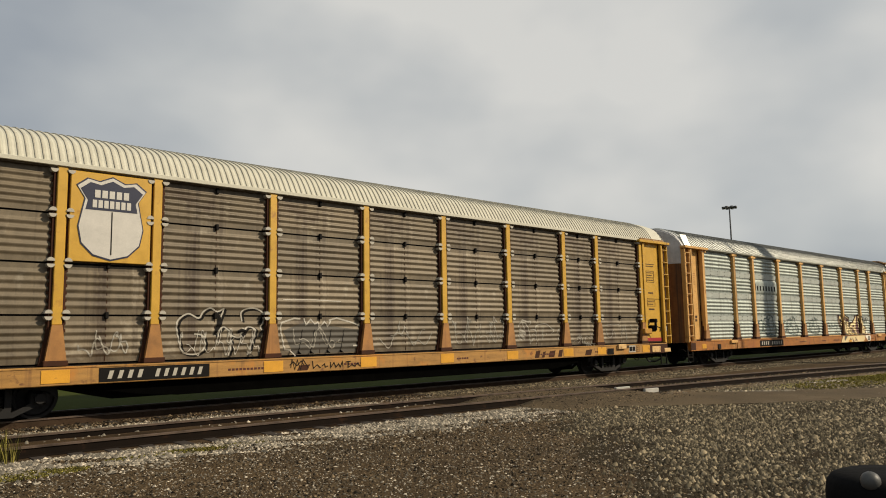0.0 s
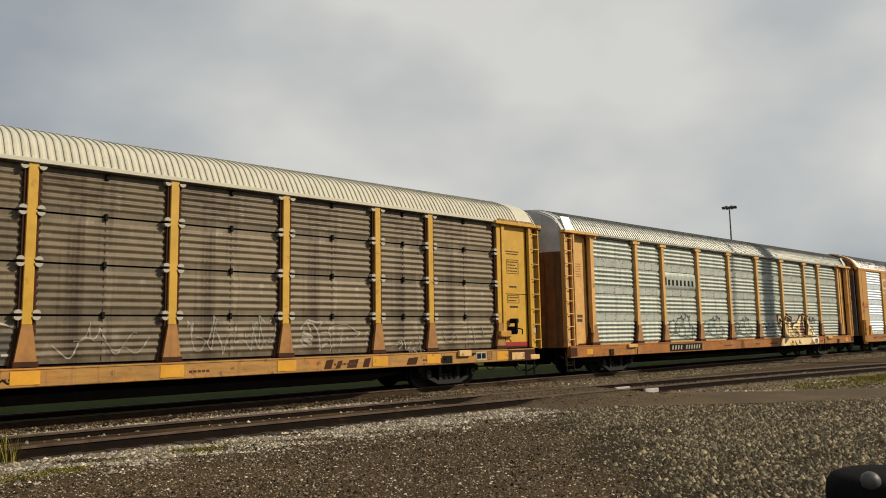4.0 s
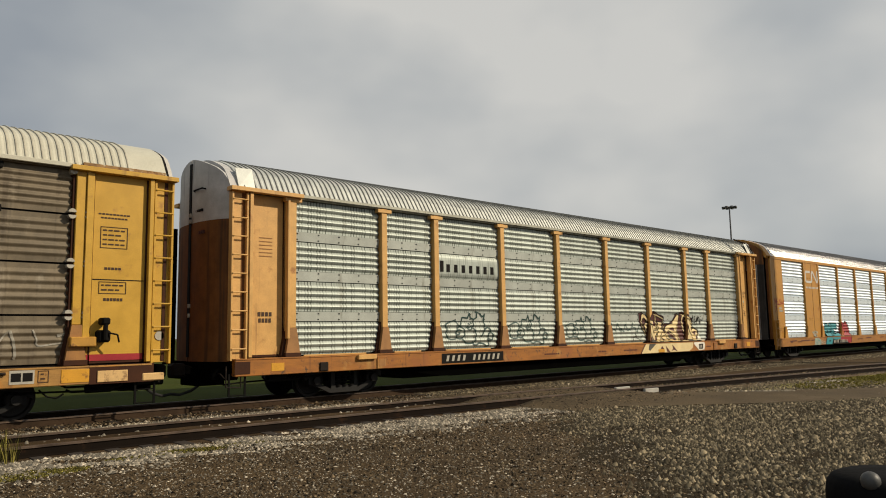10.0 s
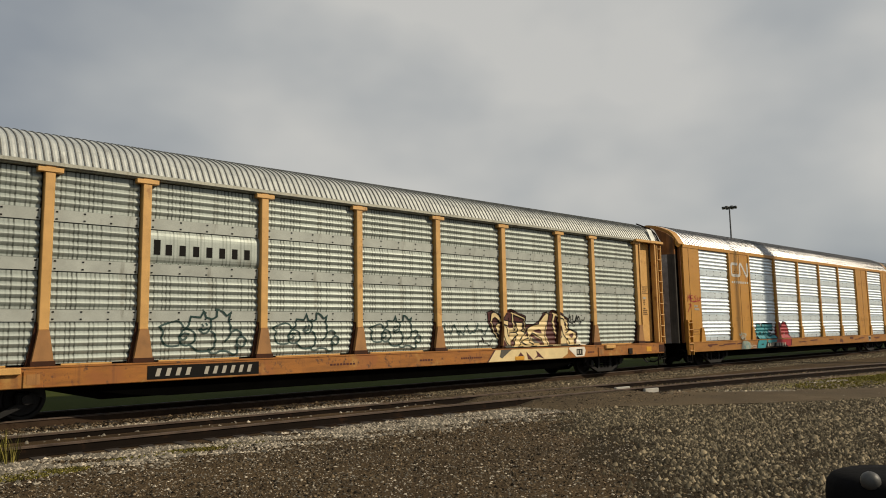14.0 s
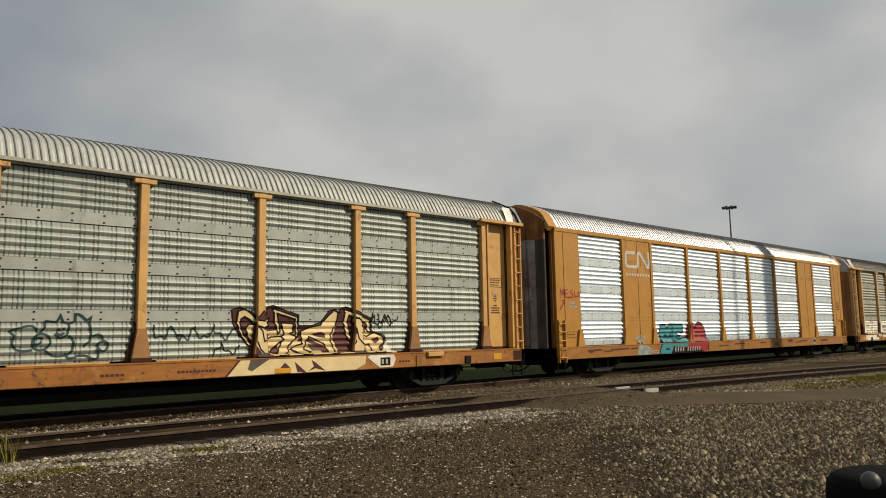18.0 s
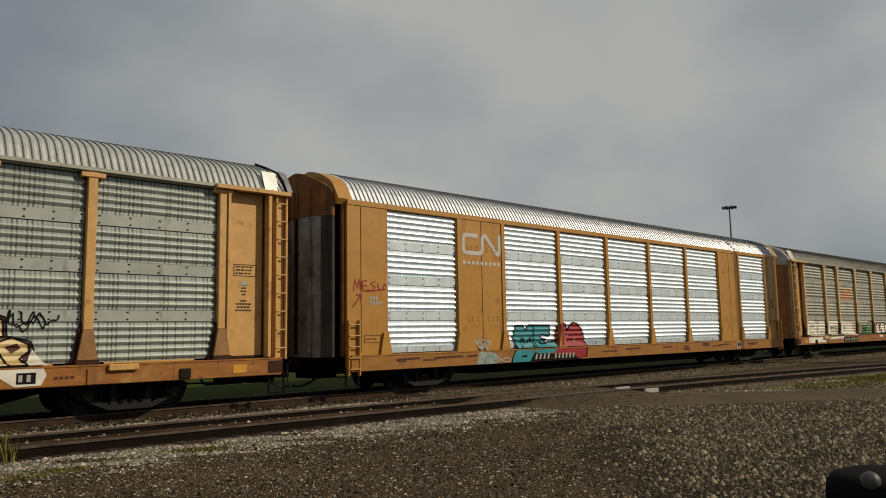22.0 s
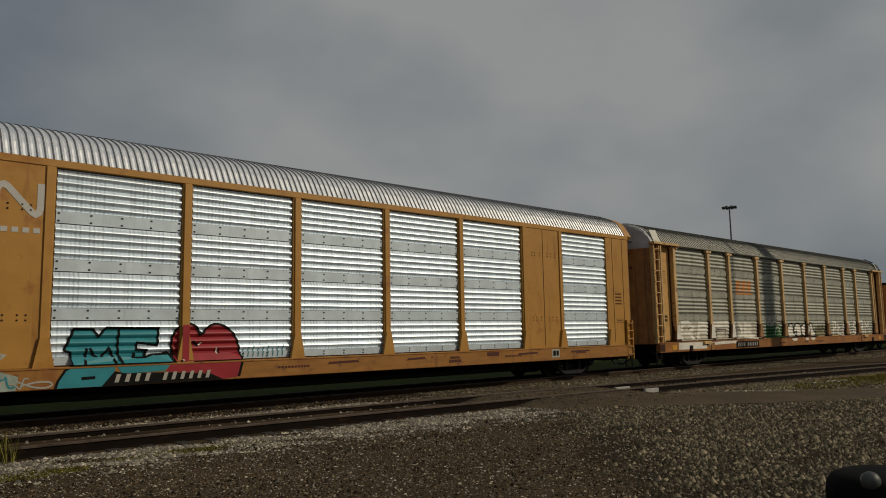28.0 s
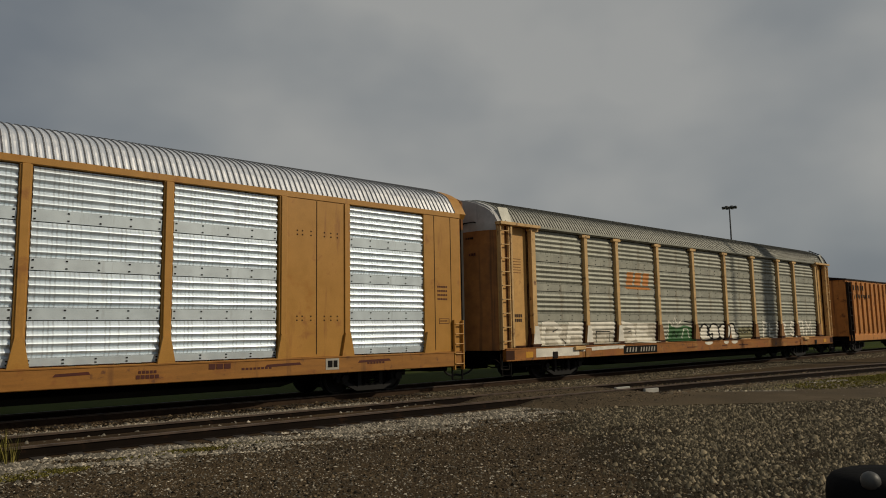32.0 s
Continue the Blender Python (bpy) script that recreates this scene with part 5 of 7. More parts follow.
draped("graffiti", [[(-3.9, 1.7), (-3.3, 1.9), (-1.6, 1.7), (-1.75, 1.12), (-3.6, 1.12)]], sooty_spray, car_a, SURF_A, 0.003, "thin grey wash of old spray paint")
for k, x in enumerate((-3.4, -3.05, -2.55, -2.15)):
    draped("graffiti", stroke([(x + 0.05, 1.72), (x, 1.4), (x - 0.08, 1.12)], 0.018), ink_black, car_a, SURF_A, 0.008 + 0.001 * k, "thin black stroke")
draped("graffiti", stroke([(-3.9, 2.46), (-3.0, 2.47), (-2.2, 2.44)], 0.022), dust_white, car_a, SURF_A, 0.006, "white spray dash")
SCRIB = ([(-3.77, 0.8), (-3.74, 1.01), (-3.66, 0.75), (-3.59, 0.98), (-3.5, 0.74), (-3.43, 0.99), (-3.27, 0.77)], [(-3.8, 0.86), (-3.7, 0.94), (-3.6, 0.84), (-3.48, 0.95), (-3.4, 0.85)],
         [(-3.16, 0.94), (-3.13, 0.76), (-3.02, 0.84), (-2.92, 0.76)], [(-2.88, 0.8), (-2.8, 0.86), (-2.78, 0.77), (-2.7, 0.8)], [(-2.62, 0.9), (-2.62, 0.75), (-2.52, 0.88), (-2.46, 0.76), (-2.38, 0.84), (-2.32, 0.76), (-2.26, 0.9), (-2.24, 0.77)],
         [(-2.16, 0.88), (-2.0, 0.89)], [(-2.08, 0.88), (-2.08, 0.74), (-1.96, 0.8), (-1.86, 0.76), (-1.8, 0.84), (-1.7, 0.76), (-1.6, 0.82)])
for k, line in enumerate(SCRIB):
    draped("graffiti", stroke(line, 0.024), ink_black, car_a, [(0.5, -1.571), (1.07, -1.571)], 0.004 + 0.001 * k, "black scribble on the sill")
for k, (x, w, h) in enumerate(((-8.6, 1.1, 0.4), (-3.7, 1.6, 0.5), (-1.0, 2.0, 0.5), (1.7, 1.2, 0.7), (3.0, 1.0, 0.7))):
    draped("graffiti", stroke(curve(scrawl(x, 1.2, w, h * 1.2, 5, 40 + k), 3), 0.03), faint_white, car_a, SURF_A, 0.006, "faint white spray tag")
    draped("graffiti", stroke(curve(scrawl(x + 0.3, 1.25, w * 0.7, h * 1.3, 4, 60 + k), 3), 0.025), faint_white, car_a, SURF_A, 0.009, "faint white spray tag")
# faint arches, bars and loops of worn white spray along the foot of the last bays
FAINT = ((0.045, [(4.72, 1.73), (4.81, 1.85), (4.93, 1.89), (5.09, 1.84), (5.19, 1.72), (5.26, 1.55), (5.28, 1.34), (5.3, 1.17)]),
         (0.05, [(4.9, 1.97), (5.05, 1.93), (5.21, 1.9), (5.33, 1.91), (5.28, 1.79)]),
         (0.05, [(4.88, 1.95), (4.95, 1.81), (5.02, 1.65)]),
         (0.09, [(4.78, 1.68), (4.88, 1.62), (4.98, 1.57), (5.07, 1.48)]),
         (0.09, [(4.74, 1.54), (4.86, 1.52), (4.98, 1.53)]),
         (0.08, [(4.81, 1.47), (4.93, 1.41), (5.05, 1.34)]),
         (0.06, [(4.71, 1.47), (4.77, 1.36), (4.89, 1.31)]),
         (0.04, [(5.32, 1.63), (5.44, 1.65), (5.55, 1.62), (5.62, 1.49)]),
         (0.03, [(5.39, 1.45), (5.47, 1.5), (5.58, 1.43), (5.62, 1.31), (5.62, 1.16)]),
         (0.05, [(5.33, 1.25), (5.43, 1.34), (5.52, 1.34)]),
         (0.035, [(5.57, 1.63), (5.55, 1.72), (5.68, 1.78), (5.86, 1.82), (6.12, 1.83), (6.3, 1.73), (6.44, 1.65), (6.54, 1.64), (6.45, 1.54), (6.36, 1.5)]),
         (0.045, [(5.99, 1.71), (5.93, 1.58), (5.93, 1.44), (5.93, 1.31)]),
         (0.045, [(6.69, 1.5), (6.74, 1.61), (6.91, 1.66), (7.06, 1.68)]),
         (0.05, [(7.07, 1.7), (7.03, 1.53), (6.99, 1.32)]),
         (0.05, [(6.73, 1.3), (6.78, 1.37)]),
         (0.04, [(6.09, 1.48), (6.16, 1.49)]),
         (0.03, [(7.6, 1.22), (7.75, 1.25), (7.85, 1.37), (7.95, 1.39), (7.98, 1.27), (7.88, 1.15)]),
         (0.03, [(7.82, 1.4), (7.93, 1.31), (8.03, 1.42), (8.08, 1.29), (8.11, 1.11)]),
         (0.03, [(8.18, 1.06), (8.27, 1.31), (8.4, 1.38), (8.48, 1.28)]),
         (0.022, [(8.09, 1.06), (8.22, 1.19), (8.38, 1.03)]),
         (0.022, [(8.27, 1.08), (8.46, 1.18), (8.54, 1.02)]),
         (0.03, [(8.61, 1.53), (8.63, 1.27), (8.65, 1.09)]),
         (0.03, [(8.53, 1.38), (8.7, 1.35)]),
         (0.02, [(9.5, 1.75), (9.78, 1.79), (10.08, 1.8), (10.47, 1.77)]),
         (0.035, [(9.54, 1.65), (9.6, 1.41), (9.75, 1.32), (9.9, 1.37), (9.93, 1.53), (10.01, 1.59)]),
         (0.03, [(10.08, 1.55), (10.13, 1.34)]),
         (0.03, [(10.49, 1.33), (10.55, 1.5), (10.64, 1.66), (10.74, 1.77)]),
         (0.05, [(10.74, 1.75), (10.8, 1.56), (10.84, 1.32), (10.82, 1.21)]),
         (0.03, [(11.13, 1.77), (11.2, 1.6), (11.23, 1.46), (11.46, 1.48), (11.7, 1.51)]),
         (0.06, [(11.57, 1.65), (11.74, 1.68)]))
for k, (w, line) in enumerate(FAINT):
    draped("graffiti", stroke(curve(line, 3), w), faint_white, car_a, SURF_A, 0.005 + 0.0004 * k, "worn white spray stroke")
for x, w, h in ((-6.2, 0.16, 0.2), (-3.6, 0.3, 0.14), (5.3, 0.22, 0.24), (5.65, 0.14, 0.2), (6.0, 0.3, 0.22), (6.5, 0.2, 0.24), (8.0, 0.35, 0.2), (9.2, 0.2, 0.16)):
    part("smudge", Build().prism_y([(x, 0.72), (x + w, 0.72), (x + w + 0.08, 0.72 + h), (x + 0.08, 0.72 + h * 0.9)], -1.575, -1.571), foot_shoe, car_a, "dark painted smudge on the sill")
for x in [b for b in BAYS if not -8 < b < -6]:
    part("sill_pad", Build().box(x - 0.26, x + 0.26, -1.582, -1.570, 0.72, 0.98, 0.006), pad_orange, car_a, "brighter yellow patch on the sill")
brake = part("brake_gear", Build().box(12.25, 12.5, -1.72, -1.47, 1.5, 1.75, 0.04).rod((12.38, -1.74, 1.55), (12.38, -1.74, 1.95), 0.05, 8).box(12.3, 12.46, -1.8, -1.5, 1.85, 2.0, 0.03)
             .tube([(12.4, -1.75, 1.7), (12.6, -1.8, 1.65), (12.65, -1.75, 1.5)], 0.02), black_iron, car_a, "black hand brake gear")
part("bracket", Build().box(11.75, 12.25, -1.66, -1.47, 1.42, 1.62, 0.02), yellow_worn, car_a)
frame_lines(car_a, 12.3, 12.85, 3.45, 3.9, stencil_ink, -1.476, lines=4)
frame_lines(car_a, 12.3, 12.85, 2.5, 2.75, stencil_ink, -1.476, lines=2)
part("reflector", Build().rod((13.58, -1.472, 1.62), (13.58, -1.485, 1.62), 0.1, 16), dust_white, car_a, "round pale reflector disc")
bars(car_a, 12.25, 4.15, 0.65, 0.03, 9, stencil_ink, -1.474)
bars(car_a, 12.3, 4.07, 0.55, 0.03, 8, stencil_ink, -1.474)
bars(car_a, 12.4, 3.0, 0.35, 0.05, 5, stencil_ink, -1.474)
bars(car_a, 12.4, 2.35, 0.4, 0.06, 6, stencil_ink, -1.474)
part("pale_bracket", Build().box(9.95, 10.46, -1.66, -1.565, 0.88, 1.06, 0.015), tan_paint, car_a, "faded cream bracket on the sill")
part("rod", Build().rod((10.46, -1.61, 0.95), (10.66, -1.61, 0.95), 0.03, 8), rusty_iron, car_a)
part("pocket", Build().box(9.34, 9.74, -1.576, -1.56, 0.70, 0.92), ink_black, car_a, "dark pocket in the sill")
part("notice", Build().box(10.73, 11.16, -1.577, -1.56, 0.74, 1.0), dust_white, car_a, "two black notices in white frames")
for x in (10.76, 10.96):
    part("notice_field", Build().box(x, x + 0.17, -1.581, -1.577, 0.79, 0.95), ink_black, car_a)
frame_lines(car_a, 11.22, 11.41, 0.75, 0.98, stencil_ink, -1.574, lines=2)
part("dirty_end", Build().box(12.15, 13.44, -1.577, -1.56, 0.665, 1.05), foot_shoe, car_a, "sooty end of the side sill")
part("worn_plate", Build().box(12.3, 12.9, -1.60, -1.577, 0.70, 0.93, 0.01), tan_paint, car_a, "faded stencilled plate")
part("lift_lug", Build().box(13.2, 13.66, -1.60, -1.50, 0.68, 0.84, 0.02), tan_paint, car_a)
for i_, (a, b, z) in enumerate(((11.7, 12.5, 0.62), (11.8, 12.75, 0.52), (12.3, 12.9, 0.57))):
    part("brake_rod", Build().tube([(a, -1.3, z + 0.05), (a + 0.1, -1.32, z), (b - 0.1, -1.32, z), (b, -1.3, z + 0.06)], 0.025, 6), black_iron, car_a)
part("brake_cylinder", Build().rod((12.2, -1.2, 0.56), (12.7, -1.2, 0.56), 0.09, 12), black_iron, car_a)
part("chain", Build().tube([(11.3, -1.35, 0.6), (11.45, -1.35, 0.46), (11.62, -1.35, 0.42), (11.75, -1.35, 0.5)], 0.018, 6), black_iron, car_a)


def grey_rack(name, xc, label, sheet_mat, post_mat, roof_mat, end_low, end_up, ladder_n=9, seam=None, split=4.35):
    car = rack_base(name, xc, 13.58, label, sill_paint)
    rack_sides(car, ROWS_B, 0.045, -1.37, sheet_mat, post_mat, foot_tan, 5.06, 0.125, arc=0.98)
    make_roof(car, roof_mat, 13.35, 0.152, 0.026 if seam else 0.014, 5.10, 6.02, seam=seam)
    for a, b in zip(BAYS, BAYS[1:]):
        part("base_rail", Build().box(a + 0.34, b - 0.62, -1.49, -1.44, 1.062, 1.098, 0.006), post_mat, car, "pale worn rail at the foot of the sheets")
    part("eave_strip", Build().box(-11.7, 11.7, -1.55, -1.48, 5.03, 5.11, 0.008), galv_dull, car, "grey gutter strip under the roof")
    for s in (-1, 1):
        end_wall(car, s, 13.58, end_low, end_up, split, 5.10, 6.02, 0.36)
        rim = [(-1.46 + 2.92 * i / 20, roof_arc(-1.46 + 2.92 * i / 20, 5.10, 6.02, 1.48) - 0.02) for i in range(21)]
        part("end_cap", Build().prism_x(rim + [(1.46, 5.0), (-1.46, 5.0)], min(s * 13.3, s * 13.56), max(s * 13.3, s * 13.56)), end_up, car, "pale sheet closing the end of the roof")
        door_end(car, s, 13.58, orange_paint, post_mat, ladder_n, recess=0.16, gap=0.11 if s > 0 else 0.0)
        if s < 0:
            bars(car, s * 12.55 - 0.2, 2.05, 0.4, 0.1, 4, stencil_ink, -1.346, 0.3)
            bars(car, s * 12.55 - 0.18, 1.9, 0.36, 0.1, 4, stencil_ink, -1.346, 0.3)
            for k in range(6):
                bars(car, s * 12.55 - 0.18, 3.5 + k * 0.09, 0.36, 0.02, 2, foot_rust, -1.346, 0.05, "vent_line")
        else:
            frame_lines(car, 12.25, 12.83, 3.0, 3.28, stencil_ink, -1.346, lines=3)
            mark(car, 12.42, 2.78, 0.2, 0.09, dust_white, -1.346)
            for k, w_ in enumerate((0.12, 0.16, 0.1, 0.0, 0.16, 0.4, 0.34, 0.42)):
                if w_:
                    bars(car, 12.52 - w_ / 2, 2.70 - k * 0.075, w_, 0.032, max(2, int(w_ / 0.07)), stencil_ink, -1.346, 0.25)
        # The ladder stile's shadow and the dark slot are laid on as strips.
        a, b = (-13.27, -13.09) if s < 0 else (13.11, 13.22)
        part("door_gap", Build().box(a, b, -1.478 if s < 0 else -1.42, -1.465 if s < 0 else -1.40, 1.08, 4.98), brown_end if s < 0 else ink_black, car, "dark strip painted as shade behind the ladder")
        if s > 0:
            part("corner_strip", Build().box(13.50, 13.57, -1.49, -1.46, 1.02, 5.0), brown_end, car)
        part("end_seam", Build().box(min(s * 13.86, s * 13.90), max(s * 13.86, s * 13.90), -0.06, 0.06, 1.1, 5.85), ink_black, car, "black gap between the end doors")
        for k in range(6):
            part("end_mark", Build().box(min(s * 13.84, s * 13.874), max(s * 13.84, s * 13.874), -0.62 + k * 0.08, -0.57 + k * 0.08, 4.60, 4.66), ink_black, car)
            if k < 4:
                part("end_mark", Build().box(min(s * 13.80, s * 13.866), max(s * 13.80, s * 13.866), -0.7 + k * 0.1, -0.64 + k * 0.1, 4.05, 4.13), stencil_red, car)
        for z in (2.05, 2.28, 4.35, 4.5):
            part("door_lock", Build().box(min(s * 13.88, s * 13.93), max(s * 13.88, s * 13.93), -0.1, -0.03, z, z + 0.1, 0.008), dust_white, car)
        part("end_rail", Build().tube([(s * 13.84, -0.75, 5.12), (s * 13.92, -0.72, 5.14), (s * 13.92, -0.25, 5.14), (s * 13.86, -0.22, 5.12)], 0.02), ink_black, car)

    for s in (-1, 1):
        part("roof_flap", Build().add([(s * 13.36, -1.50, 5.10), (s * 13.36, -1.28, 5.62), (s * 12.95, -1.33, 5.62), (s * 12.95, -1.53, 5.12), (s * 13.36, -1.47, 5.08), (s * 13.36, -1.25, 5.58)],
                                      [(0, 1, 2, 3), (0, 4, 5, 1)]), roof_mat, car, "bent sheet at the roof corner")
        if s > 0:
            part("roof_flap", Build().add([(13.56, -1.50, 5.10), (13.76, -1.46, 5.16), (13.72, -1.2, 5.66), (13.52, -1.16, 5.72), (13.56, -1.48, 5.08), (13.76, -1.44, 5.14), (13.72, -1.18, 5.63), (13.52, -1.14, 5.69)],
                                          [(0, 1, 2, 3), (4, 7, 6, 5), (0, 4, 5, 1), (1, 5, 6, 2), (2, 6, 7, 3), (3, 7, 4, 0)]), grey_end, car, "bent sheet at the roof corner")
            part("flap_edge", Build().tube([(13.55, -1.52, 5.12), (13.5, -1.4, 5.42), (13.44, -1.2, 5.66), (13.3, -0.95, 5.80), (13.05, -0.8, 5.9)], 0.03, 6), ink_black, car, "dark bent rim of the roof sheet")
        part("sill_bracket", Build().box(min(s * 9.4, s * 10.0), max(s * 9.4, s * 10.0), -1.66, -1.57, 0.92, 1.05, 0.015), post_mat, car)
        part("jack_pad", Build().box(min(s * 9.0, s * 9.35), max(s * 9.0, s * 9.35), -1.60, -1.57, 0.66, 0.98, 0.01), sill_paint, car)
        part("pocket", Build().box(min(s * 9.06, s * 9.29), max(s * 9.06, s * 9.29), -1.604, -1.598, 0.72, 0.92), foot_rust, car)
        part("bright_pad", Build().box(min(s * 12.15, s * 12.5), max(s * 12.15, s * 12.5), -1.578, -1.569, 0.74, 0.93, 0.006), pad_orange, car, "brighter yellow patch on the sill")
        part("dirty_end", Build().box(min(s * 13.05, s * 13.44), max(s * 13.05, s * 13.44), -1.577, -1.56, 0.70, 0.99), foot_shoe, car, "sooty end of the side sill")
        part("step_frame", Build().tube([(s * 13.25, -1.5, 0.95), (s * 13.25, -1.5, 0.4), (s * 13.62, -1.5, 0.42), (s * 13.62, -1.5, 0.9)], 0.017, 6), rusty_iron, car)
        part("brake_rod", Build().tube([(s * 11.5, -1.32, 0.62), (s * 11.6, -1.34, 0.5), (s * 12.5, -1.34, 0.5), (s * 12.6, -1.3, 0.62)], 0.025, 6), black_iron, car)
        part("brake_cylinder", Build().rod((s * 11.9, -1.2, 0.56), (s * 12.4, -1.2, 0.56), 0.09, 12), black_iron, car)
        part("sill_bracket", Build().box(min(s * 10.9, s * 11.15), max(s * 10.9, s * 11.15), -1.61, -1.57, 0.68, 0.9, 0.015), rusty_iron, car)
    sill_marks(car, ((-2.4, 0.8), (0.6, 0.5), (2.2, 0.9), (8.4, 0.4)))
    return car


SURF_B = surface(ROWS_B, 0.045, -1.37, 0.98)
# Car 2: silver racks, orange posts, cream and maroon piece of graffiti.
car_b = grey_rack("auto_rack_car", 41.97, "silver corrugated auto rack car with orange posts and graffiti", galv, orange_paint, roof_galv, brown_end, end_light, seam=roof_seam)
reporting_mark(car_b, -7.0, 0.76, ink_black, dust_white)
part("name_board", Build().prism_x([(-1.37 - 0.055 * (1 - abs(q / 6 - 1) ** 6), 3.205 + 0.715 * q / 12) for q in range(13)], -7.0, -4.32), galv, car_b, "smooth curved silver sheet with dark marks")
glyphs(car_b, -6.62, 3.38, 2.2, 0.235, 7, ink_black, -1.4265, 0.0, 0.45)
glyphs(car_b, -6.88, 3.38, 0.24, 0.33, 1, ink_black, -1.4265, 0.0, 0.6)
CAT = ([(0.68, 0.57), (0.63, 0.68), (0.52, 0.72), (0.32, 0.67), (0.15, 0.6), (0.24, 0.51), (0.2, 0.34), (0.29, 0.21), (0.44, 0.18), (0.6, 0.2)],
       [(0.6, 0.4), (0.66, 0.51), (0.78, 0.55), (0.91, 0.48), (0.95, 0.37), (0.9, 0.25), (0.76, 0.19), (0.63, 0.23), (0.59, 0.33), (0.6, 0.4)],
       [(0.81, 0.43), (0.7, 0.46), (0.62, 0.4), (0.64, 0.32), (0.72, 0.33), (0.77, 0.38)],
       [(0.71, 0.55), (0.82, 0.67), (0.84, 0.82), (1.06, 0.8), (1.13, 0.95), (1.19, 0.8), (1.3, 0.77), (1.31, 0.62), (1.25, 0.49), (1.12, 0.45), (1.03, 0.55)],
       [(1.1, 0.66), (1.13, 0.6)],
       [(1.2, 0.68), (1.22, 0.62)],
       [(1.06, 0.57), (1.13, 0.52), (1.23, 0.56)],
       [(1.3, 0.5), (1.4, 0.42), (1.42, 0.27), (1.36, 0.11), (1.23, 0.06), (1.02, 0.06), (0.89, 0.14), (0.82, 0.22)],
       [(1.3, 0.76), (1.44, 0.82), (1.44, 0.98), (1.57, 0.94), (1.68, 0.84), (1.77, 0.91), (1.74, 0.76), (1.78, 0.61), (1.77, 0.38), (1.68, 0.31), (1.64, 0.24)],
       [(1.25, 0.11), (1.31, 0.01), (1.44, 0.01), (1.53, 0.05), (1.71, 0.04), (1.82, -0.03), (1.93, -0.02), (1.96, 0.1), (1.89, 0.18)],
       [(1.82, 0.48), (1.93, 0.52), (2.03, 0.46), (2.04, 0.38)],
       [(1.96, 0.33), (1.93, 0.26), (1.99, 0.16), (2.08, 0.14), (2.17, 0.26), (2.08, 0.37), (1.96, 0.33)])
for x, k in ((-6.86, 1.02), (-4.08, 0.95), (-1.16, 0.9)):
    for q, line in enumerate(CAT):
        draped("graffiti", stroke(curve([(x + k * a, 1.2 + k * c) for a, c in line], 2), 0.043), teal_dark, car_b, SURF_B, 0.006 + 0.001 * q, "dark teal bubble graffiti outline")
for k in range(3):
    draped("graffiti", stroke(curve(scrawl(1.65 + k * 0.6, 1.5, 0.75, 0.36, 4, 60 + k), 2), 0.04), teal_dark, car_b, SURF_B, 0.006, "dark teal spray tag")
# the large piece: maroon backing, cream letter shapes, cream on the sill
BACK = [(3.51, 2.18), (3.72, 2.26), (4.02, 2.16), (4.16, 2.02), (4.3, 2.17), (4.4, 2.07), (4.47, 2.28), (4.6, 2.31), (5.32, 2.08), (5.32, 1.82), (5.7, 1.82), (5.95, 1.89), (6.2, 2.18), (6.43, 2.24), (6.55, 2.13),
        (6.61, 2.28), (6.75, 2.3), (7.56, 2.01), (7.59, 1.65), (8.0, 1.55), (8.07, 1.39), (7.94, 1.08), (4.12, 1.08), (3.98, 1.36), (3.72, 1.59), (3.57, 1.85)]
draped("graffiti_shade", [BACK], maroon_spray, car_b, SURF_B, 0.004, "maroon shade of a graffiti piece", BAYS)
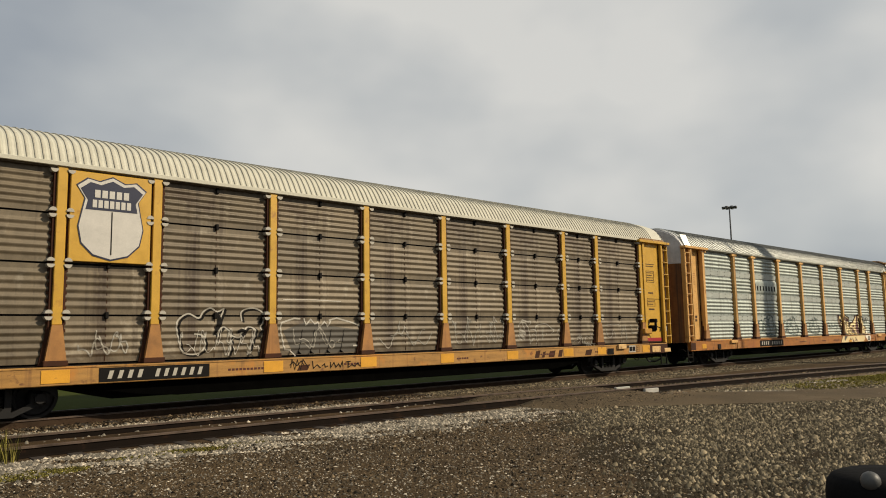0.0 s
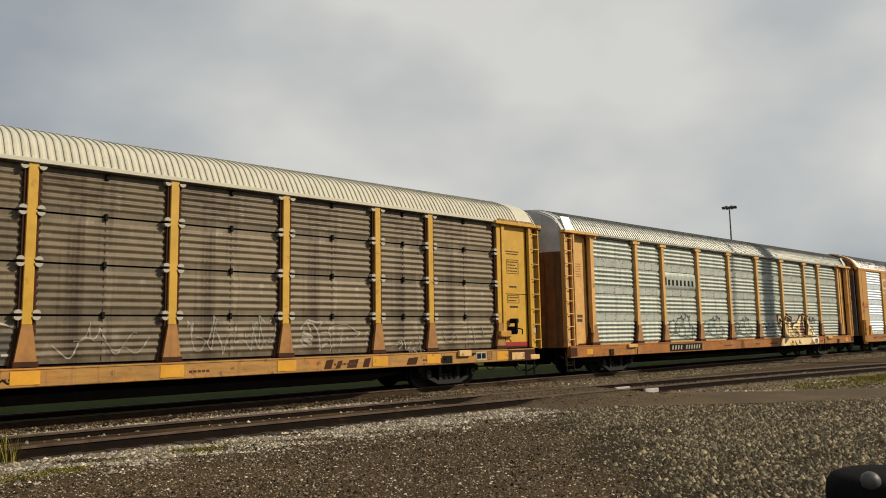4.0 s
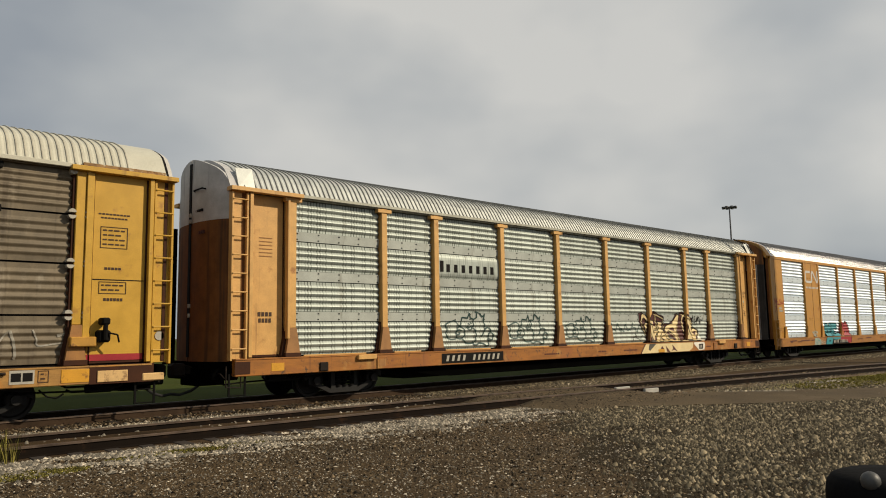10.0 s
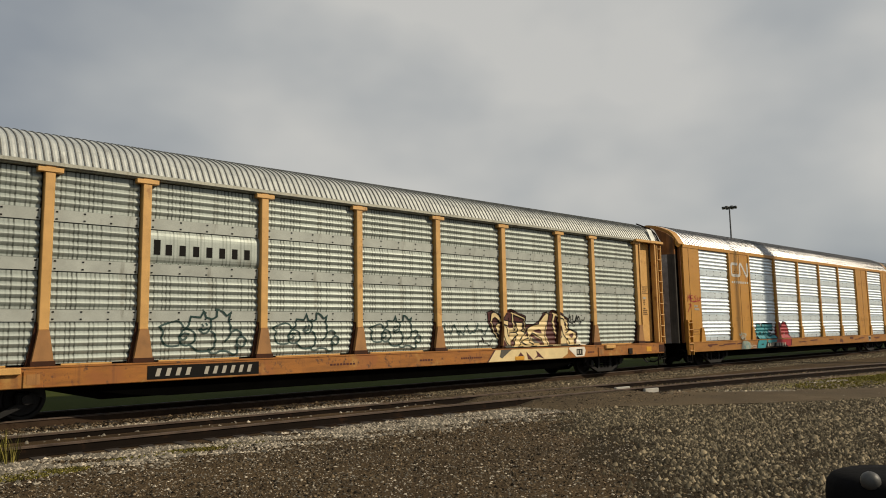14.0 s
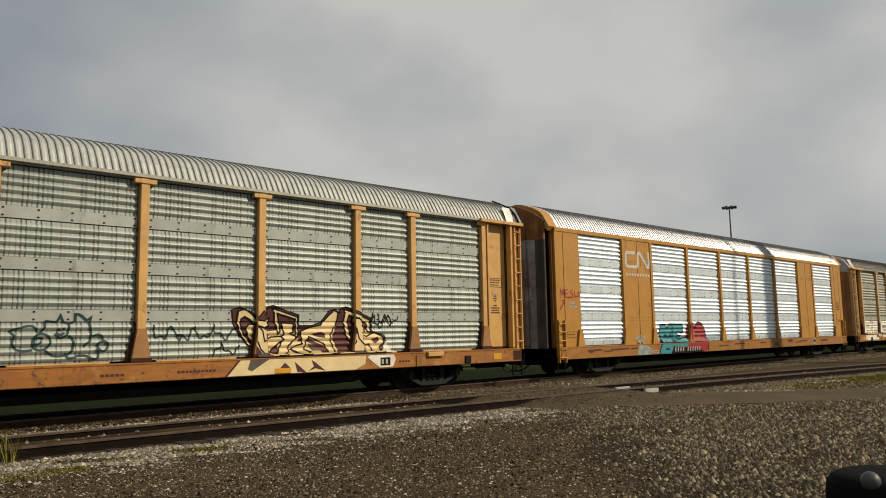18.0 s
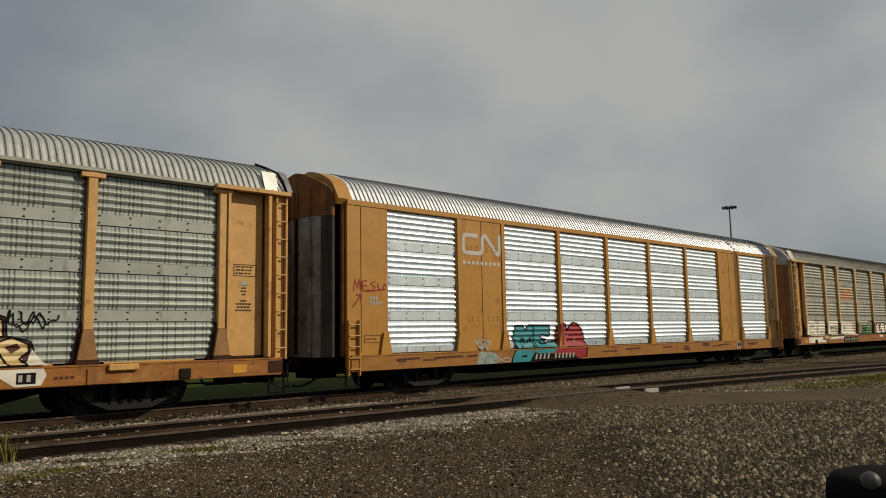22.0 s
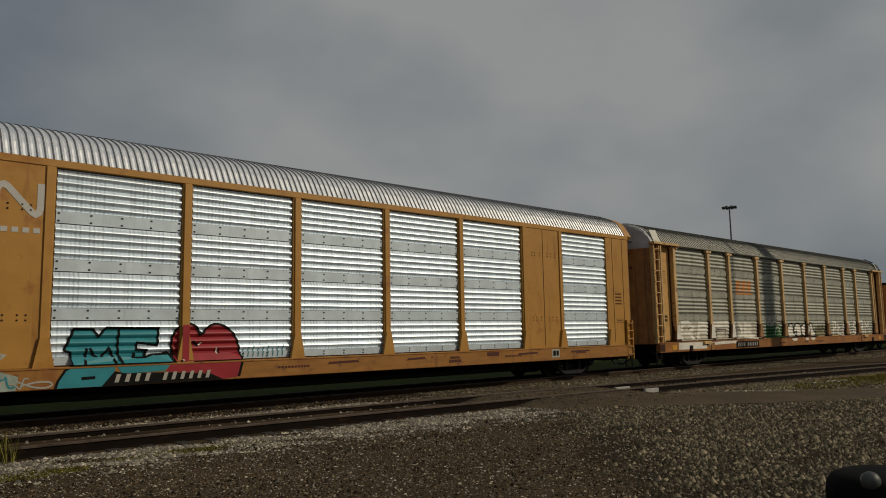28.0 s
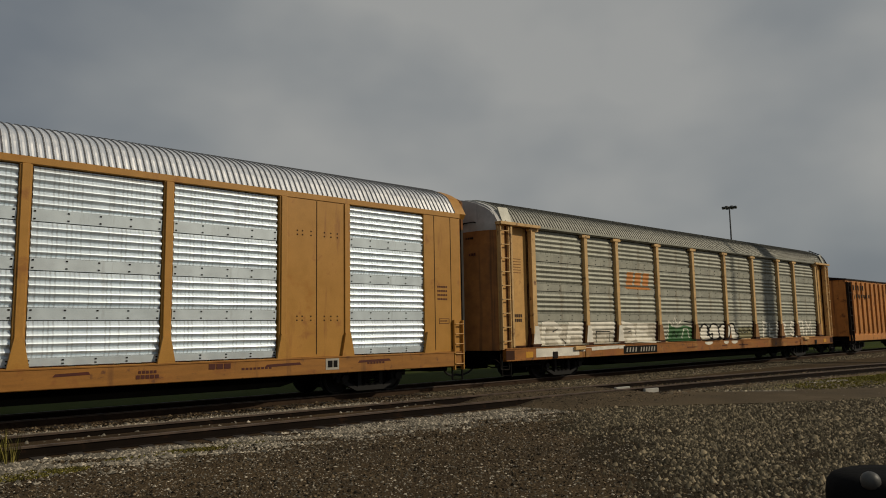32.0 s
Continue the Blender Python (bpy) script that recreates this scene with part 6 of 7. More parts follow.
CREAM = ([(3.68, 2.17), (3.86, 2.21), (4.02, 2.11), (4.17, 1.95), (4.35, 1.93), (4.48, 2.01), (4.46, 1.81), (4.31, 1.77), (4.13, 1.83), (4.0, 1.96), (3.85, 2.04), (3.76, 1.99), (3.74, 1.85), (3.82, 1.63), (4.07, 1.32), (3.94, 1.37), (3.74, 1.63), (3.65, 1.9)],
         [(3.88, 1.78), (3.96, 1.86), (4.11, 1.85), (4.25, 1.69), (4.3, 1.45), (4.54, 1.55), (4.81, 1.56), (4.9, 1.48), (4.68, 1.35), (4.5, 1.19), (4.35, 1.12), (4.2, 1.27), (4.12, 1.45), (4.06, 1.41), (3.93, 1.59)],
         [(4.61, 2.24), (5.28, 2.03), (5.3, 1.54), (5.23, 1.52), (5.22, 1.98), (4.7, 2.12), (4.8, 1.71), (4.74, 1.62), (4.64, 1.94)],
         [(4.82, 1.89), (5.15, 1.87), (5.15, 1.66), (5.06, 1.63), (5.27, 1.54), (5.09, 1.38), (5.02, 1.34), (5.03, 1.18), (4.91, 1.09), (4.71, 1.11), (4.81, 1.39), (4.9, 1.48), (4.82, 1.56), (4.91, 1.59)],
         [(5.36, 1.68), (5.7, 1.79), (5.95, 1.83), (6.2, 2.08), (6.38, 2.21), (6.48, 2.14), (6.44, 1.89), (6.26, 1.6), (6.26, 1.4), (6.43, 1.09), (6.22, 1.11), (6.04, 1.36), (5.86, 1.44), (5.61, 1.54), (5.52, 1.42), (5.47, 1.23), (5.67, 1.16),
          (5.6, 1.09), (5.38, 1.12), (5.09, 1.24), (5.23, 1.33), (5.42, 1.37)],
         [(6.72, 2.24), (7.51, 1.96), (7.53, 1.63), (7.42, 1.66), (7.39, 1.88), (6.83, 2.09), (6.78, 1.94), (6.84, 1.64), (6.98, 1.39), (6.9, 1.31), (6.73, 1.59), (6.66, 1.89)],
         [(6.92, 1.99), (7.1, 2.01), (7.28, 1.78), (7.33, 1.66), (7.18, 1.62), (7.39, 1.52), (7.68, 1.63), (7.97, 1.49), (7.98, 1.36), (7.82, 1.21), (7.93, 1.09), (7.62, 1.09), (7.48, 1.32), (7.26, 1.28), (7.06, 1.48), (6.99, 1.74)])
INNER = [(3.98, 1.5), (4.12, 1.8), (4.42, 1.68), (4.8, 1.72), (5.0, 1.85), (5.28, 1.56), (5.6, 1.74), (5.95, 1.8), (6.3, 2.05), (6.42, 1.8), (6.3, 1.5), (6.5, 1.12), (6.75, 1.3), (7.0, 1.6), (7.3, 1.72), (7.9, 1.48), (7.85, 1.1), (4.3, 1.1)]
draped("graffiti", [INNER], cream_spray, car_b, SURF_B, 0.008, "cream fill of a graffiti piece", BAYS)
for c in ([(4.3, 1.7), (4.5, 1.6), (4.42, 1.45), (4.33, 1.5)], [(4.5, 1.18), (4.7, 1.34), (4.78, 1.2), (4.7, 1.12)], [(5.1, 1.2), (5.25, 1.32), (5.4, 1.28), (5.3, 1.12)], [(5.3, 1.62), (5.36, 1.7), (5.42, 1.45), (5.3, 1.42)], [(6.5, 1.14), (6.75, 1.4), (6.9, 1.3), (6.8, 1.12)],
          [(5.5, 1.45), (5.62, 1.5), (6.05, 1.3), (6.2, 1.12), (6.05, 1.12), (5.8, 1.3)], [(7.1, 1.3), (7.3, 1.32), (7.4, 1.2), (7.2, 1.14)]):
    draped("graffiti_shade", [c], maroon_spray, car_b, SURF_B, 0.010, "maroon wedge in the piece", BAYS)
for c in CREAM:
    draped("graffiti_letter", [c], cream_spray, car_b, SURF_B, 0.012, "cream graffiti shape with a dark edge", BAYS)
    draped("graffiti_edge", stroke(c, 0.036, True), ink_black, car_b, SURF_B, 0.018, "", BAYS)
for c in ([(5.66, 1.61), (5.95, 1.66), (6.11, 1.6), (6.08, 1.51), (5.86, 1.54)], [(7.56, 1.45), (7.76, 1.51), (7.84, 1.42), (7.68, 1.33)]):
    draped("graffiti_shade", [c], maroon_spray, car_b, SURF_B, 0.024, "maroon hole in a letter", BAYS)
for c in ([(4.14, 1.14), (4.46, 1.2), (4.55, 1.09), (4.12, 1.09)], [(6.9, 1.12), (7.34, 1.18), (7.34, 1.09), (6.96, 1.09)], [(5.55, 1.38), (5.75, 1.33), (5.98, 1.2), (5.7, 1.2)]):
    draped("graffiti_shade", [c], sooty_spray, car_b, SURF_B, 0.024, "grey wedge in the piece", BAYS)
draped("graffiti", [[(8.03, 1.39), (8.28, 1.09), (7.93, 1.09)]], white_spray, car_b, SURF_B, 0.012, "white corner of the piece")
draped("graffiti_edge", stroke(BACK, 0.03, True), ink_black, car_b, SURF_B, 0.008, "", BAYS)
SILL_S = [(0.5, -1.571), (1.07, -1.571)]
draped("graffiti", [[(3.67, 1.04), (7.28, 1.04), (7.25, 0.81), (6.94, 0.67), (3.34, 0.67)]], cream_spray, car_b, SILL_S, 0.004, "cream paint on the sill")
for q in ([(4.58, 0.67), (4.84, 0.93), (5.02, 0.78), (5.0, 0.67)], [(5.11, 0.94), (5.45, 0.67), (5.19, 0.69)], [(5.59, 0.97), (5.71, 0.9), (6.01, 0.68), (5.71, 0.76), (5.49, 0.69), (5.66, 0.81)], [(3.3, 0.67), (3.36, 0.67), (3.69, 1.03), (3.62, 1.03)]):
    draped("graffiti", [q], maroon_spray, car_b, SILL_S, 0.008, "maroon wedge on the sill")
draped("graffiti", [[(3.94, 1.04), (4.45, 1.04), (4.24, 0.92), (3.97, 0.76), (3.86, 0.81)]], sooty_spray, car_b, SILL_S, 0.008, "grey wedge on the sill")
part("bright_pad", Build().box(4.57, 5.01, -1.586, -1.569, 0.68, 0.8, 0.004), pad_orange, car_b, "brighter yellow patch on the sill")
draped("graffiti", [[(7.38, 1.03), (8.21, 1.03), (8.27, 0.89), (8.18, 0.7), (7.72, 0.69), (7.32, 0.97)]], white_spray, car_b, SILL_S, 0.005, "white paint on the sill")
part("notice_field", Build().box(7.75, 8.08, -1.583, -1.576, 0.74, 0.95), ink_black, car_b, "black notice with pale bars")
glyphs(car_b, 7.78, 0.78, 0.28, 0.13, 2, dust_white, -1.585, 0.0, 0.5)
draped("graffiti", stroke(scrawl(3.0, 1.15, 0.75, 0.28, 4, 77), 0.03), ink_black, car_b, SURF_B, 0.006, "thin black spray tag")
for k in range(3):
    draped("graffiti", stroke(curve(scrawl(7.35 + 0.2 * k, 1.72 + 0.07 * k, 0.75, 0.42 - 0.08 * k, 5, 78 + k), 2), 0.028), ink_black, car_b, SURF_B, 0.006 + 0.002 * k, "thin black spray tag")

# Car 3: amber car with bright panels.
LC = 13.22
car_c = rack_base("auto_rack_car", 70.5, LC, "amber auto rack car with bright silver corrugated panels", cn_sill, (0.605, 1.03))
ROOF_C = (5.17, 6.12)
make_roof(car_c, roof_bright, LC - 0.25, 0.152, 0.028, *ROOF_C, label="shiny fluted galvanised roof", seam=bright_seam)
WIN_C = ((-11.79, -9.17), (-7.01, -4.40), (-4.18, -1.57), (-1.33, 1.28), (1.51, 4.13), (4.35, 7.0), (9.11, 11.70))
cache_c = {}
for a, b in WIN_C:
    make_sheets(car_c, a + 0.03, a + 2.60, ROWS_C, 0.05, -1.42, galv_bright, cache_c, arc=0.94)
part("defect_plate", Build().box(0.32, 1.03, -1.34, -1.30, 0.46, 0.50, 0.008), tan_paint, car_c, "pale strip hung under the sill")
SURF_C = surface(ROWS_C, 0.05, -1.42, 0.94)
edges = [-13.15] + [e for w in WIN_C for e in w] + [13.15]
for a, b in zip(edges[::2], edges[1::2]):
    part("side_plate", Build().box(a, b, -1.50, -1.36, 1.03, 5.16, 0.008), cn_paint, car_c)
part("top_rail", Build().box(-13.15, 13.15, -1.52, -1.36, 5.02, 5.17, 0.01), cn_paint, car_c)
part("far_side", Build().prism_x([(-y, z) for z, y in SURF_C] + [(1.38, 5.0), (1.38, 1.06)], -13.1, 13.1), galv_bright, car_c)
part("top_rail", Build().box(-13.15, 13.15, 1.36, 1.52, 5.02, 5.17, 0.01), cn_paint, car_c)
# black filler box: darkness behind the sheets, no real part
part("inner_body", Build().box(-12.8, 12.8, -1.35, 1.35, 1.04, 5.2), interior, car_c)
for x in (-11.9, -9.06, -7.12, -4.29, -1.45, 1.395, 4.24, 7.12, 9.0, 11.82):
    o = [(x - 0.2, 1.0), (x + 0.2, 1.0), (x + 0.08, 1.62), (x - 0.08, 1.62)]
    part("foot", Build().prism_y(o, -1.575, -1.50), cn_paint, car_c)
    if x not in (-11.9, 11.82):
        part("post", Build().box(x - 0.08, x + 0.08, -1.535, -1.495, 1.6, 5.02, 0.008), cn_paint, car_c)
for x in (-12.7, -8.09, 8.07, 12.1, 12.75):
    part("seam", Build().box(x - 0.01, x + 0.01, -1.505, -1.49, 1.1, 5.0), ink_black, car_c)
bolt = Build().box(-0.016, 0.016, -1.508, -1.49, -0.016, 0.016).mesh("bolt", ink_black)
for x in (-8.7, -8.55, -8.3, -7.85, -7.6, -7.45, 7.5, 7.65, 7.9, 8.3, 8.5, 8.7):
    for z in (1.95, 2.05, 4.1, 4.2):
        part("bolt", bolt, ink_black, car_c, at=pose(x, 0, z))
# white ribbon emblem and a line of marks on the plate
emb = Build()
RIBBON = [(-8.24, 4.55), (-8.76, 4.55), (-8.84, 4.52), (-8.87, 4.45), (-8.87, 4.12), (-8.84, 4.04), (-8.76, 4.01), (-8.16, 4.01), (-8.08, 4.05), (-8.05, 4.13), (-8.05, 4.45), (-8.01, 4.54), (-7.93, 4.57), (-7.86, 4.53), (-7.43, 4.06),
          (-7.36, 4.02), (-7.3, 4.06), (-7.28, 4.15), (-7.28, 4.64)]
for q in stroke(RIBBON, 0.125):
    emb.prism_y([(a, b) for a, b, _ in q], -1.507, -1.498)
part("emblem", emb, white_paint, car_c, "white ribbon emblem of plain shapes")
glyphs(car_c, -8.90, 3.65, 1.70, 0.10, 9, white_paint, -1.503, 0.0, 0.62)
reporting_mark(car_c, -5.95, 0.68, ink_black, dust_white, y=-1.582, w=2.4, plate=False)
bars(car_c, -12.42, 2.50, 0.3, 0.09, 3, dust_white, -1.503, 0.25)
bars(car_c, -12.42, 2.37, 0.42, 0.09, 6, dust_white, -1.503, 0.25)
frame_lines(car_c, -12.6, -12.05, 1.35, 1.55, stencil_red, -1.503, lines=1)
frame_lines(car_c, 12.25, 12.65, 1.85, 2.0, stencil_red, -1.503, lines=1)
for k in range(4):
    bars(car_c, 12.2, 2.9 - k * 0.12, 0.4, 0.05, 6, stencil_red, -1.503, 0.3)
bars(car_c, 5.2, 0.85, 0.55, 0.12, 3, stencil_red, -1.574, 0.15)
bars(car_c, 3.6, 0.72, 0.5, 0.08, 5, stencil_red, -1.574, 0.2)
bars(car_c, 3.65, 0.83, 0.4, 0.06, 5, stencil_red, -1.574, 0.3)
sill_marks(car_c, ((-11.5, 0.3), (-10.6, 0.5), (-2.0, 0.9), (6.0, 0.8), (9.6, 0.6)))
part("notice", Build().box(8.3, 8.7, -1.577, -1.56, 0.70, 0.98), dust_white, car_c, "black notice in a white frame")
part("notice_field", Build().box(8.36, 8.5, -1.581, -1.577, 0.76, 0.93), ink_black, car_c)
part("notice_field", Build().box(8.53, 8.65, -1.581, -1.577, 0.76, 0.93), ink_black, car_c)
for x, w in ((-11.6, 0.9), (-10.2, 1.2), (-8.9, 0.5), (-0.6, 1.0), (2.0, 0.7), (6.6, 1.0), (9.3, 1.1)):
    part("sill_stain", Build().prism_y([(x, 0.84), (x + w, 0.86), (x + w * 0.94, 0.92), (x + 0.05, 0.90)], -1.5745, -1.569), stencil_red, car_c, "red-brown stain on the sill")
for a, b in WIN_C:
    part("ledge", Build().box(a - 0.04, b + 0.04, -1.545, -1.49, 1.0, 1.035, 0.006), cn_paint, car_c)
    # dark dashes imitate the broken shadow line between sheets and ledge
    n_ = 6
    for i in range(n_):
        w = (b - a) / n_
        part("drain_gap", Build().box(a + i * w + 0.05, a + i * w + w * 0.8, -1.508, -1.46, 1.04, 1.065), foot_shoe, car_c)
for q, line in enumerate(([(-12.95, 2.72), (-12.9, 3.02), (-12.82, 2.8), (-12.76, 3.05), (-12.72, 2.74)], [(-12.5, 3.0), (-12.66, 2.98), (-12.64, 2.74), (-12.48, 2.76)], [(-12.66, 2.87), (-12.5, 2.88)],
                          [(-12.22, 3.0), (-12.38, 2.94), (-12.24, 2.84), (-12.38, 2.74), (-12.44, 2.78)], [(-12.15, 2.95), (-12.1, 2.8), (-11.98, 2.78), (-11.92, 2.94), (-11.84, 2.86)],
                          [(-12.5, 2.72), (-11.85, 2.80)], [(-12.98, 2.3), (-12.72, 2.6)], [(-12.88, 2.62), (-12.70, 2.62), (-12.72, 2.44)])):
    draped("graffiti", stroke(curve(line, 2), 0.032), red_spray, car_c, [(1.0, -1.50), (5.2, -1.50)], 0.006 + 0.001 * q, "thin red spray tag")
SC = [(z, y) for z, y in SURF_C]
ME = [(-6.74, 1.35), (-6.69, 1.46), (-6.56, 1.78), (-6.2, 1.77), (-6.09, 1.62), (-5.94, 1.8), (-4.86, 1.78), (-4.88, 1.42), (-5.31, 1.48), (-5.33, 1.34), (-5.11, 1.32), (-5.16, 1.16), (-5.0, 1.22), (-4.66, 1.23), (-4.57, 1.06),
      (-6.57, 1.06), (-6.62, 1.31)]
HEART = curve([(-4.54, 1.19), (-4.58, 1.47), (-4.47, 1.74), (-4.24, 1.89), (-4.03, 1.82), (-3.88, 1.65), (-3.73, 1.81), (-3.48, 1.87), (-3.18, 1.71), (-3.01, 1.44), (-2.94, 1.06)], 3) + [(-4.5, 1.06)]
SILL_C = [(0.5, -1.571), (1.035, -1.571)]
draped("graffiti", [ME], teal_paint, car_c, SC, 0.005, "teal graffiti fill")
draped("graffiti", [HEART], red_spray, car_c, SC, 0.008, "red graffiti heart")
for q in ([(-6.62, 1.028), (-6.7, 0.98), (-6.83, 0.76), (-6.87, 0.62), (-5.98, 0.615), (-5.78, 0.92), (-5.78, 1.028)], [(-5.76, 1.028), (-5.63, 0.85), (-4.74, 0.87), (-4.6, 1.028)]):
    draped("graffiti", [q], teal_paint, car_c, SILL_C, 0.005, "teal paint on the sill")
draped("graffiti", [[(-4.6, 1.028), (-2.95, 1.028), (-3.03, 0.67), (-3.45, 0.615), (-3.7, 0.77), (-4.73, 0.85)]], red_spray, car_c, SILL_C, 0.005, "red paint on the sill")
draped("graffiti", [[(-5.78, 0.91), (-5.6, 0.86), (-4.73, 0.84), (-3.7, 0.76), (-3.38, 0.615), (-6.03, 0.615)]], ink_black, car_c, SILL_C, 0.007, "black field under pale marks")
draped("graffiti", stroke([(-6.42, 0.79), (-6.16, 0.80)], 0.06), ink_black, car_c, SILL_C, 0.008)
draped("graffiti", stroke([(-6.62, 1.02), (-6.72, 0.97), (-6.85, 0.76), (-6.89, 0.62)], 0.045), ink_black, car_c, SILL_C, 0.009)
draped("graffiti", stroke([(-2.93, 1.02), (-3.02, 0.67)], 0.06), ink_black, car_c, SILL_C, 0.009)
for q, (line, w) in enumerate(((ME + ME[:1], 0.05), (HEART[:-1], 0.05), ([(-6.31, 1.39), (-6.33, 1.2), (-6.35, 1.06)], 0.05), ([(-6.25, 1.39), (-6.17, 1.24), (-6.06, 1.17), (-5.88, 1.38), (-5.79, 1.18), (-5.75, 1.06)], 0.05),
                               ([(-5.68, 1.77), (-5.71, 1.49), (-5.7, 1.28), (-5.62, 1.06)], 0.045), ([(-5.11, 1.32), (-5.17, 1.16), (-5.39, 1.15), (-5.36, 1.27)], 0.06), ([(-5.06, 1.14), (-4.68, 1.27), (-4.5, 1.16), (-4.35, 1.06)], 0.04),
                               ([(-4.1, 1.49), (-4.0, 1.4), (-3.91, 1.47)], 0.05), ([(-4.2, 1.08), (-3.9, 1.12), (-3.6, 1.1)], 0.03), ([(-3.48, 1.33), (-3.47, 1.12)], 0.03), ([(-4.02, 1.82), (-3.93, 1.62), (-3.86, 1.66)], 0.045))):
    draped("graffiti", stroke(line, w), ink_black, car_c, SC, 0.014 + 0.001 * q, "black graffiti outline")
for q, line in enumerate(([(-3.54, 1.33), (-3.53, 1.12)], [(-4.42, 1.2), (-4.33, 1.07)], [(-6.2, 1.1), (-6.05, 1.14), (-5.92, 1.1)], [(-3.96, 1.4), (-3.9, 1.46)])):
    draped("graffiti", stroke(line, 0.035), white_spray, car_c, SC, 0.026 + 0.001 * q, "white graffiti highlight")
for q in range(9):
    draped("graffiti", stroke([(-2.85 + 0.13 * q, 1.3 + 0.03 * (q % 3)), (-2.87 + 0.13 * q, 1.1)], 0.022), teal_paint, car_c, SC, 0.005 + 0.0004 * q, "faint teal drip")
part("post_paint", Build().box(-4.365, -4.215, -1.580, -1.576, 1.05, 1.85), red_spray, car_c)
for q, (line, mt) in enumerate((([(-8.51, 1.34), (-8.36, 1.22), (-8.24, 1.38), (-8.19, 1.16), (-8.04, 1.25), (-7.97, 1.06), (-7.89, 1.2), (-7.78, 1.29), (-7.94, 1.32)], dust_white), ([(-8.4, 1.3), (-8.2, 1.28), (-8.1, 1.35), (-7.85, 1.25)], teal_pale),
                                ([(-8.3, 1.12), (-8.2, 1.05), (-8.12, 1.18), (-8.02, 1.06), (-7.9, 1.15)], teal_pale), ([(-8.35, 1.2), (-8.2, 1.1), (-8.05, 1.16)], dust_white))):
    draped("graffiti", stroke(curve(line, 2), 0.045), mt, car_c, [(1.04, -1.50), (5.2, -1.50)], 0.006 + 0.002 * q, "pale spray scribble")
draped("graffiti", [[(-8.32, 1.02), (-7.9, 1.0), (-7.54, 0.88), (-7.57, 0.62), (-8.48, 0.62)]], teal_pale, car_c, SILL_C, 0.003, "pale green paint smear on the sill")
draped("graffiti", stroke(curve([(-7.58, 0.8), (-7.3, 0.68), (-7.07, 0.65), (-6.95, 0.7), (-7.02, 0.76), (-7.26, 0.76), (-7.5, 0.7)], 3), 0.035), dust_white, car_c, SILL_C, 0.005, "pale spray loop")
for q in range(5):
    draped("graffiti", stroke(curve(scrawl(-8.4 + 0.18 * q, 0.65, 0.3, 0.26, 2, 210 + q), 2), 0.03), (dust_white, teal_paint)[q % 2], car_c, SILL_C, 0.006 + 0.001 * q, "pale spray scribble")
for s in (-1, 1):
    hood = Build()
    ys = [-1.5 + 3.0 * i / 24 for i in range(25)]
    prof = [(y, roof_arc(y, *ROOF_C)) for y in ys]
    inner = [(y * 0.93, z - 0.14) for y, z in prof]
    hood.prism_x(prof + inner[::-1], min(s * 12.95, s * 13.42), max(s * 12.95, s * 13.42))
    part("end_hood", hood, cn_paint, car_c, "amber rim round the end of the roof")
    bow = lambda y: 13.42 + 0.42 * (1 - abs(y / 1.34) ** 5)
    lane = [-1.3 + 2.62 * q / 12 for q in range(13)]
    whole = lane
    for z0, z1, mt, lab, l0, l1 in ((1.0, 4.72, end_soot, "sooty edge of the end door", 0, 1), (1.0, 4.72, grey_end, "blue-grey end door leaf with peeling paint", 1, 5), (1.0, 4.72, tan_end, "dirty tan end door leaf", 5, 12), (4.725, None, brown_end, "brown upper end door", 0, 12)):
        v = []
        lane = whole[l0:l1 + 1]
        for o in (0.0, -0.08):
            for y in lane:
                v += [(s * (bow(y) + o), y, z0), (s * (bow(y) + o), y, z1 or roof_arc(y, *ROOF_C) - 0.1)]
        m_ = len(lane) * 2
        f = []
        for q in range(len(lane) - 1):
            f += [(2 * q, 2 * q + 2, 2 * q + 3, 2 * q + 1), (m_ + 2 * q, m_ + 2 * q + 1, m_ + 2 * q + 3, m_ + 2 * q + 2), (2 * q + 1, 2 * q + 3, m_ + 2 * q + 3, m_ + 2 * q + 1), (2 * q, m_ + 2 * q, m_ + 2 * q + 2, 2 * q + 2)]
        f += [(0, 1, m_ + 1, m_), (m_ - 2, 2 * m_ - 2, 2 * m_ - 1, m_ - 1)]
        part("end_door", Build().add(v, f), mt, car_c, lab)
    for y in (-0.75, -0.15, 0.0, 0.28, 0.45, 0.8):
        part("end_rib", Build().box(min(s * (bow(y) - 0.02), s * (bow(y) + 0.05)), max(s * (bow(y) - 0.02), s * (bow(y) + 0.05)), y - 0.045, y + 0.045, 1.1, 4.7, 0.01), grey_end if y < -0.3 else ink_black if y == -0.15 else tan_end, car_c)
        part("end_rib", Build().box(min(s * (bow(y) - 0.02), s * (bow(y) + 0.05)), max(s * (bow(y) - 0.02), s * (bow(y) + 0.05)), y - 0.045, y + 0.045, 4.74, 5.5, 0.01), brown_end, car_c)
    part("corner_post", Build().box(min(s * 13.17, s * 13.24), max(s * 13.17, s * 13.24), -1.42, -1.30, 1.0, 5.1, 0.01), brown_end, car_c)
    ladder(car_c, min(s * 12.8, s * 13.14), max(s * 12.8, s * 13.14), 0.5, 1.95, 5, -1.54, cn_paint, "corner_ladder")

# Car 4: dull racks with pale graffiti along the foot.
car_e = grey_rack("auto_rack_car", 98.94, "dull silver auto rack car with tan posts and pale graffiti", galv_dull, tan_paint, roof_dull, end_orange, end_light, seam=dull_seam, split=4.85)
reporting_mark(car_e, -7.0, 0.76, ink_black, dust_white, w=2.3)
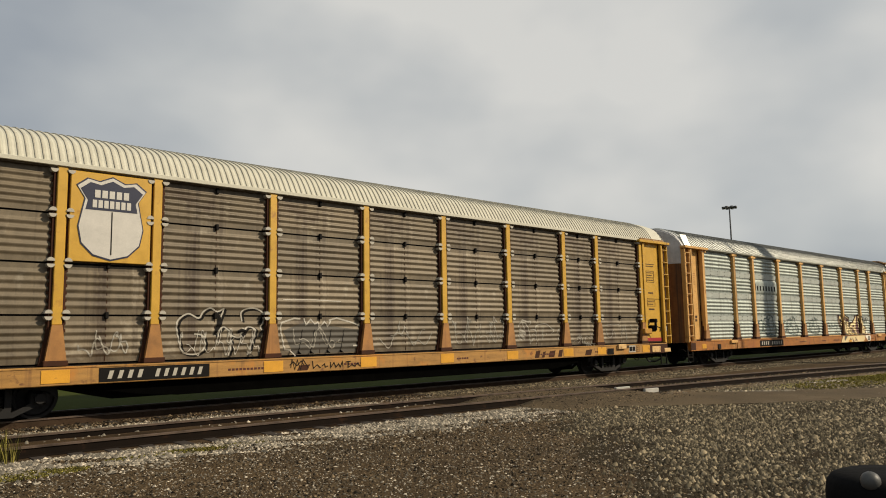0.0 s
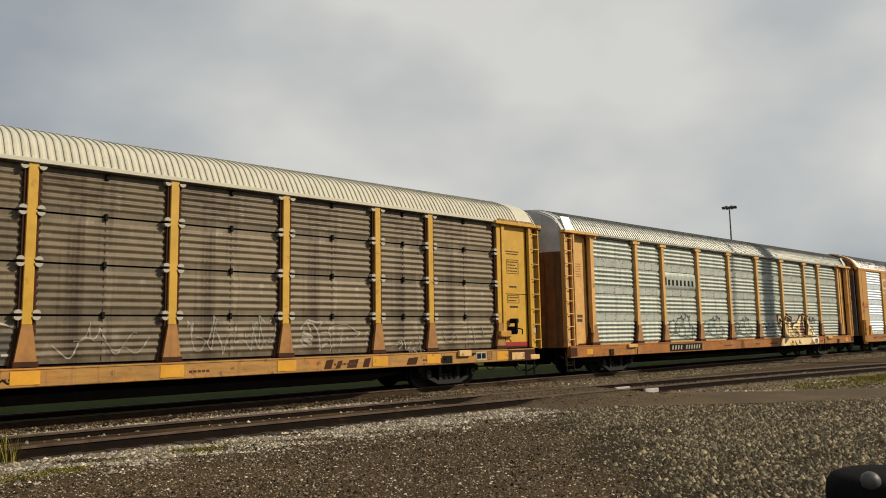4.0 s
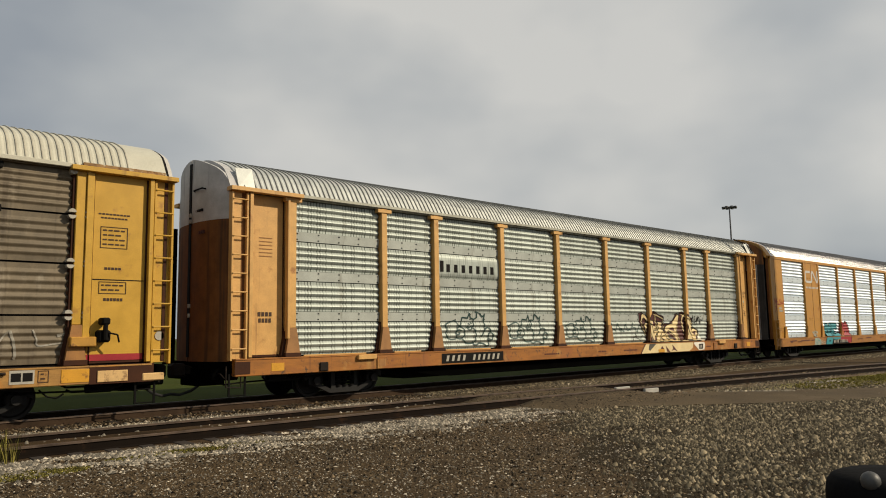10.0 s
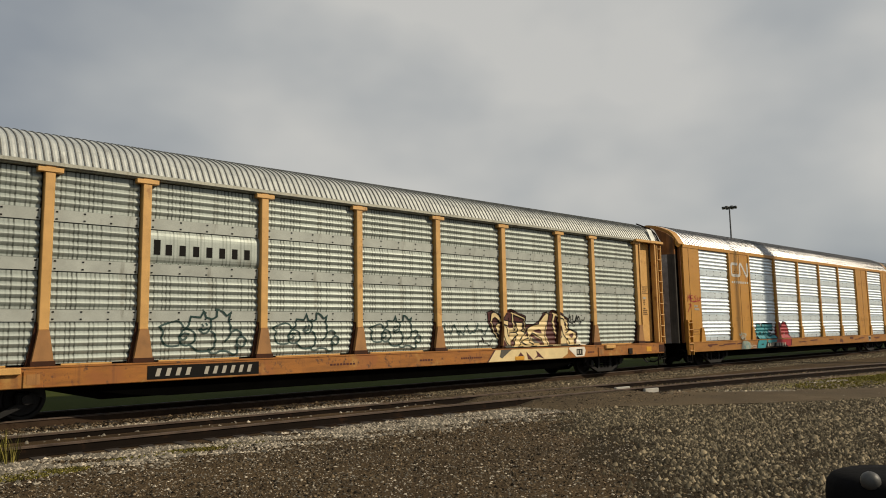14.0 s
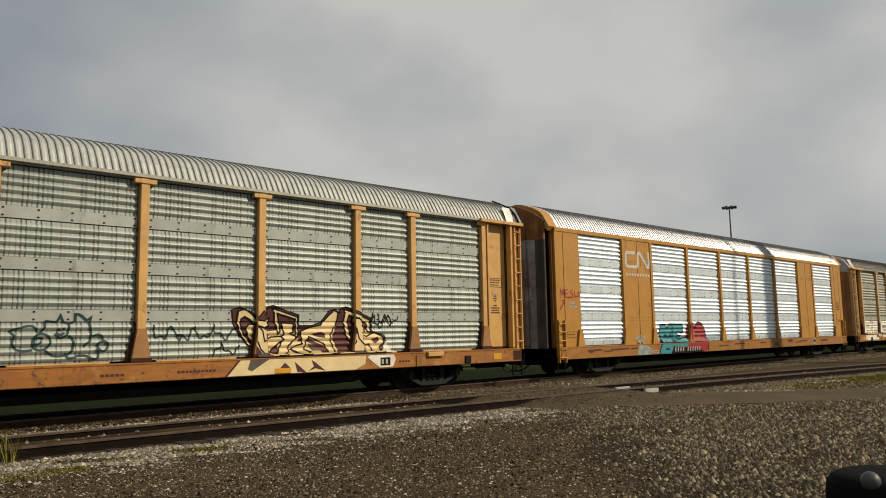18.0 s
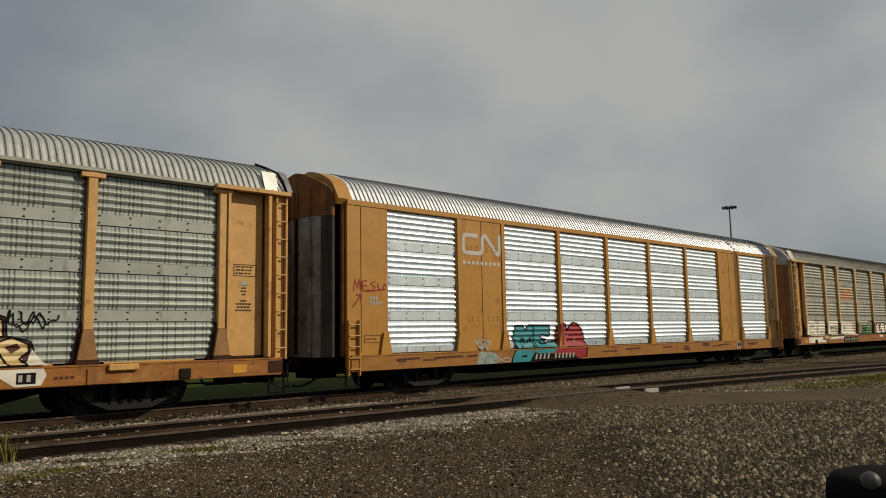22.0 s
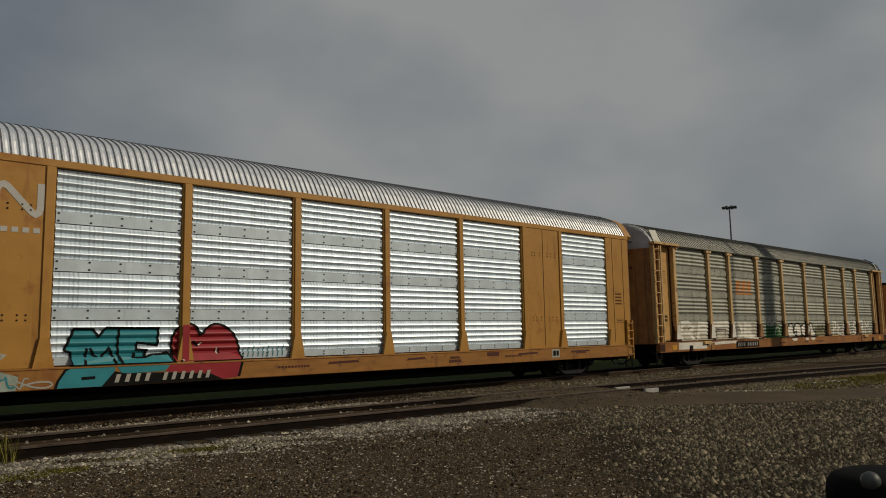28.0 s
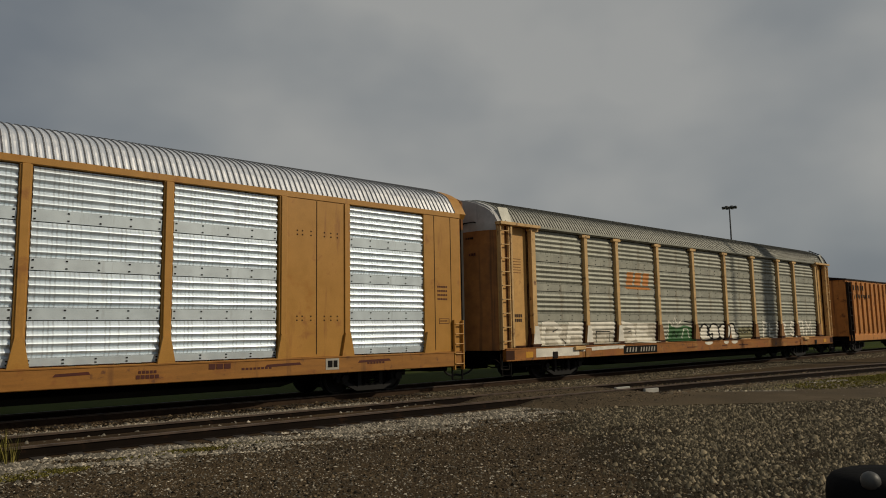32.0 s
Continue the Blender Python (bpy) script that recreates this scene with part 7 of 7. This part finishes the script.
for q in (slab(-6.4, 3.3, 0.42, 0.5, 0.12), slab(-5.84, 3.3, 0.42, 0.5, 0.12), slab(-5.28, 3.3, 0.42, 0.5, 0.12), slab(-6.42, 3.14, 1.7, 0.09)):
    draped("emblem", [q], orange_logo, car_e, SURF_B, 0.004, "orange emblem of plain bars")
for q in (slab(-11.75, 1.10, 2.6, 0.72), slab(-8.86, 1.10, 1.66, 0.74), slab(-6.94, 1.10, 2.56, 0.74)):
    draped("graffiti", [q], thin_white, car_e, SURF_B, 0.004, "thin whitewash of old graffiti", BAYS)
LETTERS = ([(-11.45, 1.12), (-11.36, 1.8), (-10.84, 1.84), (-10.5, 1.62), (-10.75, 1.42), (-11.3, 1.4)], [(-10.8, 1.42), (-10.45, 1.14)], [(-10.1, 1.14), (-9.95, 1.78), (-9.3, 1.76), (-9.24, 1.14)], [(-10.05, 1.5), (-9.3, 1.48)],
           [(-8.77, 1.12), (-8.72, 1.78), (-7.3, 1.8), (-7.24, 1.12)], [(-8.7, 1.7), (-7.3, 1.72)], [(-6.85, 1.14), (-6.72, 1.82), (-6.1, 1.72), (-6.0, 1.3), (-6.5, 1.18)], [(-5.8, 1.16), (-5.7, 1.74), (-5.05, 1.7)], [(-5.75, 1.45), (-5.1, 1.42)], [(-5.8, 1.2), (-4.75, 1.16)])
for k, line in enumerate(LETTERS):
    draped("graffiti", stroke(line, 0.2), white_spray, car_e, SURF_B, 0.008 + 0.0006 * k, "broad white graffiti stroke", BAYS)
for k, line in enumerate(([(-10.9, 1.55), (-10.65, 1.66)], [(-8.45, 1.15), (-8.44, 1.55), (-7.6, 1.54), (-7.66, 1.15)], [(-6.45, 1.5), (-6.2, 1.55)], [(-10.4, 1.3), (-10.2, 1.12)])):
    draped("graffiti", stroke(line, 0.03), ink_black, car_e, SURF_B, 0.016 + 0.0006 * k, "thin dark line in the white paint", BAYS)
for q in (slab(-12.0, 0.74, 2.3, 0.3), slab(-9.65, 0.86, 2.3, 0.18, 0.1, 0.05), slab(-7.3, 0.9, 0.4, 0.13)):
    draped("graffiti", [q], white_spray, car_e, [(0.5, -1.571), (1.07, -1.571)], 0.004, "white paint on the sill")
for x in (-11.89, -9.01, -7.08):
    part("foot_paint", Build().prism_y([(x - 0.19, 1.17), (x + 0.19, 1.17), (x + 0.09, 1.76), (x - 0.09, 1.76)], -1.556, -1.551), white_spray, car_e)
draped("graffiti", [[(-3.7, 1.1), (-3.5, 1.85), (-2.9, 1.6), (-2.2, 1.75), (-1.55, 1.6), (-1.6, 1.1)]], green_spray, car_e, SURF_B, 0.004, "green graffiti fill", BAYS)
for k, line in enumerate(([(-3.6, 1.2), (-3.45, 1.95), (-3.2, 1.7), (-3.0, 2.05), (-2.8, 1.75), (-2.4, 1.95)], [(-3.3, 1.2), (-3.1, 1.5), (-2.9, 1.25), (-2.7, 1.5)], [(-2.5, 1.2), (-2.3, 1.6), (-2.0, 1.6), (-1.9, 1.2)], [(-2.2, 1.9), (-1.6, 1.85)])):
    draped("graffiti", stroke(line, 0.05), (white_spray, ink_black)[k % 2], car_e, SURF_B, 0.01 + 0.001 * k, "thin spray line")
BUBBLE_E = ([(-0.63, 1.78), (-0.99, 1.5), (-0.92, 1.12), (-0.5, 1.1), (0.0, 1.12), (0.1, 1.36), (-0.3, 1.3), (-0.3, 1.65)], [(-0.2, 1.5), (0.12, 1.78), (0.62, 1.68), (0.7, 1.2), (0.26, 1.1), (-0.1, 1.2)],
            [(0.69, 1.58), (1.15, 1.78), (1.5, 1.6), (1.36, 1.2), (1.0, 1.1), (0.75, 1.25)], [(1.6, 1.72), (2.1, 1.78), (2.3, 1.4), (2.6, 1.3), (2.4, 1.12), (1.7, 1.1), (1.5, 1.3)])
for k, line in enumerate(BUBBLE_E):
    c = curve(line, 3, True)
    draped("graffiti", [c], white_spray, car_e, SURF_B, 0.012 + 0.001 * k, "white bubble graffiti", BAYS)
    draped("graffiti", stroke(c, 0.075, True), ink_black, car_e, SURF_B, 0.020 + 0.001 * k, "thick black graffiti outline", BAYS)
for x, w in ((-0.9, 0.7), (0.8, 0.45), (1.5, 0.6)):
    draped("graffiti", [blob(x + w / 2, 0.98, w / 2, 0.09, 14, 0.05, 3)], white_spray, car_e, [(0.5, -1.571), (1.07, -1.571)], 0.004, "white bubble foot on the sill")
draped("graffiti", [[(2.5, 1.12), (2.6, 1.6), (4.0, 1.62), (4.05, 1.12)]], olive_spray, car_e, SURF_B, 0.004, "faint olive wash", BAYS)
for k in range(3):
    draped("graffiti", stroke(curve(scrawl(2.7 + 0.4 * k, 1.3, 0.5, 0.4, 3, 320 + k), 2), 0.035), ink_black, car_e, SURF_B, 0.008 + 0.001 * k, "thin black spray tag")
WORD = ([(5.15, 1.12), (5.2, 1.85), (5.6, 1.8), (5.55, 1.5), (5.2, 1.45)], [(5.9, 1.8), (5.85, 1.14), (6.3, 1.14)], [(5.9, 1.5), (6.2, 1.5)], [(6.6, 1.14), (6.75, 1.8), (7.0, 1.14)], [(7.4, 1.12), (7.4, 1.85), (7.75, 1.7), (7.45, 1.45), (7.8, 1.14)],
        [(8.3, 1.3), (8.6, 1.14), (8.75, 1.4), (8.35, 1.6), (8.5, 1.85), (8.8, 1.75)], [(9.4, 1.14), (9.45, 1.9), (9.9, 1.9), (9.95, 1.14)], [(9.4, 1.5), (9.9, 1.5)], [(10.3, 1.14), (10.35, 1.88), (10.65, 1.5), (10.95, 1.88), (11.0, 1.14)])
for k, line in enumerate(WORD):
    draped("graffiti", stroke(line, 0.13), white_spray, car_e, SURF_B, 0.008 + 0.0005 * k, "white graffiti letter shape", BAYS)
for x, z in ((-9.1, 3.3), (-9.1, 2.6), (-6.95, 2.9), (-4.4, 3.4)):
    draped("rust_run", [slab(x, z, 0.12, 0.5, 0.03)], orange_logo, car_e, SURF_B, 0.004, "orange rust run")

# Car 5: ribbed orange boxcar.
car_f = thing("boxcar", pose(124.0, TRACK_Y, HEAD), "rusty orange ribbed boxcar", "railway car", "cars of the freight train")
part("body", Build().box(-8.5, 8.5, -1.40, 1.40, 1.0, 4.35), boxcar_paint, car_f)
part("roof", Build().prism_x([(-1.46, 4.35), (-1.46, 4.42), (0, 4.62), (1.46, 4.42), (1.46, 4.35)], -8.55, 8.55), rusty_iron, car_f)
part("side_sill", Build().box(-8.5, 8.5, -1.46, -1.38, 0.72, 1.06, 0.01), boxcar_paint, car_f)
part("centre_sill", Build().box(-8.4, 8.4, -0.4, 0.4, 0.55, 1.0), black_iron, car_f)
rib_me = Build().prism_y([(-0.07, 0), (0.07, 0), (0.07, 3.1), (-0.07, 3.1)], -1.49, -1.40).mesh("rib", boxcar_paint)
for i in range(22):
    x = -8.35 + i * 0.8
    if abs(x) < 1.4:
        continue
    part("rib", rib_me, boxcar_paint, car_f, at=pose(x, 0, 1.15))
part("door", Build().box(-1.3, 1.3, -1.5, -1.41, 1.1, 4.3, 0.015), boxcar_paint, car_f)
for i in range(5):
    part("door_rib", Build().box(-1.25, 1.25, -1.53, -1.5, 1.4 + i * 0.6, 1.5 + i * 0.6), boxcar_paint, car_f)
glyphs(car_f, -7.6, 3.75, 2.0, 0.3, 5, ink_black, -1.494, 0.0, 0.45)
glyphs(car_f, -7.2, 3.3, 2.6, 0.2, 6, ink_black, -1.494, 0.0, 0.5)
ladder(car_f, -8.45, -8.05, 0.6, 4.2, 8, -1.5, rusty_iron)
for x in (-6.4, 6.4):
    make_bogie(car_f, x)
for s in (-1, 1):
    make_coupler(car_f, 8.5, s)
train.append((car_f, 124.0))


def motions():
    """The train rolls to -x; its wheelsets turn with it."""
    for car, xc in train:
        walk(car, [(t, pose(xc - rolled(t), TRACK_Y, HEAD)) for t in [i * 1.0 for i in range(33)]])
    for ob, x in wheelsets:
        walk(ob, [(i * 0.25, pose(x, 0, WHEEL_R, 0, -math.degrees(rolled(i * 0.25) / WHEEL_R), 0)) for i in range(129)])


motions()
